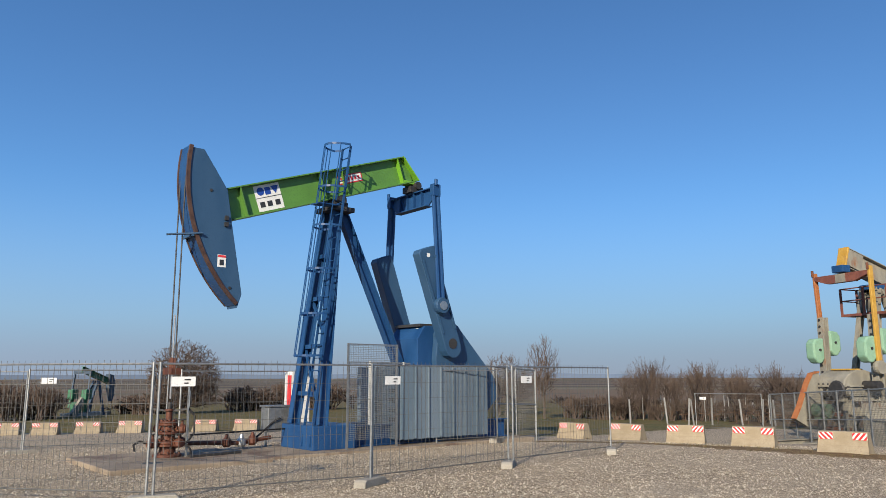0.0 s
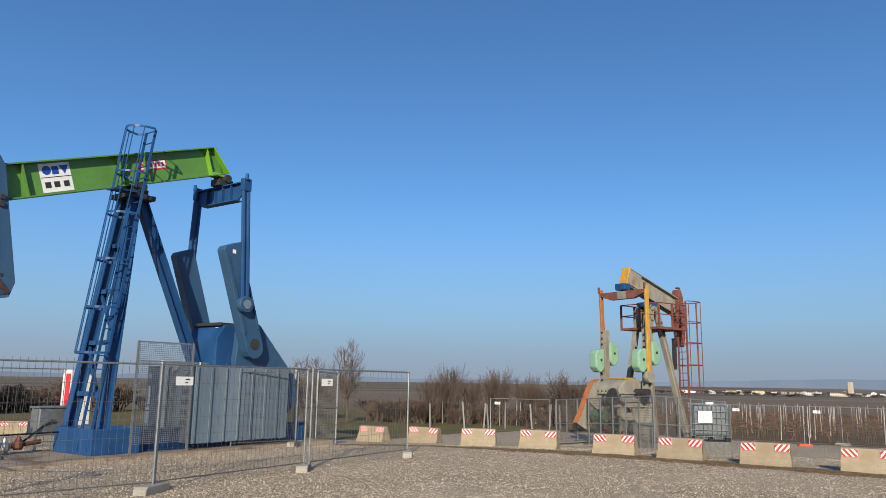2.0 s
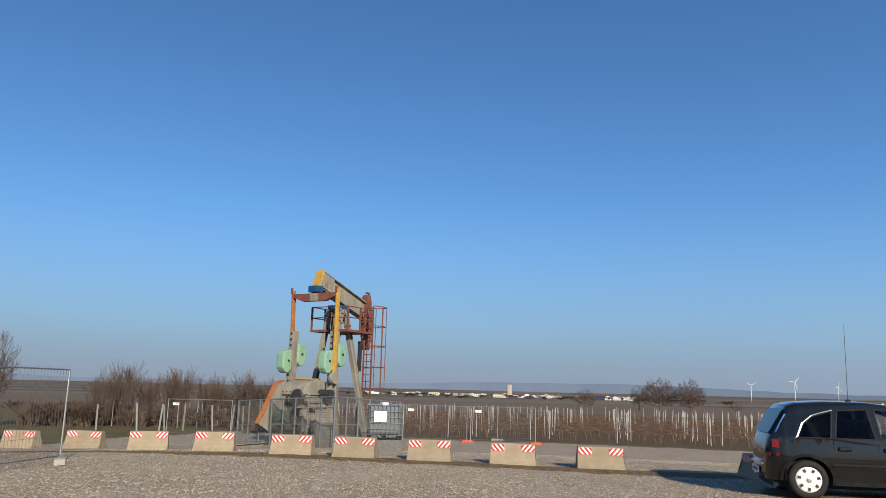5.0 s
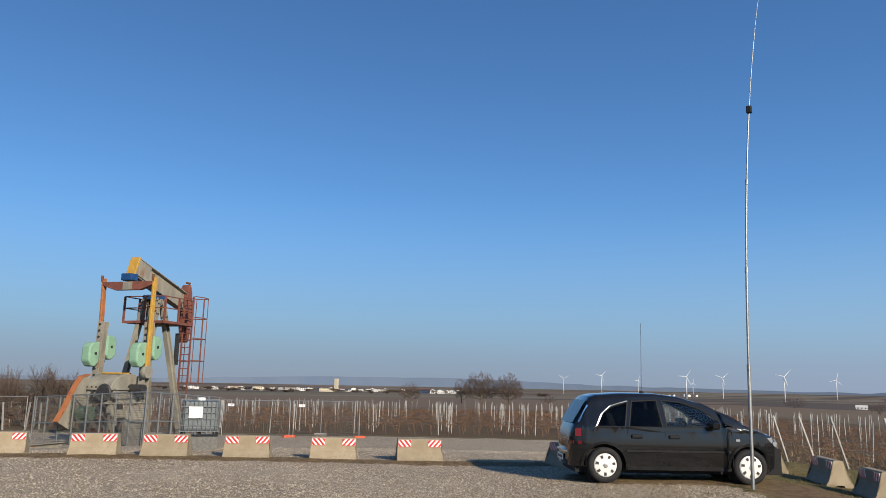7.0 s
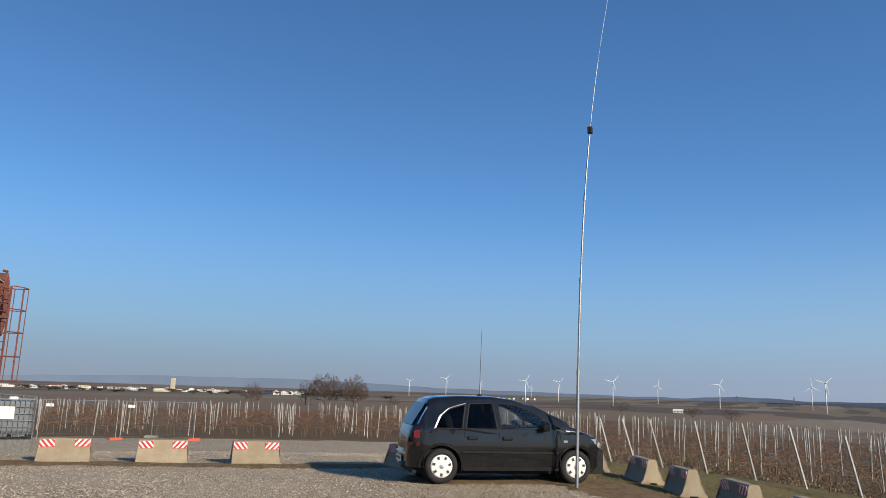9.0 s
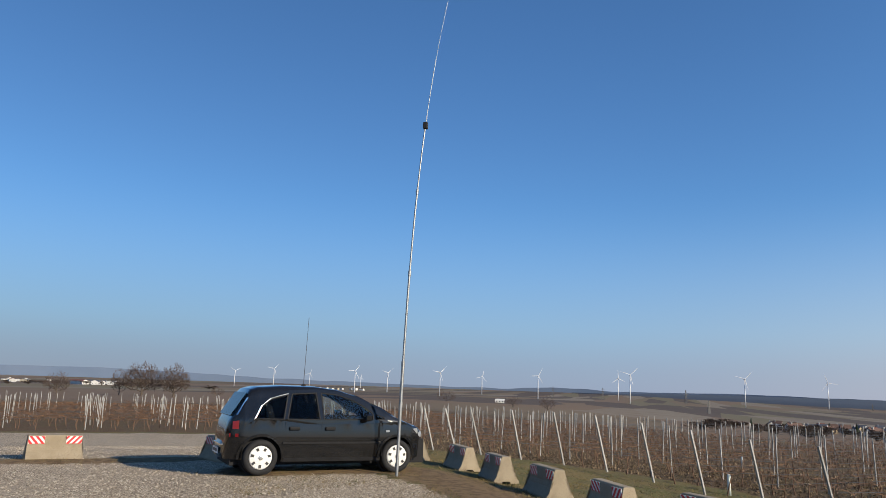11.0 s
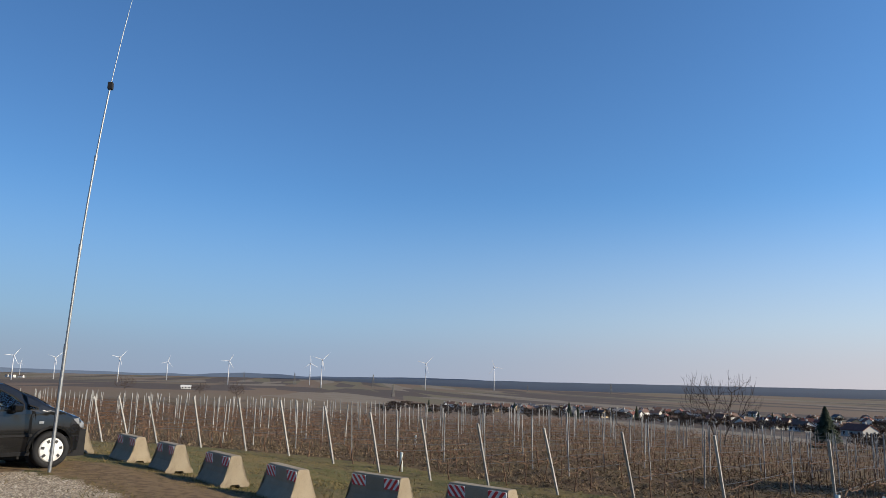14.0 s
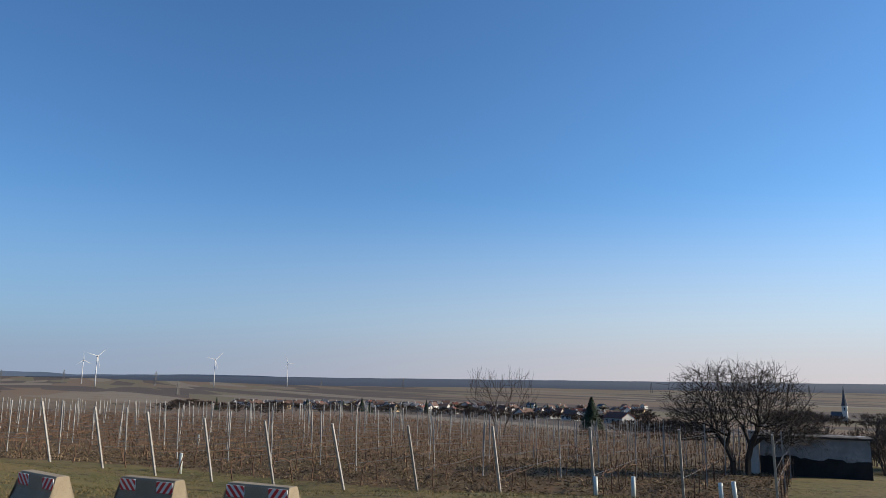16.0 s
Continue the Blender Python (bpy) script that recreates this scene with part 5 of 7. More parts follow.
# ---- the dark grey compact car: x forward from the rear bumper, y to its left ----
CAR_LEN, REAR_AX, FRONT_AX = 4.04, 0.6, 3.23
CAR_PAINT, nt_, p_ = shader("dark_grey_car_paint")
p_.inputs["Base Color"].default_value = (0.022, 0.023, 0.026, 1)
p_.inputs["Metallic"].default_value = 0.0
p_.inputs["Roughness"].default_value = 0.16
p_.inputs["Specular IOR Level"].default_value = 0.04
p_.inputs["Coat Weight"].default_value = 1.0
p_.inputs["Coat Roughness"].default_value = 0.03
nz_ = node(nt_, "ShaderNodeTexNoise", Scale=6.0, Detail=6.0)
nt_.links.new(mixed(nt_, ramp(nt_, nz_.outputs[0], 0.45, 0.75), (0.0075, 0.0078, 0.0085), (0.0105, 0.0107, 0.0115)), p_.inputs["Base Color"])
CAR_GLASS, nt_, p_ = shader("tinted_glass")
p_.inputs["Base Color"].default_value = (0.08, 0.09, 0.095, 1)
p_.inputs["Roughness"].default_value = 0.0
p_.inputs["IOR"].default_value = 1.25
p_.inputs["Transmission Weight"].default_value = 1.0
CLEAR_GLASS, nt_, p_ = shader("clear_car_glass")
p_.inputs["Base Color"].default_value = (0.8, 0.88, 0.86, 1)
p_.inputs["Roughness"].default_value = 0.0
p_.inputs["IOR"].default_value = 1.4
p_.inputs["Transmission Weight"].default_value = 1.0
CHROME, nt_, p_ = shader("bright_trim")
p_.inputs["Base Color"].default_value = (0.6, 0.6, 0.6, 1)
p_.inputs["Metallic"].default_value = 1.0
p_.inputs["Roughness"].default_value = 0.2
LENS, nt_, p_ = shader("headlight_lens")
p_.inputs["Base Color"].default_value = (0.2, 0.21, 0.22, 1)
p_.inputs["Roughness"].default_value = 0.08
REDLENS, nt_, p_ = shader("red_lens")
p_.inputs["Base Color"].default_value = (0.18, 0.01, 0.012, 1)
p_.inputs["Roughness"].default_value = 0.1
WHITEPLASTIC = surf("white_wheel_trim", (0.66, 0.66, 0.64), (0.56, 0.55, 0.52), 9, 0.45, 0, 0.02)
TRIM = surf("black_trim", (0.01, 0.01, 0.011), (0.015, 0.015, 0.016), 9, 0.6, 0, 0.05, gloss=0.12)


def lerp_table(tab, x):
    for (a, za), (b, zb) in zip(tab, tab[1:]):
        if x <= b:
            k = smooth01((x - a) / (b - a)) * 0.5 + 0.5 * (x - a) / (b - a)
            return za + (zb - za) * k
    return tab[-1][1]


CAR_TOP = [(0.0, 0.62), (0.03, 0.9), (0.1, 1.02), (0.22, 1.22), (0.4, 1.5), (0.55, 1.54), (1.0, 1.57), (1.6, 1.57), (2.0, 1.53), (2.4, 1.43), (2.85, 1.24), (3.2, 1.05), (3.35, 0.98), (3.7, 0.87), (3.9, 0.76), (4.0, 0.62), (4.04, 0.5)]
CAR_SIDE = [(0.0, 0.46), (0.04, 0.585), (0.12, 0.68), (0.3, 0.775), (0.55, 0.82), (0.9, 0.845), (2.8, 0.845), (3.25, 0.82), (3.55, 0.745), (3.75, 0.635), (3.88, 0.5), (3.97, 0.34), (4.04, 0.2)]


def car_width(x, z):
    w = lerp_table(CAR_SIDE, x)
    if z > 0.93:  # the glasshouse leans in
        w -= (z - 0.93) * 0.34 + 0.01
    else:
        w -= 0.06 * ((z - 0.6) / 0.35) ** 2 * 0.5
    return w


def car_bottom(x):
    z = 0.23 if 0.95 < x < 2.9 else 0.27
    for ax in (REAR_AX, FRONT_AX):
        r = 0.37
        if abs(x - ax) < r:
            z = max(z, 0.31 + math.sqrt(r * r - (x - ax) ** 2))
    return z


WINDOW_LINE = [(0.45, 0.965), (0.55, 1.2), (0.72, 1.35), (1.1, 1.45), (1.6, 1.49), (2.0, 1.465), (2.35, 1.37), (2.6, 1.25), (2.96, 1.06), (2.96, 0.985), (1.7, 0.965)]
FRAME_LINE = [(0.36, 0.9), (0.36, 1.0), (0.49, 1.24), (0.67, 1.4), (1.08, 1.505), (1.6, 1.535), (2.02, 1.5), (2.38, 1.405), (2.64, 1.285), (3.03, 1.08), (3.03, 0.93), (1.7, 0.9)]
PANES = {
    "rear_quarter_glass": [(0.47, 0.985), (0.58, 1.2), (0.74, 1.33), (1.06, 1.425), (0.98, 0.985)],
    "rear_door_glass": [(1.05, 0.985), (1.14, 1.435), (1.6, 1.465), (1.66, 0.985)],
    "front_door_glass": [(1.74, 0.985), (1.7, 1.465), (2.0, 1.44), (2.32, 1.345), (2.56, 1.22), (2.72, 1.09), (2.72, 1.0)],
    "front_quarter_glass": [(2.77, 1.0), (2.77, 1.085), (2.94, 1.03), (2.95, 1.0)],
}


def make_car():
    t = thing("car", "dark grey compact family car parked on the gravel edge", "car", None)
    p = Vector((12.86, 6.49, 0))
    q = Vector((14.55, 4.475, 0))
    f = (q - p).normalized()
    yaw = math.degrees(math.atan2(f.y, f.x))
    mid = (p + q) / 2
    org = mid - f * ((REAR_AX + FRONT_AX) / 2)
    left = Vector((-f.y, f.x, 0))
    org += left * 0.76  # the wheels given are those on the near side
    t.matrix_basis = pose(org.x, org.y, ground_z(mid.x, mid.y) + 0.015, 0, 0, yaw)
    # body shell as a loft of cross sections
    xs = set(round(0.05 * k, 3) for k in range(0, 81)) | {0.02, 4.02, 4.04}
    for ax in (REAR_AX, FRONT_AX):
        for k in range(-15, 16):
            xs.add(round(ax + 0.37 * math.sin(radians(6 * k)), 4))
    xs = sorted(x for x in xs if 0 <= x <= 4.04)
    rows = 14
    bm = B()
    rings = []
    for x in xs:
        zb, zt = car_bottom(x), lerp_table(CAR_TOP, x)
        zb = min(zb, zt - 0.06)
        ring = []
        for k in range(rows):
            z = zb + (zt - zb) * (k / (rows - 1)) ** 0.9
            ring.append((car_width(x, z) * (1 if k < rows - 1 else 0.965), z - (0.015 if k == rows - 1 else 0)))
        half = ring + [(ring[-1][0] * 0.8, zt + 0.008), (ring[-1][0] * 0.4, zt + 0.02), (0.0, zt + 0.024)]
        pts = [(x, -y, z) for y, z in half] + [(x, y, z) for y, z in half[-2::-1]]
        rings.append([bm.verts.new(v) for v in pts])
    for a, b in zip(rings, rings[1:]):
        for k in range(len(a) - 1):
            c = (a[k].co + a[k + 1].co + b[k + 1].co + b[k].co) / 4
            if abs(c.y) > 0.3 and in_poly(c.x, c.z, WINDOW_LINE) and k not in range(rows - 1, len(a) - rows):
                continue  # the side windows
            if 2.5 < c.x < 3.15 and rows <= k <= len(a) - 2 - rows:
                continue  # the windscreen
            bm.faces.new((a[k], a[k + 1], b[k + 1], b[k]))
    bm.faces.new(rings[0])
    bm.faces.new(rings[-1][::-1])
    body = part("body", bm, CAR_PAINT, t, smooth=True)
    part("underbody", box(B(), 0.1, 3.9, -0.6, 0.6, 0.16, 0.62), TRIM, t)
    for s in (-1, 1):
        # side glass, pillars in between, follows the body surface
        def patch(name, pts, mat, lift, label=""):
            bm2 = B()
            vs = [bm2.verts.new((x, s * (car_width(x, z) + lift), z)) for x, z in pts]
            ws = [bm2.verts.new((x, s * (car_width(x, z) - 0.03), z)) for x, z in pts]
            bm2.faces.new(vs)
            for i in range(len(vs)):
                j = (i + 1) % len(vs)
                bm2.faces.new((vs[i], vs[j], ws[j], ws[i]))
            return part(name, bm2, mat, t, label)
        def pane(name, pts, mat, label=""):
            bm2 = B()
            vs = [bm2.verts.new((x, s * (car_width(x, z) + 0.006), z)) for x, z in pts]
            ws = [bm2.verts.new((x, s * (car_width(x, z) + 0.001), z)) for x, z in pts]
            bm2.faces.new(vs)
            bm2.faces.new(ws[::-1])
            for i in range(len(vs)):
                j = (i + 1) % len(vs)
                bm2.faces.new((vs[i], ws[i], ws[j], vs[j]))
            ob = part(name, bm2, mat, t, label)
            ob.visible_shadow = False
        # the frame round the panes: one plate with four openings
        bm2 = B()
        edges = []
        for loop in (FRAME_LINE, *PANES.values()):
            vs = [bm2.verts.new((x, 0, z)) for x, z in loop]
            edges += [bm2.edges.new((vs[i], vs[(i + 1) % len(vs)])) for i in range(len(vs))]
        bmesh.ops.triangle_fill(bm2, use_beauty=True, use_dissolve=False, edges=edges)
        for f2 in list(bm2.faces):
            c = f2.calc_center_median()
            if any(in_poly(c.x, c.z, q2) for q2 in PANES.values()):
                bm2.faces.remove(f2)
        for v in bm2.verts:
            v.co.y = s * (car_width(v.co.x, v.co.z) + 0.012)
        frame_ob = part("window_frame", bm2, CAR_PAINT, t)
        for k2, (name2, loop) in enumerate(PANES.items()):
            bm2 = B()
            vs = [Vector((x, s * (car_width(x, z) + 0.012), z)) for x, z in loop]
            for i in range(len(vs)):
                bar(bm2, vs[i], vs[(i + 1) % len(vs)], 0.014, 0.02, (0, 1, 0))
            part("window_seal", bm2, TRIM, frame_ob)
            pane(name2, loop, CLEAR_GLASS if name2.startswith("front") else CAR_GLASS, ("clear " if name2.startswith("front") else "tinted ") + name2.replace("_", " "))
        bm2 = B()
        arc = [(0.44, 0.975), (0.47, 1.0), (0.575, 1.215), (0.735, 1.347), (0.9, 1.4), (1.065, 1.443)]
        vs = [Vector((x, s * (car_width(x, z) + 0.02), z)) for x, z in arc]
        for a, b in zip(vs, vs[1:]):
            bar(bm2, a, b, 0.006, 0.012, (0, 1, 0))
        part("window_trim", bm2, CHROME, t, "thin bright trim round the rear side window")
        patch("side_moulding", [(0.98, 0.55), (0.98, 0.585), (2.88, 0.585), (2.88, 0.55)], TRIM, 0.02, "black side moulding strip")
        patch("sill", [(1.0, 0.235), (1.0, 0.3), (2.88, 0.3), (2.88, 0.235)], TRIM, 0.015)
        patch("indicator", [(2.98, 0.76), (2.98, 0.8), (3.06, 0.8), (3.06, 0.76)], LENS, 0.012)
        patch("tail_light", [(0.15, 1.05), (0.175, 1.05), (0.345, 1.35), (0.322, 1.36)], CHROME, 0.012, "slim bright tail light")
        patch("brake_light", [(0.1, 0.8), (0.1, 0.93), (0.2, 0.95), (0.2, 0.8)], REDLENS, 0.01, "dark red brake light")
        patch("reflector", [(0.06, 0.66), (0.06, 0.72), (0.2, 0.72), (0.2, 0.66)], REDLENS, 0.012, "red reflector")
        patch("headlight", [(3.6, 0.82), (3.72, 0.83), (3.9, 0.72), (3.93, 0.62), (3.8, 0.66)], LENS, 0.012, "clear headlight")
        for x in (1.02, 1.7, 2.92):  # door gaps
            patch("door_gap", [(x - 0.004, 0.31), (x - 0.004, 0.94), (x + 0.004, 0.94), (x + 0.004, 0.31)], TRIM, 0.003)
        for x in (1.18, 1.86):
            bm2 = B()
            y = s * (car_width(x, 0.82) + 0.02)
            box(bm2, x - 0.1, x + 0.1, y - 0.022, y + 0.022, 0.785, 0.855)
            part("door_handle", bm2, TRIM, t, "dark oval door handle", bevel=0.024)
        bm2 = B()
        y = s * (car_width(2.6, 0.98) + 0.1)
        box(bm2, 2.5, 2.64, y - 0.11, y + 0.1, 0.97, 1.1)
        box(bm2, 2.56, 2.66, y - s * 0.1 - 0.05, y - s * 0.1 + 0.05, 0.96, 1.02)
        part("door_mirror", bm2, CAR_PAINT, t, bevel=0.035)
        # wheels
        for ax in (REAR_AX, FRONT_AX):
            m = Matrix.Translation((ax, s * 0.74, 0.31)) @ Matrix.Rotation(radians(-90 * s), 4, "X")
            tyre = part("wheel", lathe(B(), [(0.2, -0.1), (0.29, -0.1), (0.31, -0.07), (0.312, 0.05), (0.295, 0.085), (0.21, 0.09), (0.2, 0.06)], 32, m), BLACK, t, "black rubber tyre", smooth=True)
            bm2 = lathe(B(), [(0.2, 0.0), (0.205, 0.085), (0.19, 0.098), (0.12, 0.108), (0.05, 0.115), (0.03, 0.115)], 28, m)
            part("wheel_trim", bm2, WHITEPLASTIC, tyre, "white wheel trim", smooth=False)
            bm2 = B()
            for k in range(7):
                a = 2 * math.pi * k / 7 + 0.2
                mm = m @ Matrix.Rotation(a, 4, "Z")
                box(bm2, 0.125, 0.178, -0.022, 0.022, 0.104, 0.1115, mm)
            part("vent_hole", bm2, DARK, tyre, "dark vent openings")
            part("hub_cap", lathe(B(), [(0.045, 0.11), (0.045, 0.124), (0.03, 0.127)], 6, m), STEEL, tyre)
            bm2 = B()
            tube(bm2, m @ Vector((0, 0, -0.12)), m @ Vector((0, 0, -0.1)), 0.36, 24)
            part("arch_liner", bm2, BLACK, t)
            bm2 = B()
            pts, last = [], None
            for k in range(19):
                a = radians(-5 + 190 * k / 18)
                x, z = ax + 0.39 * math.cos(a), 0.31 + 0.39 * math.sin(a)
                pts.append(Vector((x, s * (car_width(x, z) + 0.006), z)))
            for p_0 in pts:  # a continuous lip round the arch
                out = Vector((p_0.x - ax, 0, p_0.z - 0.31)).normalized() * 0.022
                y_ = Vector((0, s * 0.014, 0))
                ring = [bm2.verts.new(p_0 + e) for e in (-out - y_, out - y_, out + y_, -out + y_)]
                if last:
                    for j in range(4):
                        bm2.faces.new((last[j], last[(j + 1) % 4], ring[(j + 1) % 4], ring[j]))
                last = ring
            part("arch_lip", bm2, CAR_PAINT, t)
    part("rear_glass", box(B(), -0.004, 0.006, -0.55, 0.55, -0.24, 0.24, Matrix.Translation((0.195, 0, 1.235)) @ Matrix.Rotation(radians(32), 4, "Y")), CAR_GLASS, t)
    bm = B()
    last = None
    for y in [-0.74 + 0.074 * k for k in range(21)]:  # a bumper bowed in plan
        x = 0.33 * (abs(y) / 0.74) ** 3.2 - 0.04
        ring = [bm.verts.new((x + dx, y, z)) for dx, z in ((0.03, 0.27), (0.0, 0.36), (0.0, 0.5), (0.03, 0.57), (0.2, 0.6), (0.2, 0.27))]
        if last:
            for k in range(6):
                bm.faces.new((last[k], ring[k], ring[(k + 1) % 6], last[(k + 1) % 6]))
        else:
            bm.faces.new(ring)
        last = ring
    bm.faces.new(last[::-1])
    part("rear_bumper", bm, CAR_PAINT, t, smooth=False)
    bm = B()
    last = None
    for y in [-0.74 + 0.074 * k for k in range(21)]:
        x = 4.03 - 0.46 * (abs(y) / 0.74) ** 2.2
        ring = [bm.verts.new((x + dx, y, z)) for dx, z in ((-0.04, 0.22), (0.0, 0.3), (0.0, 0.44), (-0.03, 0.52), (-0.25, 0.54), (-0.25, 0.22))]
        if last:
            for k in range(6):
                bm.faces.new((last[k], ring[k], ring[(k + 1) % 6], last[(k + 1) % 6]))
        else:
            bm.faces.new(ring)
        last = ring
    bm.faces.new(last[::-1])
    part("front_bumper", bm, CAR_PAINT, t)
    part("bumper_strip", box(B(), -0.046, 0.0, -0.42, 0.42, 0.5, 0.525), CHROME, t)
    plate = part("rear_plate", box(B(), -0.064, -0.052, -0.26, 0.26, 0.34, 0.45), SIGNWHITE, t, "white rear plate, unreadable")
    part("print", box(B(), -0.068, -0.0645, -0.2, 0.2, 0.37, 0.42), SIGNBLACK, plate, "dark bar")
    wm = []
    bm = B()
    for x in (2.45, 2.7, 2.95, 3.2):
        z = lerp_table(CAR_TOP, x) + 0.034
        w = max(car_width(x, z) - 0.1, 0.4)
        wm.append([bm.verts.new((x, y * w, z - 0.02 * y * y)) for y in (-1, -0.5, 0, 0.5, 1)])
    for a, b in zip(wm, wm[1:]):
        for k in range(4):
            bm.faces.new((a[k], a[k + 1], b[k + 1], b[k]))
    lower = [[bm.verts.new(v.co - Vector((0, 0, 0.006))) for v in row] for row in wm]
    for a, b in zip(lower, lower[1:]):
        for k in range(4):
            bm.faces.new((a[k], b[k], b[k + 1], a[k + 1]))
    part("windscreen", bm, CLEAR_GLASS, t, "clear windscreen").visible_shadow = False
    # the cabin
    cloth = surf("dark_seat_cloth", (0.03, 0.031, 0.034), (0.045, 0.046, 0.05), 12, 0.9, 0, 0.2)
    for y in (-0.37, 0.37):
        seat = part("seat", box(B(), 1.75, 2.25, y - 0.25, y + 0.25, 0.6, 0.78), cloth, t, bevel=0.05)
        part("backrest", bar(B(), (1.82, y, 0.7), (1.62, y, 1.28), 0.48, 0.14), cloth, seat, bevel=0.05)
        part("headrest", bar(B(), (1.62, y, 1.27), (1.57, y, 1.45), 0.26, 0.1), cloth, seat, bevel=0.04)
    bench = part("rear_bench", box(B(), 0.85, 1.3, -0.66, 0.66, 0.6, 0.76), cloth, t, bevel=0.05)
    part("backrest", bar(B(), (0.9, 0, 0.7), (0.72, 0, 1.22), 1.3, 0.14), cloth, bench, bevel=0.05)
    for y in (-0.4, 0.4):
        part("headrest", bar(B(), (0.72, y, 1.2), (0.69, y, 1.36), 0.26, 0.09), cloth, bench, bevel=0.03)
    part("dashboard", box(B(), 2.6, 3.2, -0.68, 0.68, 0.6, 0.95), TRIM, t, bevel=0.05)
    rim = [Vector((2.5, 0.37, 0.93)) + Matrix.Rotation(radians(-25), 3, "Y") @ Vector((0, 0.18 * math.cos(a), 0.18 * math.sin(a))) for a in (2 * math.pi * k / 16 for k in range(17))]
    part("steering_wheel", pipe(B(), rim, 0.015, 6), TRIM, t)
    # roof aerial with its base
    ant = part("aerial_base", lathe(B(), [(0.05, 0), (0.045, 0.03), (0.015, 0.045)], 12, Matrix.Translation((1.5, -0.1, 1.58))), BLACK, t, "black magnetic aerial base")
    part("whip_aerial", tube(B(), (1.5, -0.1, 1.6), (1.52, -0.12, 2.92), 0.006, 5, 0.004), DARK, ant, "thin whip aerial")


make_car()

# ---- the tall telescopic aerial mast beside the front wheel ----
def make_mast():
    x, y = 14.02, 4.27
    z = ground_z(x, y)
    t = thing("aerial_mast", "tall slender silver telescopic aerial mast leaning slightly beside the car", "aerial mast", pose(x, y, z))
    r = Vector((0.29, -0.956, 0))  # it leans this way
    def at(h):
        return r * (0.0155 * h + 0.00057 * h ** 3) + Vector((0, 0, h))
    cuts = [0.0, 2.1, 3.85, 5.5, 6.9, 8.4, 10.6]
    for k, (a, b) in enumerate(zip(cuts, cuts[1:])):
        n, rad = 4, (0.032, 0.024, 0.02, 0.016, 0.008, 0.0045)[k]
        bm = B()
        for i in range(n):
            tube(bm, at(a + (b - a) * i / n), at(a + (b - a) * (i + 1) / n), rad, 10)
        part("mast_section", bm, GALV, t)
        if 0 < k < 5:
            part("clamp_collar", tube(B(), at(a - 0.05), at(a + 0.05), rad + 0.012, 10), DARK if k == 4 else GALV, t)
    c = at(6.9)
    part("coil_box", box(B(), c.x - 0.045, c.x + 0.045, c.y - 0.045, c.y + 0.045, c.z - 0.07, c.z + 0.07), BLACK, t, "small black matching box", bevel=0.012)
    part("foot_plate", tube(B(), (0, 0, -0.01), (0, 0, 0.02), 0.07, 12), BLACK, t)


make_mast()
# ---- vineyard: posts, wires and bare vines in rows ----
ROW = Vector((0.62, -0.785, 0)).normalized()
CROSS = Vector((0.785, 0.62, 0)).normalized()
END0, ENDU = Vector((17.6, -9.6, 0)), Vector((0.63, 0.777, 0))


def make_end_post():
    bm = bar(B(), (0, 0, -0.1), (0, 0, 1.85), 0.05, 0.055, (1, 0, 0))
    ob = emit(bm, "vineyard_end_post", SURF_POST)
    return tagged(ob, "pale leaning vineyard end post in bare soil", "post", group="vineyard end posts")


SURF_POST = surf("zinc_post", (0.23, 0.225, 0.21), (0.32, 0.31, 0.29), 9, 0.55, 0.1, 0.1, 60, patch=(0.3, 0.27, 0.23), island=0.25)
SURF_GREYPOST = surf("grey_post", (0.2, 0.198, 0.19), (0.32, 0.315, 0.3), 2, 0.6, 0.2, 0.0)


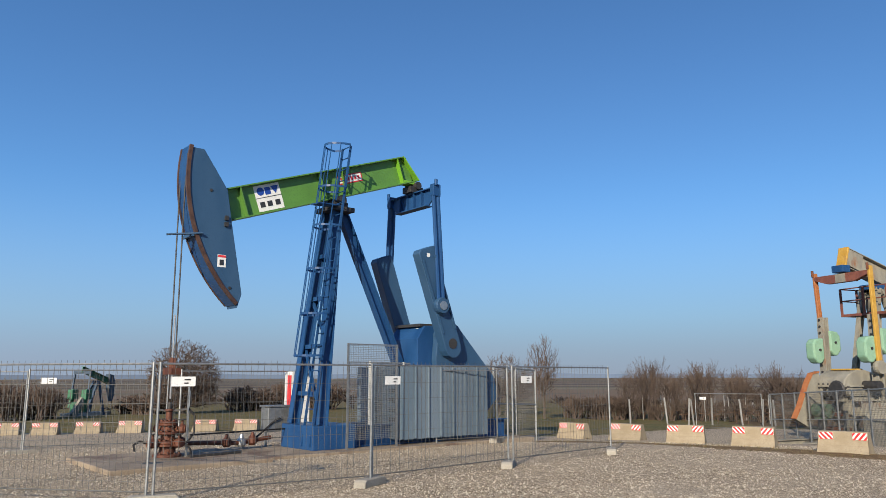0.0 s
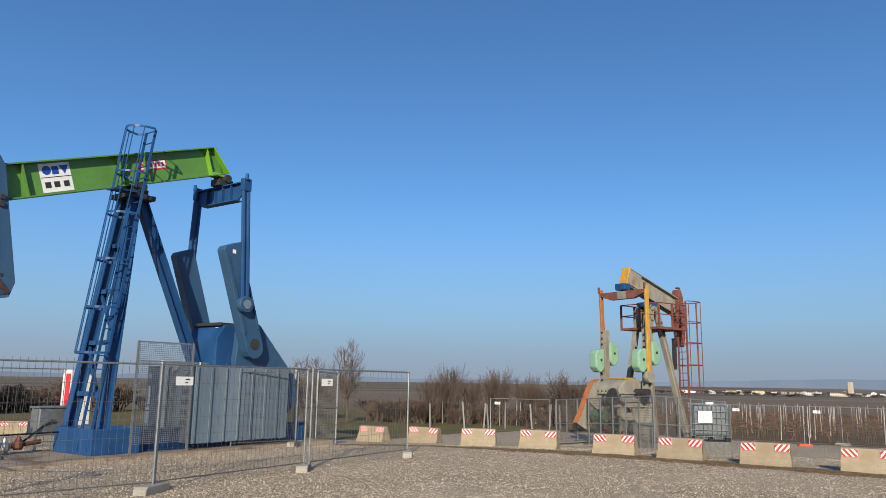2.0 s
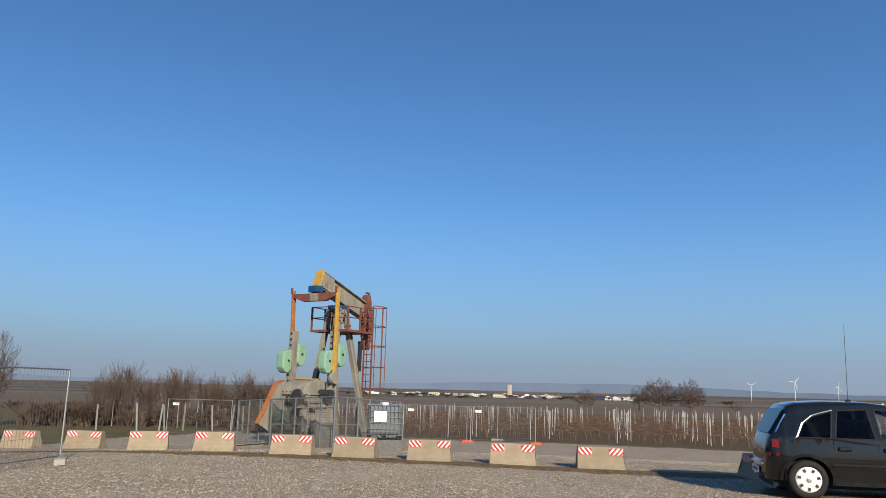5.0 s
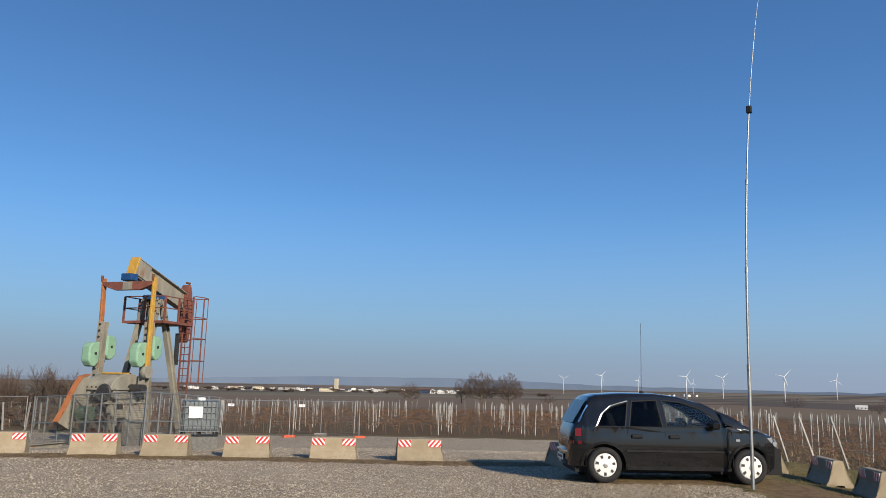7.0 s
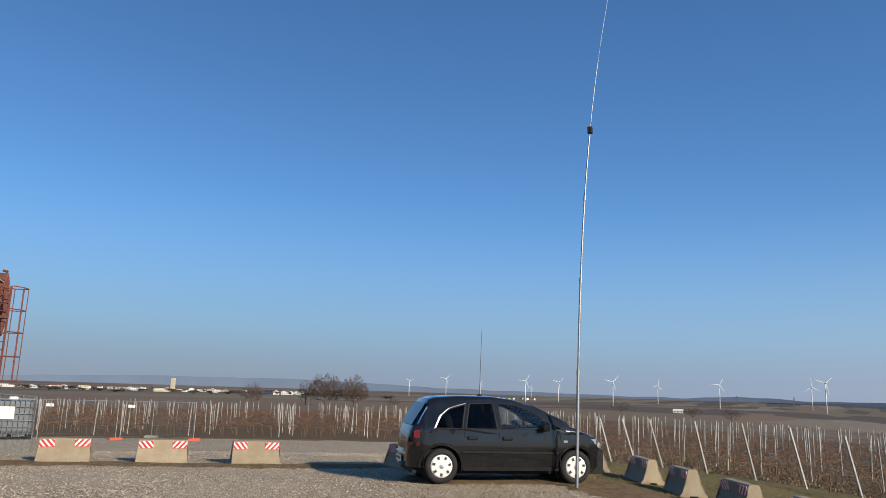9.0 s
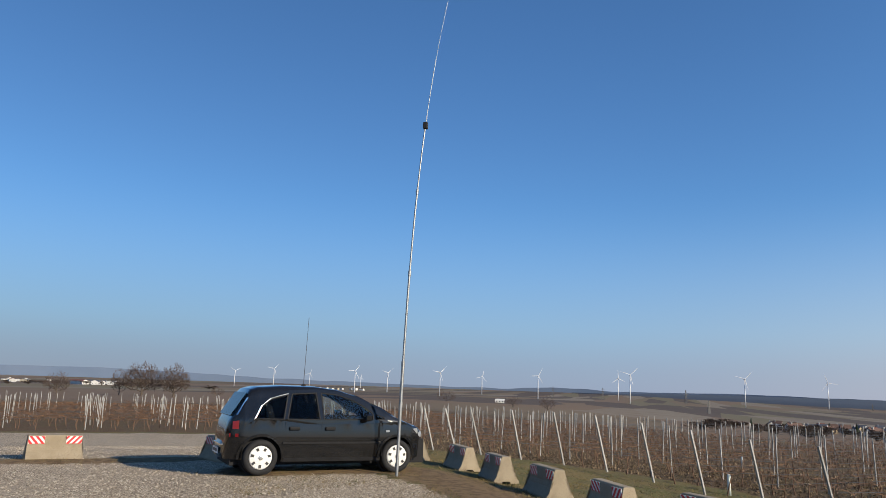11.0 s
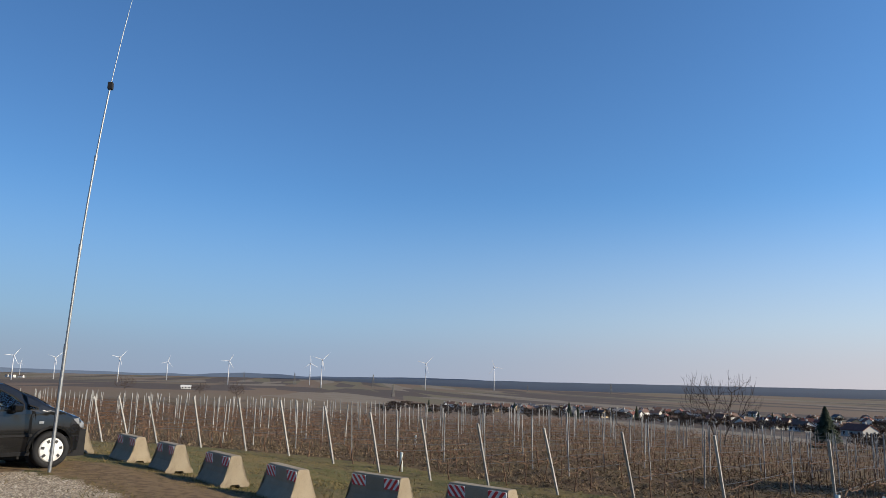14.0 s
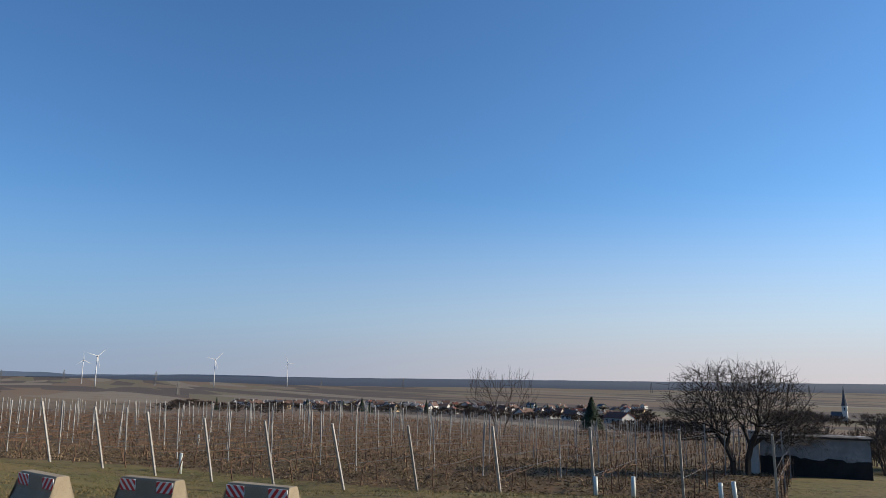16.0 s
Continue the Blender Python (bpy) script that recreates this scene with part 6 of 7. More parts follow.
def make_vineyard():
    rng = random.Random(7)
    ends = [22.87, 21.3, 19.7, 17.4, 15.23, 13.3, 11.46, 9.69, 7.87, 5.97, 3.92, 1.86, -0.34, -2.69, -4.8, -6.9]
    rows = []
    proto = None
    for s in ends:
        p = END0 + ENDU * s
        m = Matrix.Translation((p.x, p.y, ground_z(p.x, p.y))) @ Matrix.Rotation(math.atan2(ROW.y, ROW.x), 4, "Z") @ Matrix.Rotation(radians(-rng.uniform(13, 18)), 4, "Y") @ Matrix.Rotation(radians(rng.uniform(-2, 2)), 4, "X")
        if proto is None:
            proto = make_end_post()
            proto.matrix_basis = m
        else:
            copy_thing(proto, m)
        rows.append((p, 0.0, 74.0))
    q = CROSS.dot(END0 + ENDU * 22.87) + 2.1
    while q < 112:  # the rows farther up, which begin at the headland
        if q < 46:
            start = END0 + ENDU * (22.87 + (q - CROSS.dot(END0 + ENDU * 22.87)) / CROSS.dot(ENDU))
            rows.append((start, 0.0, 60.0))
        else:
            rows.append((CROSS * q + ROW * -40, 0.0, 92.0 if q < 75 else 80.0))
        q += 2.1 if q < 70 else 3.2
    pv, pf, wv, wf, vv, vf = [], [], [], [], [], []

    def stick(v, f, a, b, r, n=3, r2=None):
        a, b = Vector(a), Vector(b)
        u, w = ring_basis(b - a)
        k0 = len(v)
        for c, rad in ((a, r), (b, r if r2 is None else r2)):
            for k in range(n):
                t = 2 * math.pi * k / n
                v.append(c + (u * math.cos(t) + w * math.sin(t)) * rad)
        for k in range(n):
            f.append((k0 + k, k0 + (k + 1) % n, k0 + n + (k + 1) % n, k0 + n + k))

    def gz(p):
        return ground_z(p.x, p.y)

    for p, t0, t1 in rows:
        # posts
        t = t0 + rng.uniform(4.0, 5.5)
        knots = [t0]
        while t < t1:
            c = p + ROW * t
            d = math.hypot(c.x, c.y)
            z = gz(c)
            lean = Vector((rng.gauss(0, 0.05), rng.gauss(0, 0.05), 0))
            h = rng.uniform(1.65, 1.9)
            r = 0.024 if d < 45 else 0.03
            stick(pv, pf, (c.x, c.y, z - 0.05), Vector((c.x, c.y, z + h)) + lean, r, 4)
            knots.append(t)
            t += rng.uniform(4.6, 5.4)
        # wires sag a little between the posts
        for h, thick in ((0.62, 0.008), (1.0, 0.004), (1.5, 0.004)):
            last = None
            for t in knots:
                c = p + ROW * t
                if math.hypot(c.x, c.y) > 75:
                    break
                pt = Vector((c.x, c.y, gz(c) + h + rng.uniform(-0.05, 0.05)))
                if last is not None:
                    mid = (last + pt) / 2 - Vector((0, 0, rng.uniform(0.0, 0.05)))
                    stick(wv, wf, last, mid, thick)
                    stick(wv, wf, mid, pt, thick)
                last = pt
        # vines
        t = t0 + 0.8
        while t < t1:
            c = p + ROW * t + CROSS * rng.uniform(-0.06, 0.06)
            d = math.hypot(c.x, c.y)
            t += rng.uniform(0.85, 1.05) * (1 if d < 55 else 1.3)
            if rng.random() < 0.06:
                continue
            z = gz(c)
            base = Vector((c.x, c.y, z - 0.03))
            thick = 1.0 if d < 30 else 1 + (d - 30) / 75
            knee = base + ROW * rng.uniform(-0.12, 0.12) + Vector((0, 0, rng.uniform(0.22, 0.34)))
            head = knee + ROW * rng.uniform(-0.12, 0.12) + Vector((0, 0, rng.uniform(0.24, 0.36)))
            stick(vv, vf, base, knee, 0.022, 4, 0.018)
            stick(vv, vf, knee, head, 0.018, 4, 0.015)
            if d < 60:  # two canes bent along the wire, with short upright stubs
                for sgn in (-1, 1):
                    a = head
                    for k in range(2):
                        b = a + ROW * sgn * rng.uniform(0.18, 0.3) + CROSS * rng.uniform(-0.05, 0.05) + Vector((0, 0, rng.uniform(-0.05, 0.1)))
                        stick(vv, vf, a, b, 0.013 * thick, 3, 0.01 * thick)
                        for _ in range(3):
                            e = b + ROW * rng.uniform(-0.26, 0.26) + CROSS * rng.uniform(-0.1, 0.1) + Vector((0, 0, rng.uniform(-0.12, 0.24)))
                            stick(vv, vf, b, e, 0.008 * thick, 3, 0.005 * thick)
                        a = b
            else:
                for k in range(10):
                    sgn = 1 if rng.random() < 0.5 else -1
                    b = head + ROW * sgn * rng.uniform(0.2, 0.65) + CROSS * rng.uniform(-0.2, 0.2) + Vector((0, 0, rng.uniform(-0.3, 0.3)))
                    stick(vv, vf, head, b, 0.010 * thick, 3, 0.006 * thick)
    tagged(from_lists("vineyard_posts", pv, pf, SURF_GREYPOST), "hundreds of slim grey vineyard posts in rows", "posts", kind="stuff")
    tagged(from_lists("vineyard_wires", wv, wf, WIRE), "thin steel wires strung along the vine rows", "wires", kind="stuff")
    tagged(from_lists("grape_vines", vv, vf, VINE), "bare brown pruned grape vines in long rows", "vines", kind="stuff")


make_vineyard()


# ---- bare trees ----
def tree_lists(rng, height, spread, levels, trunk_r, lean=0.0, forks=3, droop=0.0, stems=1, twist=0.28, first=0.3, thin=0.004):
    """Vertices and faces of a bare tree: thick wood first, twigs second."""
    wood, twigs = ([], []), ([], [])

    def seg(store, a, b, r0, r1, n):
        v, f = store
        r0, r1 = max(r0, thin), max(r1, thin * 0.8)
        u, w = ring_basis(b - a)
        k0 = len(v)
        for c, r in ((a, r0), (b, r1)):
            for k in range(n):
                t = 2 * math.pi * k / n
                v.append(c + (u * math.cos(t) + w * math.sin(t)) * r)
        for k in range(n):
            f.append((k0 + k, k0 + (k + 1) % n, k0 + n + (k + 1) % n, k0 + n + k))

    def grow(p, d, length, r, level):
        store, n = (wood, 6 if level < 2 else 4) if level < levels - 2 else (twigs, 3)
        steps = 3
        pts = [p]
        for i in range(steps):
            d = (d + Vector((rng.gauss(0, twist), rng.gauss(0, twist), rng.gauss(0, twist * 0.7) - droop * level * 0.08)) * 0.6).normalized()
            q = p + d * (length / steps)
            r2 = r * 0.86
            seg(store, p, q, r, r2, n)
            p, r = q, r2
            pts.append(p)
        if level + 1 >= levels:
            return
        m = forks + (1 if rng.random() < 0.5 else 0)
        for k in range(m):
            az = 2 * math.pi * (k + rng.random() * 0.7) / m
            u, w = ring_basis(d)
            out = spread * rng.uniform(0.7, 1.25)
            nd = (d + (u * math.cos(az) + w * math.sin(az)) * out + Vector((0, 0, 0.12))).normalized()
            at = pts[-1] if k < 2 else pts[rng.choice((1, 2, 3))]
            grow(at, nd, length * rng.uniform(0.6, 0.82), r * rng.uniform(0.55, 0.72), level + 1)

    for k in range(stems):
        a = 2 * math.pi * k / max(stems, 1) + rng.random()
        o = Vector((math.cos(a), math.sin(a), 0)) * (0.0 if stems == 1 else 0.35 * height * 0.2)
        d = Vector((lean + (o.x * 0.5 if stems > 1 else 0), o.y * 0.5 if stems > 1 else 0, 1)).normalized()
        grow(o - Vector((0, 0, 0.1)), d, height * first, trunk_r * rng.uniform(0.8, 1.1), 0)
    return wood, twigs


def fit_height(lists, height, width=None):
    top = max(v.z for st in lists for v in st[0])
    reach = sorted(abs(v.x) for st in lists for v in st[0])
    wide = reach[int(len(reach) * 0.93)]
    for st in lists:
        for v in st[0]:
            v.z *= height / top
            if width:
                v.x *= width / 2 / wide
                v.y *= width / 2 / wide


def crown_lists(rng, n, crown, stem, thin, reach=0.35, twig=0.4, lift=0.1, twigs=4, rise=1.6, pipe_law=2.3):
    """A bare tree that fills a crown: points inside the ellipsoids (centre, radii) are joined, one by one, to the nearest wood,
    short ways to the root first; the wood thickens towards the root. stem: polylines from the root, one for each trunk."""
    pts = []
    while len(pts) < n:
        c, r = crown[rng.randrange(len(crown))]
        u = Vector((rng.gauss(0, 1), rng.gauss(0, 1), rng.gauss(0, 1))).normalized() * rng.random() ** 0.28
        pts.append((c[0] + u.x * r[0], c[1] + u.y * r[1], c[2] + u.z * r[2]))
    pts = np.array(pts)
    nodes, parent, path = [], [], []
    for line in stem:
        last = -1
        for p in line:
            if last < 0:
                path.append(0.0)
            else:
                path.append(path[last] + math.dist(nodes[last], p))
            nodes.append(p)
            parent.append(last)
            last = len(nodes) - 1
    best, link = np.full(n, 1e9), np.full(n, -1)

    def offer(k):
        d = pts - np.array(nodes[k])
        dist = np.sqrt((d * d).sum(1))
        cost = dist + reach * path[k] + np.where(d[:, 2] < 0, -d[:, 2] * (rise - 1), 0)
        hit = cost < best
        best[hit], link[hit] = cost[hit], k

    for k in range(len(nodes)):
        if nodes[k][2] > 0.35 * max(p[2] for p in nodes):
            offer(k)
    for _ in range(n):
        i = int(np.argmin(best))
        k = int(link[i])
        path.append(path[k] + float(np.linalg.norm(pts[i] - np.array(nodes[k]))))
        nodes.append(tuple(pts[i]))
        parent.append(k)
        pts[i] = 1e6
        best[i] = 1e9
        offer(len(nodes) - 1)
    area = [0.0] * len(nodes)
    for k in range(len(nodes) - 1, -1, -1):
        area[k] = max(area[k], thin ** pipe_law)
        if parent[k] >= 0:
            area[parent[k]] += area[k]
    rad = [a ** (1 / pipe_law) for a in area]
    wood, fine = ([], []), ([], [])

    def seg(store, a, b, r0, r1, m):
        v, f = store
        u, w = ring_basis(b - a)
        k0 = len(v)
        for c, r in ((a, r0), (b, r1)):
            for k in range(m):
                q = 2 * math.pi * k / m
                v.append(c + (u * math.cos(q) + w * math.sin(q)) * r)
        for k in range(m):
            f.append((k0 + k, k0 + (k + 1) % m, k0 + m + (k + 1) % m, k0 + m + k))

    kids = [0] * len(nodes)
    for k, p in enumerate(parent):
        if p >= 0:
            kids[p] += 1
    for k, p in enumerate(parent):
        if p < 0:
            continue
        a, b = Vector(nodes[p]), Vector(nodes[k])
        r0 = min(rad[p], rad[k] * 1.5)
        seg(wood if rad[k] > thin * 2.2 else fine, a, b, r0, rad[k], 6 if rad[k] > 0.04 else 4 if rad[k] > thin * 2 else 3)
        if kids[k] <= 1 and k > 3:
            d = (b - a).normalized()
            for _ in range(twigs):
                e = (d + Vector((rng.gauss(0, 0.55), rng.gauss(0, 0.55), rng.gauss(lift, 0.45)))).normalized()
                q = b + e * twig * rng.uniform(0.5, 0.8)
                seg(fine, b, q, thin * 0.9, thin * 0.75, 3)
                e = (e + Vector((rng.gauss(0, 0.4), rng.gauss(0, 0.4), rng.gauss(lift * 1.5, 0.35)))).normalized()
                seg(fine, q, q + e * twig * rng.uniform(0.3, 0.7), thin * 0.75, thin * 0.5, 3)
    return wood, fine


def make_crown_tree(az, d, seed, label, n, crown, stem, thin, name="tree", wood=None, twigwood=None, tall=1.0, **how):
    """crown and stem are given with x across the view, y away from the lot and z up."""
    x, y = polar(az, d)
    t = thing(name, label, "tree", pose(x, y, ground_z(x, y), 0, 0, az))
    lists = crown_lists(random.Random(seed), n, crown, stem, thin, **how)
    for store in lists:
        for v in store[0]:
            v.z *= tall
    from_lists("trunk", *lists[0], wood or BARK, t)
    from_lists("crown", *lists[1], twigwood or TWIG, t)
    return t


DARKBARK = surf("dark_fruit_bark", (0.028, 0.021, 0.017), (0.052, 0.04, 0.031), 8, 0.9, 0, 0.4, 50)
make_crown_tree(-136.35, 29, 17, "old bare twin-trunked fruit tree with a broad tangled crown", 1900,
                [((-0.75, 0, 2.3), (1.8, 1.6, 1.12)), ((0.9, 0, 2.25), (1.6, 1.4, 1.08)), ((0.1, 0, 2.6), (2.0, 1.7, 0.85)), ((-1.35, 0, 1.6), (1.1, 1.1, 0.62)), ((1.65, 0, 1.5), (1.05, 1.1, 0.62))],
                [[(-0.26, 0, -0.1), (-0.24, 0, 0.42), (-0.42, 0.1, 0.85), (-0.8, 0.1, 1.35)], [(0.24, 0.1, -0.1), (0.26, 0.1, 0.5), (0.38, 0.1, 0.92), (0.62, 0, 1.4)]],
                0.0058, "fruit_tree", DARKBARK, DARKBARK, reach=0.3, twig=0.36, lift=-0.05, twigs=3, pipe_law=2.02, tall=1.11)
make_crown_tree(-119.5, 60, 5, "thin bare young tree with upright branches behind the vineyard", 170,
                [((-1.1, 0, 3.3), (1.6, 1.4, 1.6)), ((1.3, 0, 3.2), (1.7, 1.4, 1.6))],
                [[(-0.2, 0, -0.1), (-0.3, 0, 0.9), (-0.6, 0, 1.7)], [(0.3, 0, -0.1), (0.5, 0, 0.9), (0.9, 0, 1.7)]], 0.011, reach=0.5, twig=0.6, lift=0.5, twigs=2, rise=2.5, tall=1.07)
make_crown_tree(19.0, 62, 21, "bare round-crowned tree with fine twigs down to the grass", 1900,
                [((0, 0, 3.1), (2.6, 2.4, 2.45)), ((0, 0, 2.6), (2.75, 2.5, 1.9)), ((0.3, 0, 1.5), (2.3, 2.2, 1.1))],
                [[(0, 0, -0.1), (0.02, 0, 0.5), (0.0, 0.05, 1.0)]], 0.0155, reach=0.45, twig=0.4, lift=0.1, twigs=4, rise=1.3)
make_crown_tree(-7.6, 55, 8, "slender bare young tree with upright twigs in dry grass", 230,
                [((0, 0, 3.7), (1.15, 1.1, 1.75)), ((0, 0, 2.8), (0.8, 0.8, 1.4))],
                [[(0, 0, -0.1), (0.03, 0, 0.8), (0.0, 0, 1.6), (-0.05, 0, 2.4)]], 0.0125, reach=0.6, twig=0.6, lift=0.7, twigs=3, rise=3.5)
make_crown_tree(-4.5, 60, 14, "low bare tree with fine pale twigs", 520,
                [((0, 0, 2.9), (1.6, 1.4, 1.7)), ((-1.0, 0, 2.2), (1.2, 1.2, 1.3)), ((1.2, 0, 2.1), (1.2, 1.2, 1.3))],
                [[(-0.2, 0, -0.1), (-0.3, 0, 0.7), (-0.4, 0, 1.2)], [(0.2, 0, -0.1), (0.4, 0, 0.8), (0.6, 0, 1.3)]], 0.014, reach=0.5, twig=0.5, lift=0.35, twigs=3)
for az, d, h, w, s_, n in ((-54.35, 290, 12.2, 13.5, 31, 900), (-56.5, 286, 11.6, 11.0, 32, 700), (-52.9, 300, 9.5, 7.5, 38, 200), (-49.0, 300, 8.0, 9.5, 33, 330), (-59.5, 330, 4.0, 7.0, 34, 120), (-81.6, 420, 7.0, 10.0, 35, 160), (-84.2, 400, 8.5, 9.0, 36, 160), (-76.5, 420, 7.0, 11.0, 37, 160)):
    make_crown_tree(az, d, s_, "bare spreading tree far out in the fields", n,
                    [((0, 0, h * 0.6), (w * 0.42, w * 0.4, h * 0.38)), ((-w * 0.2, 0, h * 0.45), (w * 0.3, w * 0.3, h * 0.3)), ((w * 0.2, 0, h * 0.45), (w * 0.3, w * 0.3, h * 0.3))],
                    [[(0, 0, -0.2), (0.1, 0, h * 0.12), (0, 0, h * 0.24)]], 0.03, twig=h * 0.085, lift=0.55, twigs=4, rise=2.2)


def make_thicket(name, label, spots, seed, spread=0.42, stems=6, wood=None, fine=0.0003):
    """A hedge of many bare shrubs, joined: nobody could count the stems."""
    rng = random.Random(seed)
    v, f = [], []
    for x, y, h, w in spots:
        lists = tree_lists(rng, h, spread, 4, 0.05, 0.0, 3, 0.0, stems, first=0.4, thin=min(fine * math.hypot(x, y), 0.06))
        fit_height(lists, h * rng.uniform(0.85, 1.1), w)
        z = ground_z(x, y)
        for st in lists:
            k = len(v)
            v.extend(p + Vector((x, y, z)) for p in st[0])
            f.extend(tuple(i + k for i in q) for q in st[1])
    return tagged(from_lists(name, v, f, wood or TWIG), label, "bushes", kind="stuff")


spots = []
rng = random.Random(3)
HEDGE = surf("hedge_twigs", (0.046, 0.031, 0.023), (0.082, 0.056, 0.041), 0.5, 0.9, 0, 0.0)
for az0, az1, d, h, n in ((-13.6, -16.0, 60, 4.5, 8), (-16.6, -17.4, 61, 3.8, 3), (-17.6, -19.7, 60, 4.6, 7), (-20.6, -22.2, 62, 4.0, 6), (-22.6, -23.3, 62, 2.6, 3), (-23.6, -25.4, 62, 4.1, 7), (-9.2, -13.6, 58, 1.8, 12), (-13.5, -26.5, 58, 1.6, 18), (-25.5, -29.0, 75, 3.0, 8)):
    for k in range(n):
        az = az0 + (az1 - az0) * (k + rng.random()) / n
        spots.append((*polar(az, d + rng.uniform(-2, 3)), h * rng.uniform(0.82, 1.06), rng.uniform(1.3, 2.1)))
make_thicket("hedge", "brown leafless hedge of dense upright shrubs", spots, 4, 0.27, 6, HEDGE, 0.00019)
spots = []
for az0, az1, d, h, n in ((8.0, 16.0, 68, 2.4, 24), (20.0, 23.0, 62, 1.5, 10), (27.0, 34.0, 55, 2.6, 26), (-0.5, 7.0, 72, 2.0, 18)):
    for k in range(n):
        az = az0 + (az1 - az0) * (k + rng.random()) / n
        spots.append((*polar(az, d + rng.uniform(-2, 3)), h * rng.uniform(0.6, 1.05), rng.uniform(1.4, 2.4)))
make_thicket("scrub", "low brown bare scrub at the field edge", spots, 9)

for az, h, dx, dy in ((-13.85, 1.55, -6, 3), (-16.45, 1.7, -5, -2), (-17.9, 1.65, 4, 2), (-18.25, 1.6, -7, 0), (-19.5, 1.7, -3, 4), (-21.5, 1.6, -6, 0), (-22.8, 1.6, 3, 3), (-23.6, 1.55, -4, 2)):
    x, y = polar(az, 51)
    leaning = emit(bar(B(), (0, 0, -0.1), (0, 0, h), 0.075, 0.075, (1, 0, 0)), "field_post", SURF_POST)
    leaning.matrix_basis = pose(x, y, ground_z(x, y), dx, dy, 20)
    tagged(leaning, "pale leaning field post in front of the hedge", "post", group="field posts")

# conifer: a tapered trunk and whorls of drooping sprays
NEEDLE = surf("dark_needles", (0.02, 0.035, 0.018), (0.035, 0.055, 0.025), 3, 0.8, 0, 0.1)


def make_conifer(x, y, h, w, seed):
    t = thing("conifer", "dark green conifer between the house roofs", "tree", pose(x, y, ground_z(x, y)), group="conifers")
    part("trunk", tube(B(), (0, 0, -0.2), (0, 0, h * 0.95), 0.12, 6, 0.02), BARK, t)
    rng = random.Random(seed)
    v, f = [], []
    for k in range(1500 if h * 100 > math.hypot(x, y) else 260):
        z = h * (0.08 + 0.92 * rng.random() ** 1.2)
        r = (1 - z / h) * w / 2 * rng.uniform(0.6, 1.1) + 0.08
        a = rng.uniform(0, 2 * math.pi)
        c, s = math.cos(a), math.sin(a)
        k0 = len(v)
        wdt = rng.uniform(0.1, 0.25) * max(1.0, h / 6)
        v += [(0.2 * r * c, 0.2 * r * s, z), (r * c - s * wdt, r * s + c * wdt, z - 0.3 * r), (r * 1.15 * c, r * 1.15 * s, z - 0.38 * r), (r * c + s * wdt, r * s - c * wdt, z - 0.3 * r)]
        f += [(k0, k0 + 1, k0 + 2), (k0, k0 + 2, k0 + 3)]
    from_lists("needles", v, f, NEEDLE, t)


make_conifer(*polar(-126.4, 112), 5.6, 5.0, 2)
rng = random.Random(51)
for az in (-98.5, -101.2, -103.4, -105.0, -107.7, -109.1, -109.7, -112.2, -114.0, -117.3, -121.9, -122.3, -123.2):
    make_conifer(*polar(az, rng.uniform(380, 640)), rng.uniform(5.5, 9.0), rng.uniform(3, 5), int(-az * 10))

# ---- wind turbines on the plain ----
TURBINE_WHITE = surf("turbine_white", (0.6, 0.61, 0.63), (0.56, 0.57, 0.59), 0.1, 0.5, 0, 0.0)


def make_turbine(az, hub_el, base_el, turn):
    best = min((d for d in range(1200, 4700, 50)), key=lambda d: abs(math.degrees(math.atan2(ground_z(*polar(az, d)) - 1.75, d)) - base_el) + 0.00002 * abs(d - 3300))
    x, y = polar(az, best)
    z = ground_z(x, y)
    hub = 1.75 + best * math.tan(radians(hub_el)) - z
    face = math.degrees(math.atan2(y, x)) - 90 + 18
    t = thing("wind_turbine", "white three-bladed wind turbine standing far out on the plain", "wind turbine", pose(x, y, z, 0, 0, face), group="wind turbines")
    k = hub / 100
    part("tower", tube(B(), (0, 0, -2), (0, 0, hub), 2.2 * k, 12, 1.3 * k), TURBINE_WHITE, t, smooth=True)
    part("nacelle", box(B(), -2 * k, 2 * k, -4 * k, 6 * k, hub - 1.6 * k, hub + 2.4 * k), TURBINE_WHITE, t)
    part("hub", lathe(B(), [(2 * k, 0), (1.8 * k, 2 * k), (0.6 * k, 3.2 * k)], 10, Matrix.Translation((0, -4 * k, hub + 0.4 * k)) @ Matrix.Rotation(radians(90), 4, "X")), TURBINE_WHITE, t)
    for i in range(3):
        a = radians(turn + 120 * i)
        d = Vector((math.sin(a), 0, math.cos(a)))
        s = Vector((math.cos(a), 0, -math.sin(a)))
        c = Vector((0, -5.5 * k, hub + 0.4 * k))
        bm = B()
        prev = None
        for u, w0, w1 in ((0, 0.7, 0.7), (8, 0.6, 1.5), (22, 0.4, 1.0), (38, 0.2, 0.35)):
            ring = [bm.verts.new(c + d * u * k + s * (w1 if e > 0 else -w0) * k + Vector((0, o * 0.5 * k, 0))) for e, o in ((-1, -1), (1, -1), (1, 1), (-1, 1))]
            if prev:
                for j in range(4):
                    bm.faces.new((prev[j], prev[(j + 1) % 4], ring[(j + 1) % 4], ring[j]))
            prev = ring
        part("blade", bm, TURBINE_WHITE, t)


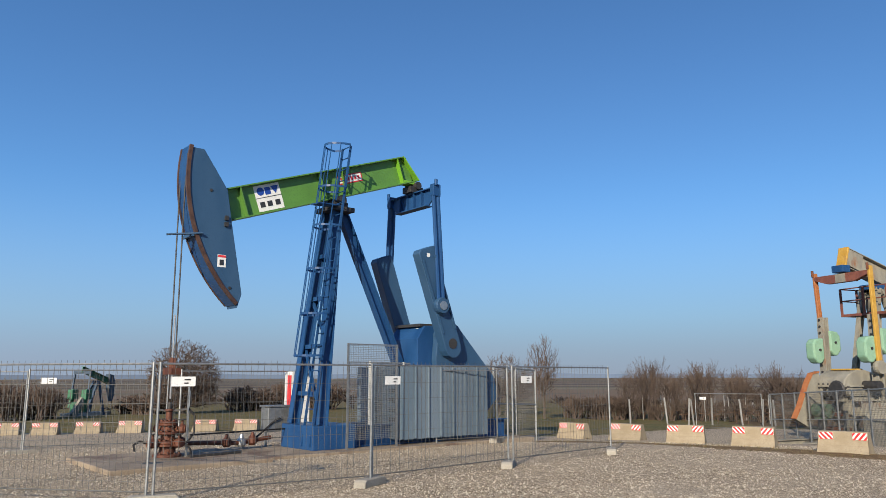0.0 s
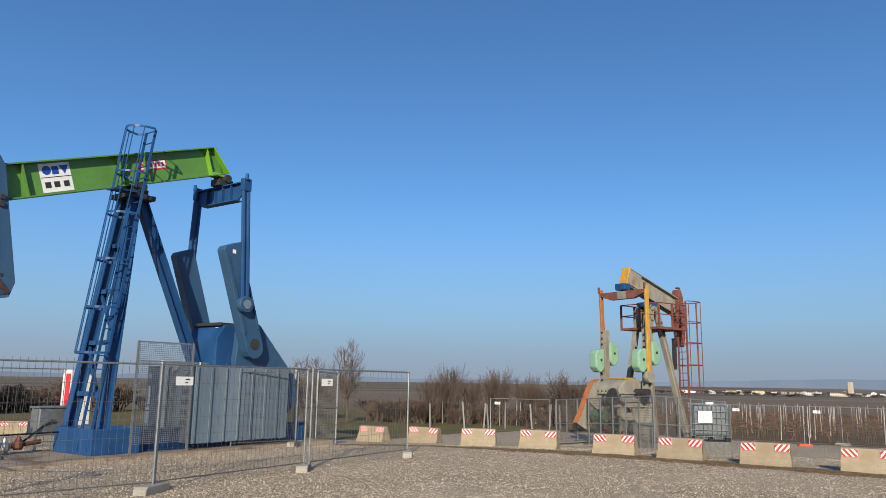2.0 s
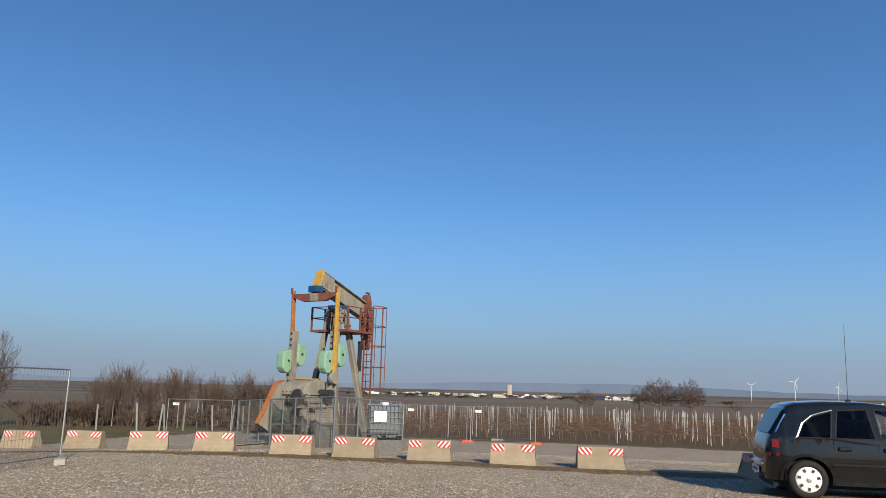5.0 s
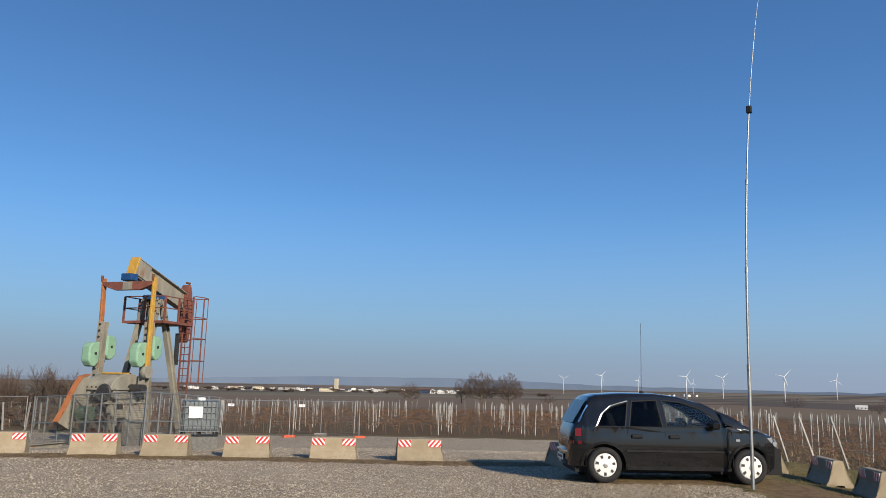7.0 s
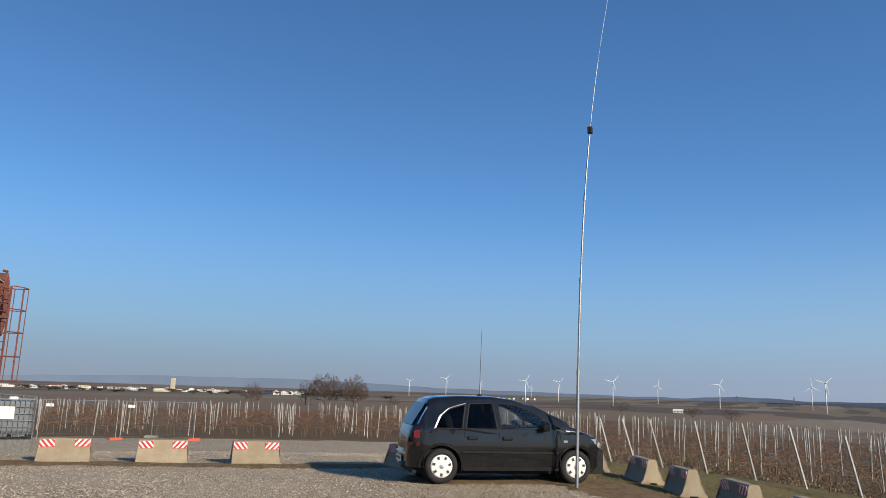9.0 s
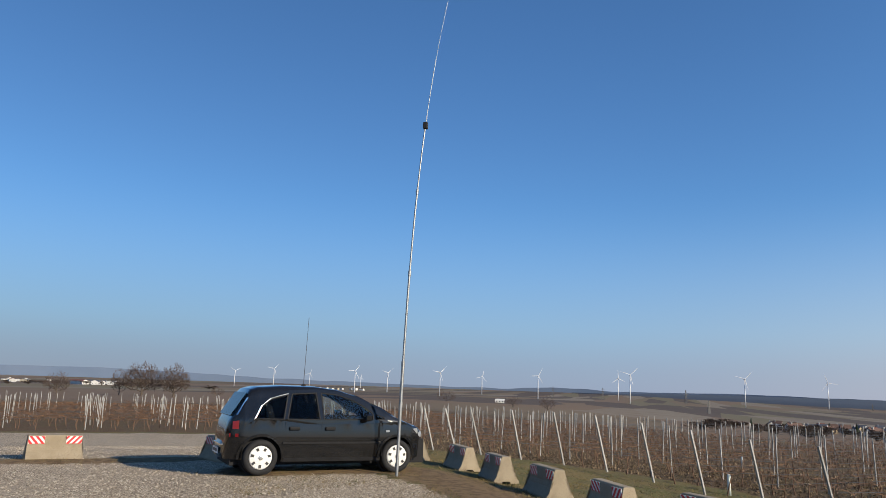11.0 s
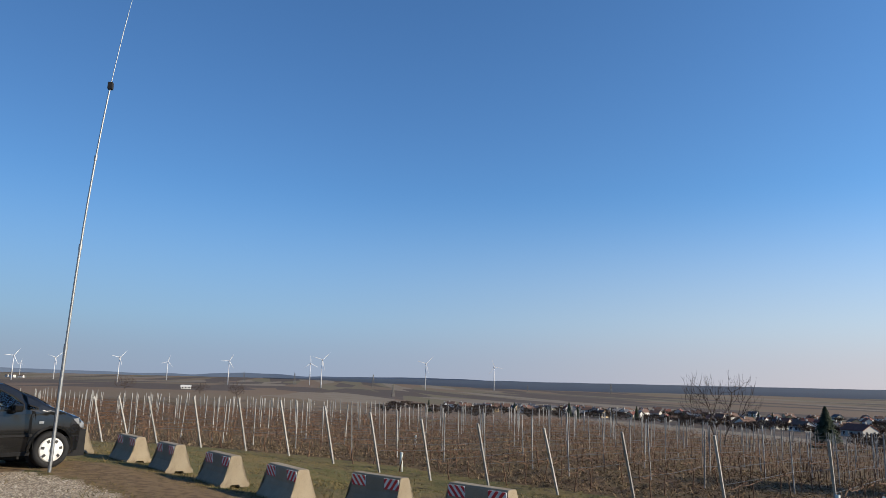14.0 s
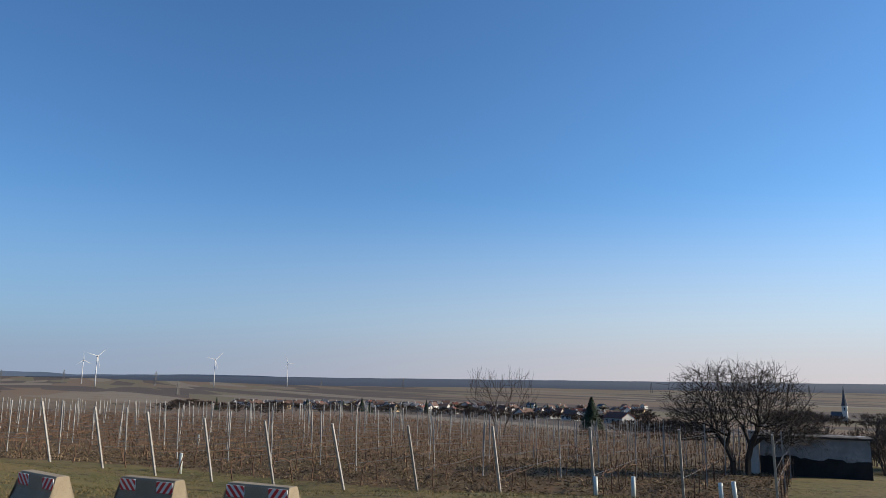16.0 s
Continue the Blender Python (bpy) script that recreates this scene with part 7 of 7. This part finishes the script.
for az, hub, base, turn in ((-60.64, 0.7, -0.45, 62), (-63.45, 0.95, -0.38, 40), (-66.1, 0.66, -0.3, 20), (-69.5, 0.98, -0.73, 33), (-69.95, 0.5, -0.3, 10), (-71.98, 0.92, -0.54, 48), (-76.0, 1.06, -0.72, 42), (-79.22, 0.86, -0.46, 15),
                             (-83.48, 1.04, -0.67, 28), (-89.42, 1.02, -0.58, -5), (-90.28, 1.31, -0.8, 46), (-98.2, 1.22, -0.75, 44), (-103.45, 1.08, -0.67, -22)):
    make_turbine(az, hub, base, turn)


def make_pylon(az, d, h):
    x, y = polar(az, d)
    t = thing("power_pylon", "grey lattice power pylon on the plain", "pylon", pose(x, y, ground_z(x, y), 0, 0, -az + 20), group="power pylons")
    bm = B()
    w = h * 0.09
    for sx in (-1, 1):
        for sy in (-1, 1):
            bar(bm, (sx * w, sy * w, 0), (sx * w * 0.15, sy * w * 0.15, h), 0.5, 0.5)
    n = 7
    for k in range(n):
        a, b = w * (1 - 0.85 * k / n), w * (1 - 0.85 * (k + 1) / n)
        for s in (-1, 1):
            bar(bm, (-a, s * a, h * k / n), (b, s * b, h * (k + 1) / n), 0.3, 0.3)
            bar(bm, (a, s * a, h * k / n), (-b, s * b, h * (k + 1) / n), 0.3, 0.3)
    part("lattice", bm, WIRE, t)
    for z, l in ((0.72, 0.2), (0.86, 0.15)):
        part("cross_arm", bar(B(), (-h * l, 0, h * z), (h * l, 0, h * z), 0.5, 0.5), WIRE, t)


for az, d, h in ((-112.2, 3300, 44), (-94.2, 3200, 56), (-88.3, 3200, 52), (-95.75, 1500, 26), (-130.8, 3000, 44), (-141.3, 2400, 36), (-84.6, 3000, 46), (-106.0, 3400, 26)):
    make_pylon(az, d, h)


# ---- houses, halls and towers in the distance ----
WALLS = [surf("render_" + n, c, tuple(v * 0.93 for v in c), 0.4, 0.85, 0, 0.0) for n, c in (("white", (0.58, 0.57, 0.54)), ("cream", (0.45, 0.4, 0.3)), ("grey", (0.38, 0.37, 0.35)), ("ochre", (0.5, 0.38, 0.22)))]
ROOFS = [surf("tile_" + n, c, tuple(v * 0.75 for v in c), 0.8, 0.85, 0, 0.0) for n, c in (("red", (0.17, 0.06, 0.04)), ("brown", (0.13, 0.075, 0.055)), ("slate", (0.08, 0.085, 0.10)))]
PANE = surf("dark_pane", (0.03, 0.035, 0.045), (0.04, 0.045, 0.055), 1, 0.15, 0, 0.0)


def make_house(x, y, yaw, l, w, h, rise, wall, roof, label, chimney=True):
    z = min(ground_z(x + dx, y + dy) for dx in (-l / 2, l / 2) for dy in (-w / 2, w / 2))
    t = thing("house", label, "house", pose(x, y, z, 0, 0, yaw), group="village houses")
    bm = box(B(), -l / 2, l / 2, -w / 2, w / 2, -0.5, h)
    for sx in (-1, 1):
        vs = [bm.verts.new((sx * (l / 2 - 0.01), yy, zz)) for yy, zz in ((-w / 2, h), (w / 2, h), (0, h + rise * 0.95))]
        bm.faces.new(vs)
    part("wall", bm, wall, t)
    o = 0.4
    bm = B()
    for s in (-1, 1):
        a = [(-l / 2 - o, 0, h + rise), (l / 2 + o, 0, h + rise), (l / 2 + o, s * (w / 2 + o), h - rise * o / (w / 2)), (-l / 2 - o, s * (w / 2 + o), h - rise * o / (w / 2))]
        lo = [bm.verts.new(p) for p in a]
        hi = [bm.verts.new((p[0], p[1], p[2] + 0.2)) for p in a]
        bm.faces.new(lo)
        bm.faces.new(hi[::-1])
        for i in range(4):
            bm.faces.new((lo[i], lo[(i + 1) % 4], hi[(i + 1) % 4], hi[i]))
    rf = part("roof", bm, roof, t)
    if chimney:
        part("chimney", box(B(), l * 0.2, l * 0.2 + 0.7, 0.5, 1.2, h + rise * 0.5, h + rise + 0.9), WALLS[2], rf)
    n = max(2, int(l / 3))
    for s in (-1, 1):
        for k in range(n):
            cx = -l / 2 + l * (k + 0.5) / n
            for zz in ((1.0,) if h < 4 else (1.0, 3.7)):
                part("window", box(B(), cx - 0.55, cx + 0.55, s * w / 2 - 0.04, s * w / 2 + 0.04, zz, zz + 1.3), PANE, t)
    for s in (-1, 1):
        for yy in (-w / 4, w / 4):
            part("window", box(B(), s * l / 2 - 0.04, s * l / 2 + 0.04, yy - 0.5, yy + 0.5, 1.1, 2.4), PANE, t)
    return t


rng = random.Random(12)
for k in range(96):
    az = -99.5 - 31 * ((k + rng.random() * 2) / 97)
    near = smooth01((-az - 98) / 20)
    d = rng.uniform(560, 1000) * (1 - near) + (400 + 560 * rng.random() ** 1.2) * near
    x, y = polar(az, d)
    wi, ri = rng.choice((0, 0, 0, 1, 2, 3)), rng.choice((0, 1, 1, 1, 2, 2))
    make_house(x, y, rng.uniform(0, 180), rng.uniform(6, 12), rng.uniform(5, 8), rng.choice((2.6, 2.8, 3.6)), rng.uniform(1.7, 2.6), WALLS[wi], ROOFS[ri],
               ("white", "cream", "grey", "ochre")[wi] + " rendered village house with a " + ("red tile", "brown tile", "dark slate")[ri] + " roof")
for az, d, l, w, h, wi, ri in ((-125.0, 400, 10, 7, 3.0, 0, 1), (-128.4, 350, 11, 8, 3.0, 2, 0), (-123.4, 430, 9, 7, 2.8, 0, 2), (-121.2, 470, 10, 7, 2.8, 1, 1)):
    x, y = polar(az, d)
    make_house(x, y, -az + 60, l, w, h, 2.2, WALLS[wi], ROOFS[ri], ("white", "cream", "grey", "ochre")[wi] + " village house below the vineyard with a " + ("red", "brown", "slate")[ri] + " roof")
for k in range(64):
    az = rng.choice((-34.5, -37.5, -41.0, -43.0, -46.0, -47.0, -51.0, -52.5)) + rng.gauss(0, 0.9)
    d = rng.uniform(1250, 2500)
    x, y = polar(az, d)
    wi = rng.choice((0, 0, 0, 0, 1, 2))
    make_house(x, y, rng.uniform(0, 180), rng.choice((8, 9, 11, 14, 26, 45)), rng.uniform(7, 12), rng.uniform(3.5, 6.5), rng.uniform(0.8, 2.0), WALLS[wi], ROOFS[rng.choice((0, 1, 2, 2))], ("white", "cream", "grey", "ochre")[wi] + " low building of the far town", False)
for k in range(12):
    az = -64.5 - 6 * ((k + rng.random()) / 12)
    x, y = polar(az, rng.uniform(2300, 2900))
    make_house(x, y, -az + rng.uniform(-20, 20), rng.uniform(8, 20), rng.uniform(7, 10), rng.uniform(4, 8), 1.2, WALLS[rng.choice((0, 0, 1))], ROOFS[1], "pale block of a distant town", False)
x, y = polar(-80.6, 760)
make_house(x, y, 80 + 18, 9, 7, 2.2, 1.6, WALLS[0], WALLS[0], "small white field barn with a pale roof", False)


def make_tower():
    x, y = polar(-43.37, 1500)
    t = thing("water_tower", "tall cream concrete tower above the town", "tower", on_ground(x, y, 20))
    part("shaft", box(B(), -3.4, 3.4, -3.0, 3.0, -1, 23.4), WALLS[1], t)
    part("cap", box(B(), -3.55, 3.55, -3.15, 3.15, 23.4, 24.4), WALLS[1], t)
    for k in range(5):
        part("window", box(B(), -0.4, 0.4, -3.04, -3.0, 3 + 4 * k, 4.2 + 4 * k), PANE, t)


make_tower()


def make_church():
    x, y = polar(-143.35, 640)
    t = thing("church", "white church tower with a tall dark pointed spire above the roofs", "church", on_ground(x, y, 30))
    part("nave", box(B(), 1.9, 9, -3.4, 3.4, -1, 3.0), WALLS[0], t)
    bm = prism(B(), [(-3.8, 3.0), (3.8, 3.0), (0, 6.6)], 1.2, 9.4)
    for v in bm.verts:
        v.co = Vector((v.co.y, v.co.x, v.co.z))
    part("nave_roof", bm, ROOFS[2], t)
    part("tower", box(B(), -1.8, 1.8, -1.8, 1.8, -1, 11), WALLS[0], t)
    part("spire", lathe(B(), [(2.5, 11), (1.8, 13), (1.35, 15.2), (0.1, TIP_Z - ground_z(x, y))], 8, Matrix.Rotation(radians(22.5), 4, "Z")), ROOFS[2], t)
    for turn in (0, 90, 180, 270):
        m = Matrix.Rotation(radians(turn), 4, "Z")
        part("window", box(B(), -0.45, 0.45, -1.86, -1.8, 7.4, 9.8, m), PANE, t)


TIP_Z = 0.2
make_church()


# ---- the walled hut beyond the fruit tree ----
def make_wall_hut():
    x, y = polar(-141.1, 31)
    t = thing("hut", "low white plastered hut in shade with a dark mossy roof edge", "hut", pose(x, y, ground_z(x, y) + 0.22, 0, 0, -141))
    part("wall", box(B(), -1.85, 1.75, 0.0, 2.4, -0.7, 1.14), surf("stained_plaster", (0.2, 0.205, 0.21), (0.33, 0.33, 0.325), 1.6, 0.9, 0, 0.2, 40, patch=(0.12, 0.115, 0.105), patch_at=(0.5, 0.66)), t)
    rng = random.Random(4)
    bm = B()
    n = 24
    # a thin dark sheet with an uneven top edge covers the lower wall
    low = [bm.verts.new((-1.86 + 3.62 * k / n, -0.04, -0.7)) for k in range(n + 1)]
    top = [bm.verts.new((-1.86 + 3.62 * k / n, -0.02, 0.5 - 0.16 * k / n + rng.uniform(-0.07, 0.07))) for k in range(n + 1)]
    back = [bm.verts.new((v.co.x, 0.01, v.co.z)) for v in top]
    for k in range(n):
        bm.faces.new((low[k], low[k + 1], top[k + 1], top[k]))
        bm.faces.new((top[k], top[k + 1], back[k + 1], back[k]))
    part("lower_wall", bm, surf("dark_lower_wall", (0.009, 0.009, 0.009), (0.022, 0.021, 0.02), 2, 0.9, 0, 0.3, 40), t, "dark lower wall")
    bm = B()
    last = None
    for k in range(n + 1):
        x, h = -1.92 + 3.76 * k / n, rng.uniform(0.06, 0.085)
        ring = [bm.verts.new(p) for p in ((x, -0.09, 1.13), (x, -0.07, 1.13 + h), (x, 2.45, 1.06 + h), (x, 2.47, 1.05))]
        if last:
            for i in range(4):
                bm.faces.new((last[i], ring[i], ring[(i + 1) % 4], last[(i + 1) % 4]))
        else:
            bm.faces.new(ring)
        last = ring
    bm.faces.new(last[::-1])
    part("roof", bm, surf("tar_roof", (0.022, 0.018, 0.015), (0.045, 0.036, 0.028), 6, 0.9, 0, 0.4, 30), t)
    part("corner_pillar", box(B(), -2.2, -1.9, -0.12, 0.2, -0.7, 1.35), surf("white_pillar", (0.42, 0.42, 0.41), (0.5, 0.5, 0.48), 3, 0.85), t, "white plastered corner pillar")


make_wall_hut()
spots = []
rng = random.Random(33)
for k in range(34):
    spots.append((*polar(-140.5 - rng.uniform(0, 10), rng.uniform(38, 52)), rng.uniform(1.4, 2.7), rng.uniform(1.2, 2.2)))
for k in range(30):
    spots.append((*polar(-138.5 - rng.uniform(0, 8), rng.uniform(420, 600)), rng.uniform(4.0, 8.0), rng.uniform(6, 12)))
for k in range(14):
    spots.append((*polar(-128 - rng.uniform(0, 6), rng.uniform(95, 130)), rng.uniform(1.5, 3.0), rng.uniform(2, 3.5)))
make_thicket("garden_scrub", "dark tangled bare garden shrubs", spots, 41, 0.42, 6, HEDGE)
spots = []
for k in range(210):
    az = -95.0 - 36 * rng.random()
    spots.append((*polar(az, 330 + 500 * rng.random() ** 1.3), rng.uniform(2.5, 5.5), rng.uniform(4, 9)))
for k in range(120):
    spots.append((*polar(-30 - 30 * rng.random(), rng.uniform(900, 2200)), rng.uniform(2.5, 6.0), rng.uniform(5, 16)))
make_thicket("village_trees", "dark bare trees and bushes among the far houses", spots, 43, 0.5, 7, HEDGE)

# ---- the green pump jack far beyond the lot ----
def make_far_pump():
    x, y = polar(24.7, 62)
    t = thing("distant_pump_jack", "dark green pump jack beyond the lot's barriers", "pump jack", on_ground(x, y, 80))
    G = surf("dark_green_paint", (0.02, 0.10, 0.05), (0.03, 0.14, 0.07), 2, 0.5)
    BL = surf("blue_black_paint", (0.02, 0.04, 0.07), (0.03, 0.06, 0.10), 2, 0.5)
    for s in (-1, 1):
        part("post_leg", bar(B(), (0.2, s * 0.6, 0), (0, s * 0.15, 2.5), 0.14, 0.16), BL, t)
        part("rear_leg", bar(B(), (-1.5, s * 0.4, 0.2), (-0.1, s * 0.15, 2.5), 0.14, 0.16), BL, t)
        part("pitman_arm", bar(B(), (-1.7, s * 0.6, 3.1), (-1.9, s * 0.7, 1.2), 0.1, 0.12), BL, t)
        part("crank_arm", bar(B(), (-2.1, s * 0.55, 0.6), (-1.75, s * 0.55, 1.9), 0.12, 0.35), G, t)
        part("counterweight", box(B(), -2.2, -1.5, s * 0.55 - 0.2, s * 0.55 + 0.2, 1.2, 1.9), G, t, bevel=0.05)
    part("walking_beam", ibeam(B(), (-1.8, 0, 3.35), (1.5, 0, 2.45), 0.24, 0.42, 0.03), G, t)
    part("equalizer", bar(B(), (-1.7, -0.7, 3.1), (-1.7, 0.7, 3.1), 0.15, 0.22, (1, 0, 0)), BL, t)
    part("horse_head", prism(B(), [(1.3, 3.0), (1.75, 2.95), (2.05, 2.3), (2.0, 1.5), (1.75, 0.95), (1.4, 2.0)], -0.18, 0.18), BL, t)
    part("gear_box", box(B(), -2.3, -1.5, -0.4, 0.4, 0.3, 1.0), G, t, bevel=0.05)
    part("skid", box(B(), -3.0, 1.0, -0.6, 0.6, -0.1, 0.25), FOOT, t)
    part("belt_guard", bar(B(), (-3.2, -0.5, 0.1), (-2.2, -0.5, 1.2), 0.2, 0.5), PALE, t, "pale belt guard")
    part("rod", tube(B(), (1.95, 0, 0), (1.95, 0, 1.5), 0.03, 6), CABLE, t)


make_far_pump()

# ---- hazy hills on the horizon ----
def make_hills():
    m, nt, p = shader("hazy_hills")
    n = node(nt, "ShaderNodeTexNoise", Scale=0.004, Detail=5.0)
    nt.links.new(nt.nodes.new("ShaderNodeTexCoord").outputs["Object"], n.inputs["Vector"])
    # aerial haze over the hills is put straight into this blue-grey
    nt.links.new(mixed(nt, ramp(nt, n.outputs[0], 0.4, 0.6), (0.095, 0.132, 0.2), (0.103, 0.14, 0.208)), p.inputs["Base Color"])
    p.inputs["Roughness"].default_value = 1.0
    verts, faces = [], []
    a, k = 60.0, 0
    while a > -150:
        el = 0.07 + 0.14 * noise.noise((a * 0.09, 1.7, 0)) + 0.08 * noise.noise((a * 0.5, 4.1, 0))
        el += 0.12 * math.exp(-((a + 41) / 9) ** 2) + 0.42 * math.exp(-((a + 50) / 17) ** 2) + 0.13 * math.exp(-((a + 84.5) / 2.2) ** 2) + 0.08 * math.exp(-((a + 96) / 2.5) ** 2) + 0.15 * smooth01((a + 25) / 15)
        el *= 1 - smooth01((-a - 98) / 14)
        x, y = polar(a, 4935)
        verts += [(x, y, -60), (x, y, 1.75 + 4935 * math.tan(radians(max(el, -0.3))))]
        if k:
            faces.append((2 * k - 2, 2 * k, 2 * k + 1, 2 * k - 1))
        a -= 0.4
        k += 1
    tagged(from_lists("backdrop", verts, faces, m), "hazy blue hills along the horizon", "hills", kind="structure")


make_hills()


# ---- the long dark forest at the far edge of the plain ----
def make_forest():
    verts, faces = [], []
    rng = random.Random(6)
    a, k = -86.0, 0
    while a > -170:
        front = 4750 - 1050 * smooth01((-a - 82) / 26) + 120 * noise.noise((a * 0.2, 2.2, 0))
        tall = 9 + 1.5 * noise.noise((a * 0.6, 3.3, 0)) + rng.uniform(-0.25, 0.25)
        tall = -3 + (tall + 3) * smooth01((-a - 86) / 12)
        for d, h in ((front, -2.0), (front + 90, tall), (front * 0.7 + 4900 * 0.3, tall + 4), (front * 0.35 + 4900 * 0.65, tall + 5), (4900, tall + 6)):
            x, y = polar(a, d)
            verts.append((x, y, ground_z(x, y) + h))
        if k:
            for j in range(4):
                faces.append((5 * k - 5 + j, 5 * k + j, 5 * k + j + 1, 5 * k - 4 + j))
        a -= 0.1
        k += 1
    # the base colour is shifted towards blue to stand for distance haze
    m = surf("hazed_forest", (0.026, 0.04, 0.064), (0.032, 0.047, 0.072), 0.004, 0.95, 0, 0.0)
    tagged(from_lists("hazed_forest", verts, faces, m, smooth=True), "dark forest belt at the plain's far edge, tinted blue for haze", "forest", kind="stuff")


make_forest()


# ---- plastic guards round young vines ----
def make_guard(az, d, h, lean):
    x, y = polar(az, d)
    ob = emit(lathe(B(), [(0.05, -0.03), (0.05, h), (0.043, h), (0.043, h - 0.03)], 10), "vine_guard", GUARD, smooth=True)
    ob.matrix_basis = pose(x, y, ground_z(x, y), 0, lean, 0)
    tagged(ob, "pale plastic guard tube round a young vine", "vine guard", group="vine guards")


GUARD = surf("pale_plastic", (0.5, 0.55, 0.5), (0.58, 0.6, 0.56), 6, 0.5, 0, 0.0)
for az, d, h, lean in ((-126.4, 18.6, 0.5, 2), (-129.0, 18.8, 0.55, -1), (-134.9, 18.8, 0.5, 3), (-135.8, 18.9, 0.55, 5), (-96.6, 24.5, 0.6, 3), (-97.6, 36, 0.55, 0)):
    make_guard(az, d, h, lean)
